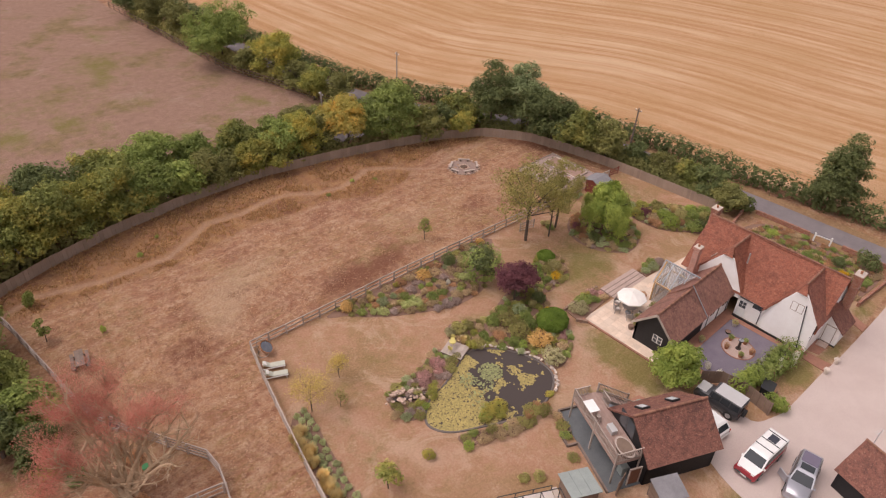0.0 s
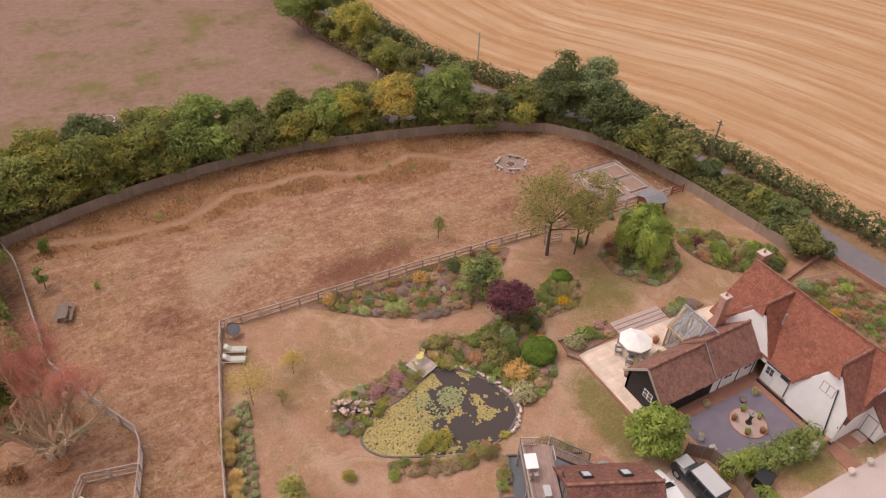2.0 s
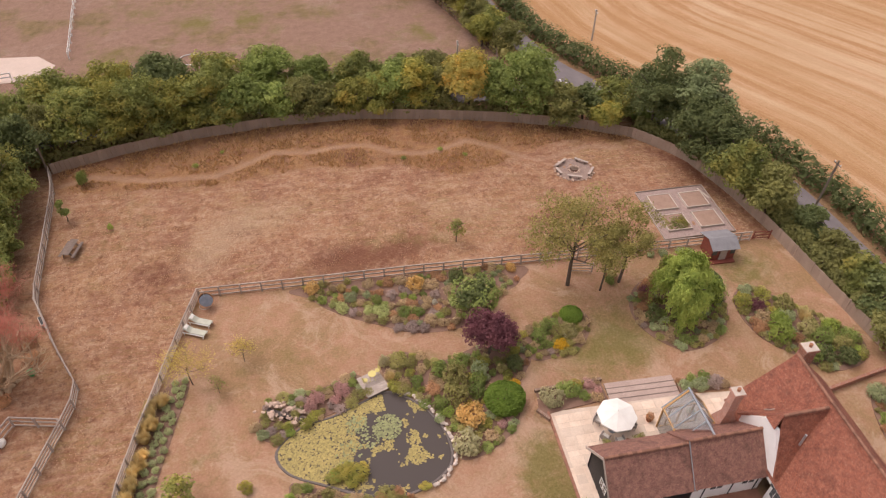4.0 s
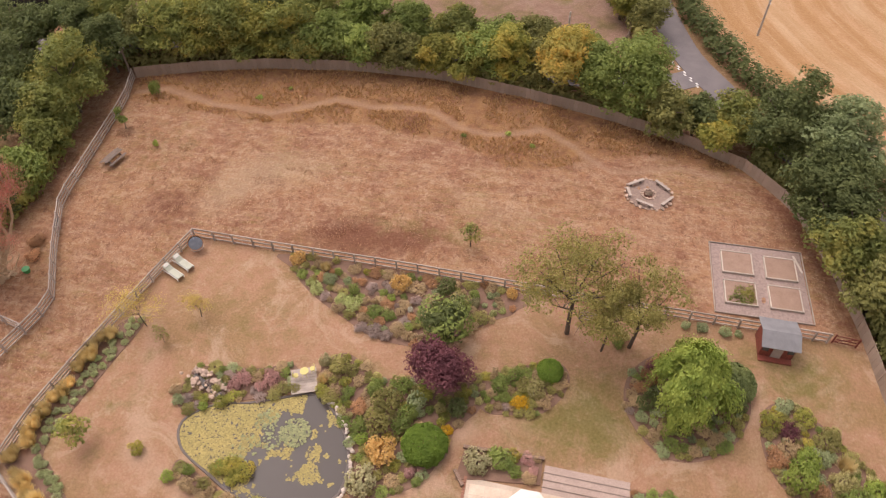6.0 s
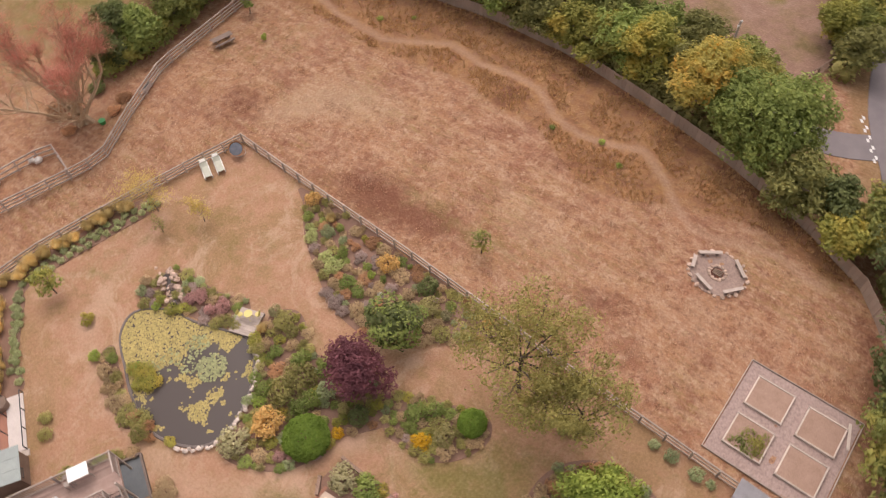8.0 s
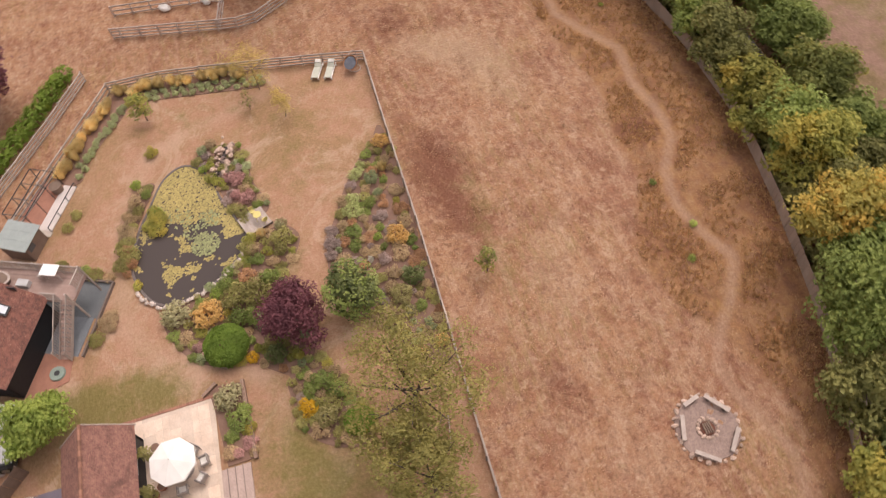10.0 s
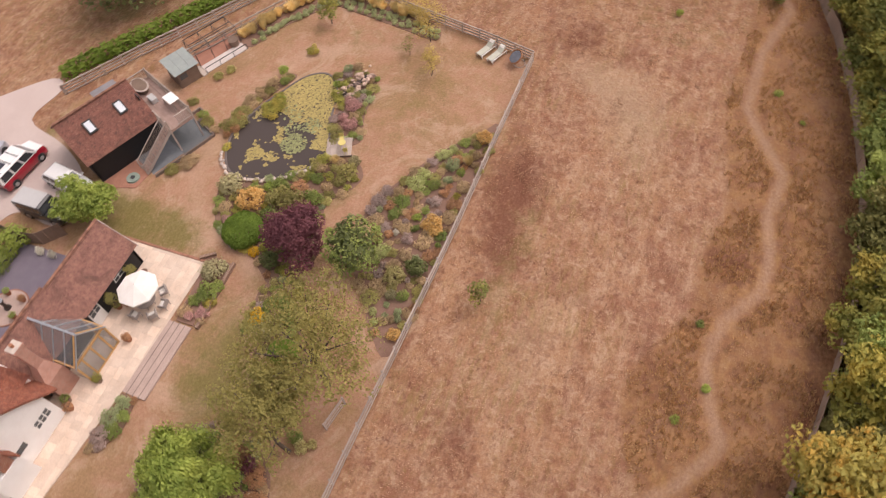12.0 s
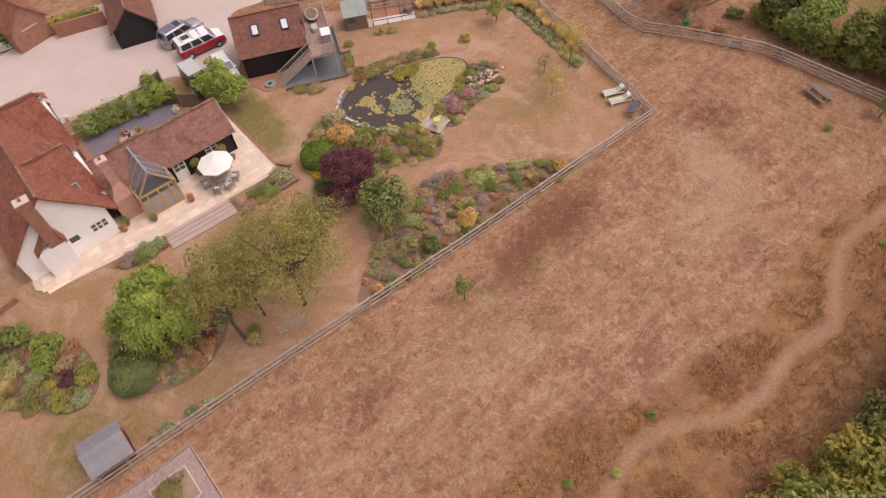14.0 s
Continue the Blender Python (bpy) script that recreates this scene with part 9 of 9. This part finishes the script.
lo = solo("stacked_logs", lm, plain("cut_logs", (0.33, 0.21, 0.14), (0.22, 0.14, 0.10), 6, 20, 0.9, island=0.3), "stack of split firewood", "logs", kind="stuff", m=pose(35.0, 9.9, 0.0, 0, 0, -27))
panel_fence("studio_fence", [(32.6, 12.7), (33.6, 12.9)], BROWN_WOOD, "short close-boarded fence beside the studio", 1.6)
gd = thing("studio_gate", "brown boarded garden gate in a pale frame", "gate", at=(34.4, 12.5, 0), turn=-24)
part("leaf", boxed(-0.42, -0.03, 0.1, 0.42, 0.03, 1.75), plain("red_brown_stain", (0.20, 0.085, 0.05), (0.16, 0.07, 0.04), 2, 25, 0.8), gd)
for x in (-0.5, 0.5):
    bar("post", (x, 0, 0), (x, 0, 1.95), 0.1, 0.1, PALE_WOOD, gd, up=(0, 1, 0))
bar("lintel", (-0.55, 0, 1.92), (0.55, 0, 1.92), 0.1, 0.1, PALE_WOOD, gd)
binb = thing("wheelie_bin", "grey wheeled bin under the balcony", "bin", at=(34.6, 13.6, 0.04), turn=-24)
bm = bmesh.new()
box(bm, -0.28, -0.33, 0.05, 0.28, 0.33, 1.0, 0.03)
part("body", bm, GREY_STEEL, binb)
part("lid", boxed(-0.31, -0.37, 1.0, 0.31, 0.37, 1.06, bevel=0.02), GREY_STEEL, binb)
# on the balcony
bt = thing("bar_table", "white-topped tall table on the balcony", "table", at=(35.5, 17.9, 2.465), turn=-24)
part("tabletop", boxed(-0.45, -0.62, 0.98, 0.45, 0.62, 1.03, bevel=0.01), WHITE_PAINT, bt)
for x in (-0.25, 0.25):
    for y in (-0.55, 0.55):
        bar("leg", (x, y, 0), (x, y, 0.98), 0.06, 0.06, PALE_WOOD, bt, up=(0, 1, 0))
for k, (dx, dy) in enumerate(((-0.25, -0.85), (0.25, -0.85))):
    st = thing("bar_stool", "pale timber bar stool at the balcony table", "stool", "balcony stools", at=(35.5 + dx * 0.91 + dy * 0.41, 17.9 - dx * 0.41 + dy * 0.91, 2.465), turn=-24)
    part("seat", boxed(-0.16, -0.16, 0.62, 0.16, 0.16, 0.66, bevel=0.01), PALE_WOOD, st)
    for x in (-0.13, 0.13):
        for y in (-0.13, 0.13):
            bar("leg", (x, y, 0), (x, y, 0.62), 0.04, 0.04, PALE_WOOD, st, up=(0, 1, 0))
gb = thing("storage_box", "pale grey storage box on the balcony", "box", at=(35.45, 15.7, 2.465), turn=-24)
part("body", boxed(-0.25, -0.42, 0, 0.25, 0.42, 0.4, bevel=0.02), GREY_ROOF, gb)
part("lid", boxed(-0.27, -0.44, 0.4, 0.27, 0.44, 0.45, bevel=0.02), GREY_ROOF, gb)
ht = thing("oval_tub", "oval brown tub with a pale rim on the balcony", "tub", at=(34.55, 13.9, 2.465), turn=-24)
bm = bmesh.new()
bmesh.ops.create_cone(bm, cap_ends=True, segments=24, radius1=0.5, radius2=0.6, depth=0.5, matrix=pose(0, 0, 0.25) @ Matrix.Diagonal((1.0, 1.6, 1, 1)))
part("body", bm, BROWN_WOOD, ht)
bm = bmesh.new()
bmesh.ops.create_cone(bm, cap_ends=True, segments=24, radius1=0.66, radius2=0.66, depth=0.06, matrix=pose(0, 0, 0.5) @ Matrix.Diagonal((1.0, 1.6, 1, 1)))
part("rim", bm, PALE_WOOD, ht)
part("cover", tubed((0, 0, 0.53), (0, 0, 0.545), 0.55, 0.55, 20), BROWN_WOOD, ht).scale = (1.0, 1.6, 1.0)

# ---- courtyard things ----
def pot(x, y, z, r, h_, mat, kind, seed, label):
    p = thing("plant_pot", label, "plant pot", "courtyard and terrace pots", at=(x, y, z))
    bm = bmesh.new()
    tube(bm, (0, 0, 0), (0, 0, h_ * 0.9), r * 0.75, r, 14)
    tube(bm, (0, 0, h_ * 0.88), (0, 0, h_), r * 1.1, r * 1.08, 14)
    part("body", bm, mat, p)
    part("compost", tubed((0, 0, h_), (0, 0, h_ + 0.012), r * 0.92, r * 0.92, 14), SOIL, p)
    if kind:
        m_ = PLANTS[kind][0]
        part("foliage", leaf_mesh("foliage", [((0, 0, h_ + r * 0.6), (r * 1.25, r * 1.25, r * 0.9))], 220, r * 0.22, m_, seed), m_, p)
    return p


for i, (x, y, k) in enumerate(((54.2, 15.2, "r"), (55.6, 15.5, "g"), (56.2, 14.3, "g"), (55.3, 13.2, "r"), (54.1, 13.7, "g"))):
    pot(x, y, 0.07, 0.22, 0.36, CLAY_POT, k, i + 40, "terracotta pot of foliage in the round bed")
pot(57.9, 16.3, 0.04, 0.26, 0.4, PALE_STONE, "c", 50, "stone urn with cream flowers in the courtyard")
pot(53.2, 17.3, 0.06, 0.24, 0.36, PALE_STONE, "c", 51, "stone urn with cream flowers on the brick path")
pot(56.4, 16.2, 0.04, 0.28, 0.22, BRONZE, "", 52, "empty dark bowl in the courtyard")
for i, (x, y, k) in enumerate(((50.0, 22.7, "o"), (52.4, 22.6, "o"), (49.4, 22.9, ""), (52.0, 23.1, ""), (59.6, 23.4, "g"), (60.0, 23.9, "r"), (57.7, 24.6, "y"), (54.4, 24.8, "r"))):
    pot(x, y, 0.075, 0.27, 0.4, CLAY_POT if i % 2 else BROWN_WOOD, k, i + 60, "planted pot standing on the terrace")
for i, (x, y) in enumerate(((50.0, 22.6), (52.4, 22.55))):
    tree("standard_bay", x, y, 1.9, 0.55, L_OLIVE, "clipped standard tree in a terrace pot", 700 + i, 420, 0.07, 5, 0.03, base=0.45, group="terrace standards")
panel_fence("courtyard_fence", [(48.2, 14.6), (49.7, 13.2), (49.9, 11.2), (49.3, 8.6)], BROWN_WOOD, "brown close-boarded fence round the courtyard", 1.5)
panel_fence("bin_fence", [(49.3, 8.7), (51.0, 9.0)], BROWN_WOOD, "brown boarded bin screen", 1.4)
bx = thing("bin_store", "black lidded bin store behind the screen", "bin store", at=(51.5, 9.9, 0), turn=10)
part("body", boxed(-0.7, -0.5, 0, 0.7, 0.5, 1.05), BLACK_BOARD, bx)
part("lid", slab([(-0.75, -0.55, 1.05), (0.75, -0.55, 1.05), (0.75, 0.55, 1.2), (-0.75, 0.55, 1.2)], 0.05), BLACK_PAINT, bx)
for i, (x, y) in enumerate(((58.4, 7.35), (60.5, 7.25))):
    sd = thing("staddle_stone", "weathered mushroom-shaped staddle stone beside the drive", "stone", "drive staddle stones", at=(x, y, 0))
    part("stem", tubed((0, 0, 0), (0, 0, 0.45), 0.2, 0.13, 10), PALE_STONE, sd)
    part("cap", tubed((0, 0, 0.45), (0, 0, 0.62), 0.3, 0.22, 12), PALE_STONE, sd)
gpost = thing("entrance_gate", "white gate posts with a low rail at the roadside", "gate")
for x, y in ((79.6, 17.6), (79.9, 15.8)):
    bar("post", (x, y, 0), (x, y, 1.2), 0.16, 0.16, WHITE_PAINT, gpost, up=(0, 1, 0))
bar("rail", (79.6, 17.6, 0.9), (79.9, 15.8, 0.9), 0.05, 0.12, WHITE_PAINT, gpost)
for nm, pts in (("front_wall", [(71.0, 9.2), (80.2, 8.4)]), ("side_wall", [(80.6, 9.0), (80.6, 14.6)]), ("side_wall", [(80.4, 18.4), (80.0, 25.0)]), ("path_wall", [(69.2, 24.6), (79.6, 26.4)])):
    bmw = bmesh.new()
    (ax, ay), (cx, cy) = pts
    box(bmw, -0.5, -0.5, -0.5, 0.5, 0.5, 0.5, m=bar_matrix((ax, ay, 0.25), (cx, cy, 0.25), 0.24, 0.6))
    roof_uv(bmw)
    solo(nm, bmw, BRICK, "low red brick boundary wall of the front garden", "wall", kind="structure")

# ---- brick cottage and wall across the yard ----
ct = thing("brick_outbuilding", "red brick outbuilding with a clay tile roof", "house", at=(56.2, -6.6, 0), turn=-166)
bm = bmesh.new()
box(bm, -2.0, 0, 0, 2.0, 9.0, 2.6)
roof_uv(bm)
part("wall", bm, BRICK, ct)
wall_part("gable", [(-2.0, 0, 2.6), (2.0, 0, 2.6), (0, 0, 4.6)], (0, 0.25, 0), ct, BRICK)
for s in (-1, 1):
    pts = [(s * 2.25, -0.2, 2.35), (s * 2.25, 9.2, 2.35), (0, 9.2, 4.75), (0, -0.2, 4.75)]
    part("roof", sagging(pts if s > 0 else [pts[1], pts[0], pts[3], pts[2]], 0.14, 8, 0.05, 70 + s), TILE_RED, ct)
ridge_line(ct, (0, -0.2, 4.8), (0, 9.2, 4.8))
part("lintel", boxed(-0.9, -0.03, 2.0, 0.9, 0.02, 2.15), PALE_STONE, ct)
bmw = bmesh.new()
box(bmw, -0.5, -0.5, -0.5, 0.5, 0.5, 0.5, m=bar_matrix((54.2, -6.1, 0.8), (49.3, -4.6, 0.8), 0.24, 1.6))
roof_uv(bmw)
solo("yard_wall", bmw, BRICK, "tall red brick wall along the yard", "wall", kind="structure")
hedge("wall_hedge", [(54.0, -7.2), (51.6, -6.6), (49.6, -6.0)], 1.0, 1.8, L_YELLOW, "yellow-green hedge behind the brick wall", 611, 170, 0.12, 0.15)
hedge("yard_hedge", [(58.6, -8.6), (60.0, -12.0), (60.5, -17.0)], 2.0, 2.2, L_BOX, "clipped green hedge beside the brick outbuilding", 612, 240, 0.14, 0.1)
pf = thing("picket_fence", "white boarded fence at the end of the drive", "fence")
for k in range(4):
    bar("rail", (58.2, -7.8, 0.2 + k * 0.24), (66.0, -9.4, 0.2 + k * 0.24), 0.04, 0.16, WHITE_PAINT, pf)
for k in range(5):
    bar("post", (58.2 + k * 1.95, -7.8 - k * 0.4, 0), (58.2 + k * 1.95, -7.8 - k * 0.4, 1.05), 0.1, 0.1, WHITE_PAINT, pf, up=(0, 1, 0))

# ---- beyond the west trees: barn, riding arena and its rails ----
SLATE_ROOF = plain("blue_grey_slates", (0.22, 0.215, 0.25), (0.18, 0.175, 0.205), 0.8, 8, 0.7)
fb = thing("stable_barn", "low stable barn with a blue-grey slate roof behind the trees", "barn", at=(-16.6, 80.6, 0), turn=2)
for yy, d in ((-3.0, 0.2), (3.0, -0.2)):
    wall_part("wall", [(-6, yy, 0), (6, yy, 0), (6, yy, 2.4), (-6, yy, 2.4)], (0, d, 0), fb, BLACK_BOARD)
for xx, d in ((-6.0, 0.2), (6.0, -0.2)):
    wall_part("end_wall", [(xx, -2.8, 0), (xx, 2.8, 0), (xx, 2.8, 2.4), (xx, -2.8, 2.4)], (d, 0, 0), fb, BLACK_BOARD)
part("roof", slab([(-6.4, -3.4, 2.3), (6.4, -3.4, 2.3), (3.6, 0, 4.0), (-3.6, 0, 4.0)], 0.12), SLATE_ROOF, fb)
part("roof", slab([(6.4, 3.4, 2.3), (-6.4, 3.4, 2.3), (-3.6, 0, 4.0), (3.6, 0, 4.0)], 0.12), SLATE_ROOF, fb)
part("hip", slab([(6.4, -3.4, 2.3), (6.4, 3.4, 2.3), (3.6, 0, 4.0)], 0.12), SLATE_ROOF, fb)
part("hip", slab([(-6.4, 3.4, 2.3), (-6.4, -3.4, 2.3), (-3.6, 0, 4.0)], 0.12), SLATE_ROOF, fb)
SAND = plain("arena_sand", (0.60, 0.47, 0.40), (0.54, 0.42, 0.35), 0.5, 10, 1.0)
solo("riding_arena", flat([(-10.2, 87.0), (-2.2, 87.4), (-1.6, 91.0), (-4.4, 94.0), (-9.8, 94.4)], -0.1, 0.05), SAND, "pale sand riding arena beyond the trees", "arena", kind="structure")
for line in ([(-10.0, 84.4), (-10.5, 87.2), (-4.6, 88.0)], [(-0.1, 92.5), (-2.3, 108.3), (-4.7, 127.0), (-7.0, 146.0)]):
    af = thing("arena_fence", "white painted two-rail paddock fence", "fence", "white paddock fences")
    pts_ = along(line, 2.4)
    for x, y, a in pts_:
        bar("post", (x, y, -0.1), (x, y, 1.15), 0.12, 0.12, WHITE_PAINT, af, up=(0, 1, 0))
    for (x0, y0, _), (x1, y1, _) in zip(pts_[:-1], pts_[1:]):
        for z in (0.55, 1.05):
            bar("rail", (x0, y0, z), (x1, y1, z), 0.05, 0.14, WHITE_PAINT, af)
hoop = thing("white_hoop", "white plastic ring lying in the paddock", "ring", at=(15.9, 89.7, 0))
part("ring", bent_rail([(1.5 * math.cos(radians(a)), 1.5 * math.sin(radians(a)), 0.06) for a in range(0, 360, 15)], 0.06, True), WHITE_PAINT, hoop)
for x, y, w_ in ((6.6, 31.6, 0.5), (6.1, 31.2, 0.4), (5.8, 27.5, 0.9)):
    sk = thing("white_sack", "crumpled white sack lying by the paddock fence", "sack", "sacks by the fence", at=(x, y, 0), turn=x * 40)
    bm = bmesh.new()
    bmesh.ops.create_icosphere(bm, subdivisions=2, radius=0.5, matrix=Matrix.Diagonal((w_ * 1.5, w_, 0.7, 1)))
    for v in bm.verts:
        v.co += Vector((0, 0, 0.25 + 0.08 * noise.noise(v.co * 4.0)))
        v.co.z = max(v.co.z, 0.0)
    part("bag", bm, CANVAS, sk)

# ---- poles and wires ----
POLE = plain("creosoted_pole", (0.16, 0.12, 0.095), (0.22, 0.17, 0.14), 2, 20, 0.9)
PALE_POLE = plain("grey_pole", (0.42, 0.37, 0.33), (0.36, 0.31, 0.28), 2, 20, 0.9)
for nm, x, y, hh, mat, lean in (("utility_pole", 50.0, 75.9, 6.7, PALE_POLE, 0.0), ("utility_pole", 81.0, 44.9, 6.8, POLE, 0.25), ("utility_pole", 72.1, 86.0, 4.6, PALE_POLE, 0.0), ("utility_pole", 3.0, 65.2, 4.2, POLE, 0.1)):
    p = thing(nm, "tall weathered wooden utility pole", "utility pole", "roadside poles", at=(x, y, 0))
    part("shaft", tubed((0, 0, -0.3), (lean, 0, hh), 0.13, 0.1, 10), mat, p)
    part("cross_arm", boxed(lean - 0.05, -0.5, hh - 0.45, lean + 0.05, 0.5, hh - 0.35), mat, p)
    for s in (-1, 1):
        part("insulator", tubed((lean, s * 0.42, hh - 0.35), (lean, s * 0.42, hh - 0.2), 0.04), WHITE_PAINT, p)
bin2 = thing("green_tub", "bright green plastic tub under the red tree", "tub", at=(7.2, 38.0, 0))
bm = bmesh.new()
tube(bm, (0, 0, 0), (0, 0, 0.4), 0.25, 0.33, 14)
part("body", bm, paint("green_plastic", (0.03, 0.28, 0.08), 0.4), bin2)
tr = thing("water_trough", "grey timber trough against the paddock fence", "trough", at=(6.9, 43.4, 0), turn=-62)
part("body", boxed(-0.6, -0.22, 0.1, 0.6, 0.22, 0.5, bevel=0.02), WEATHERED, tr)
# the body is solid; a black slab on top paints the shade inside
part("hollow", boxed(-0.52, -0.15, 0.46, 0.52, 0.15, 0.505), CAR_TRIM, tr)
for s in (-1, 1):
    part("foot", boxed(s * 0.45 - 0.05, -0.2, 0, s * 0.45 + 0.05, 0.2, 0.12), WEATHERED, tr)
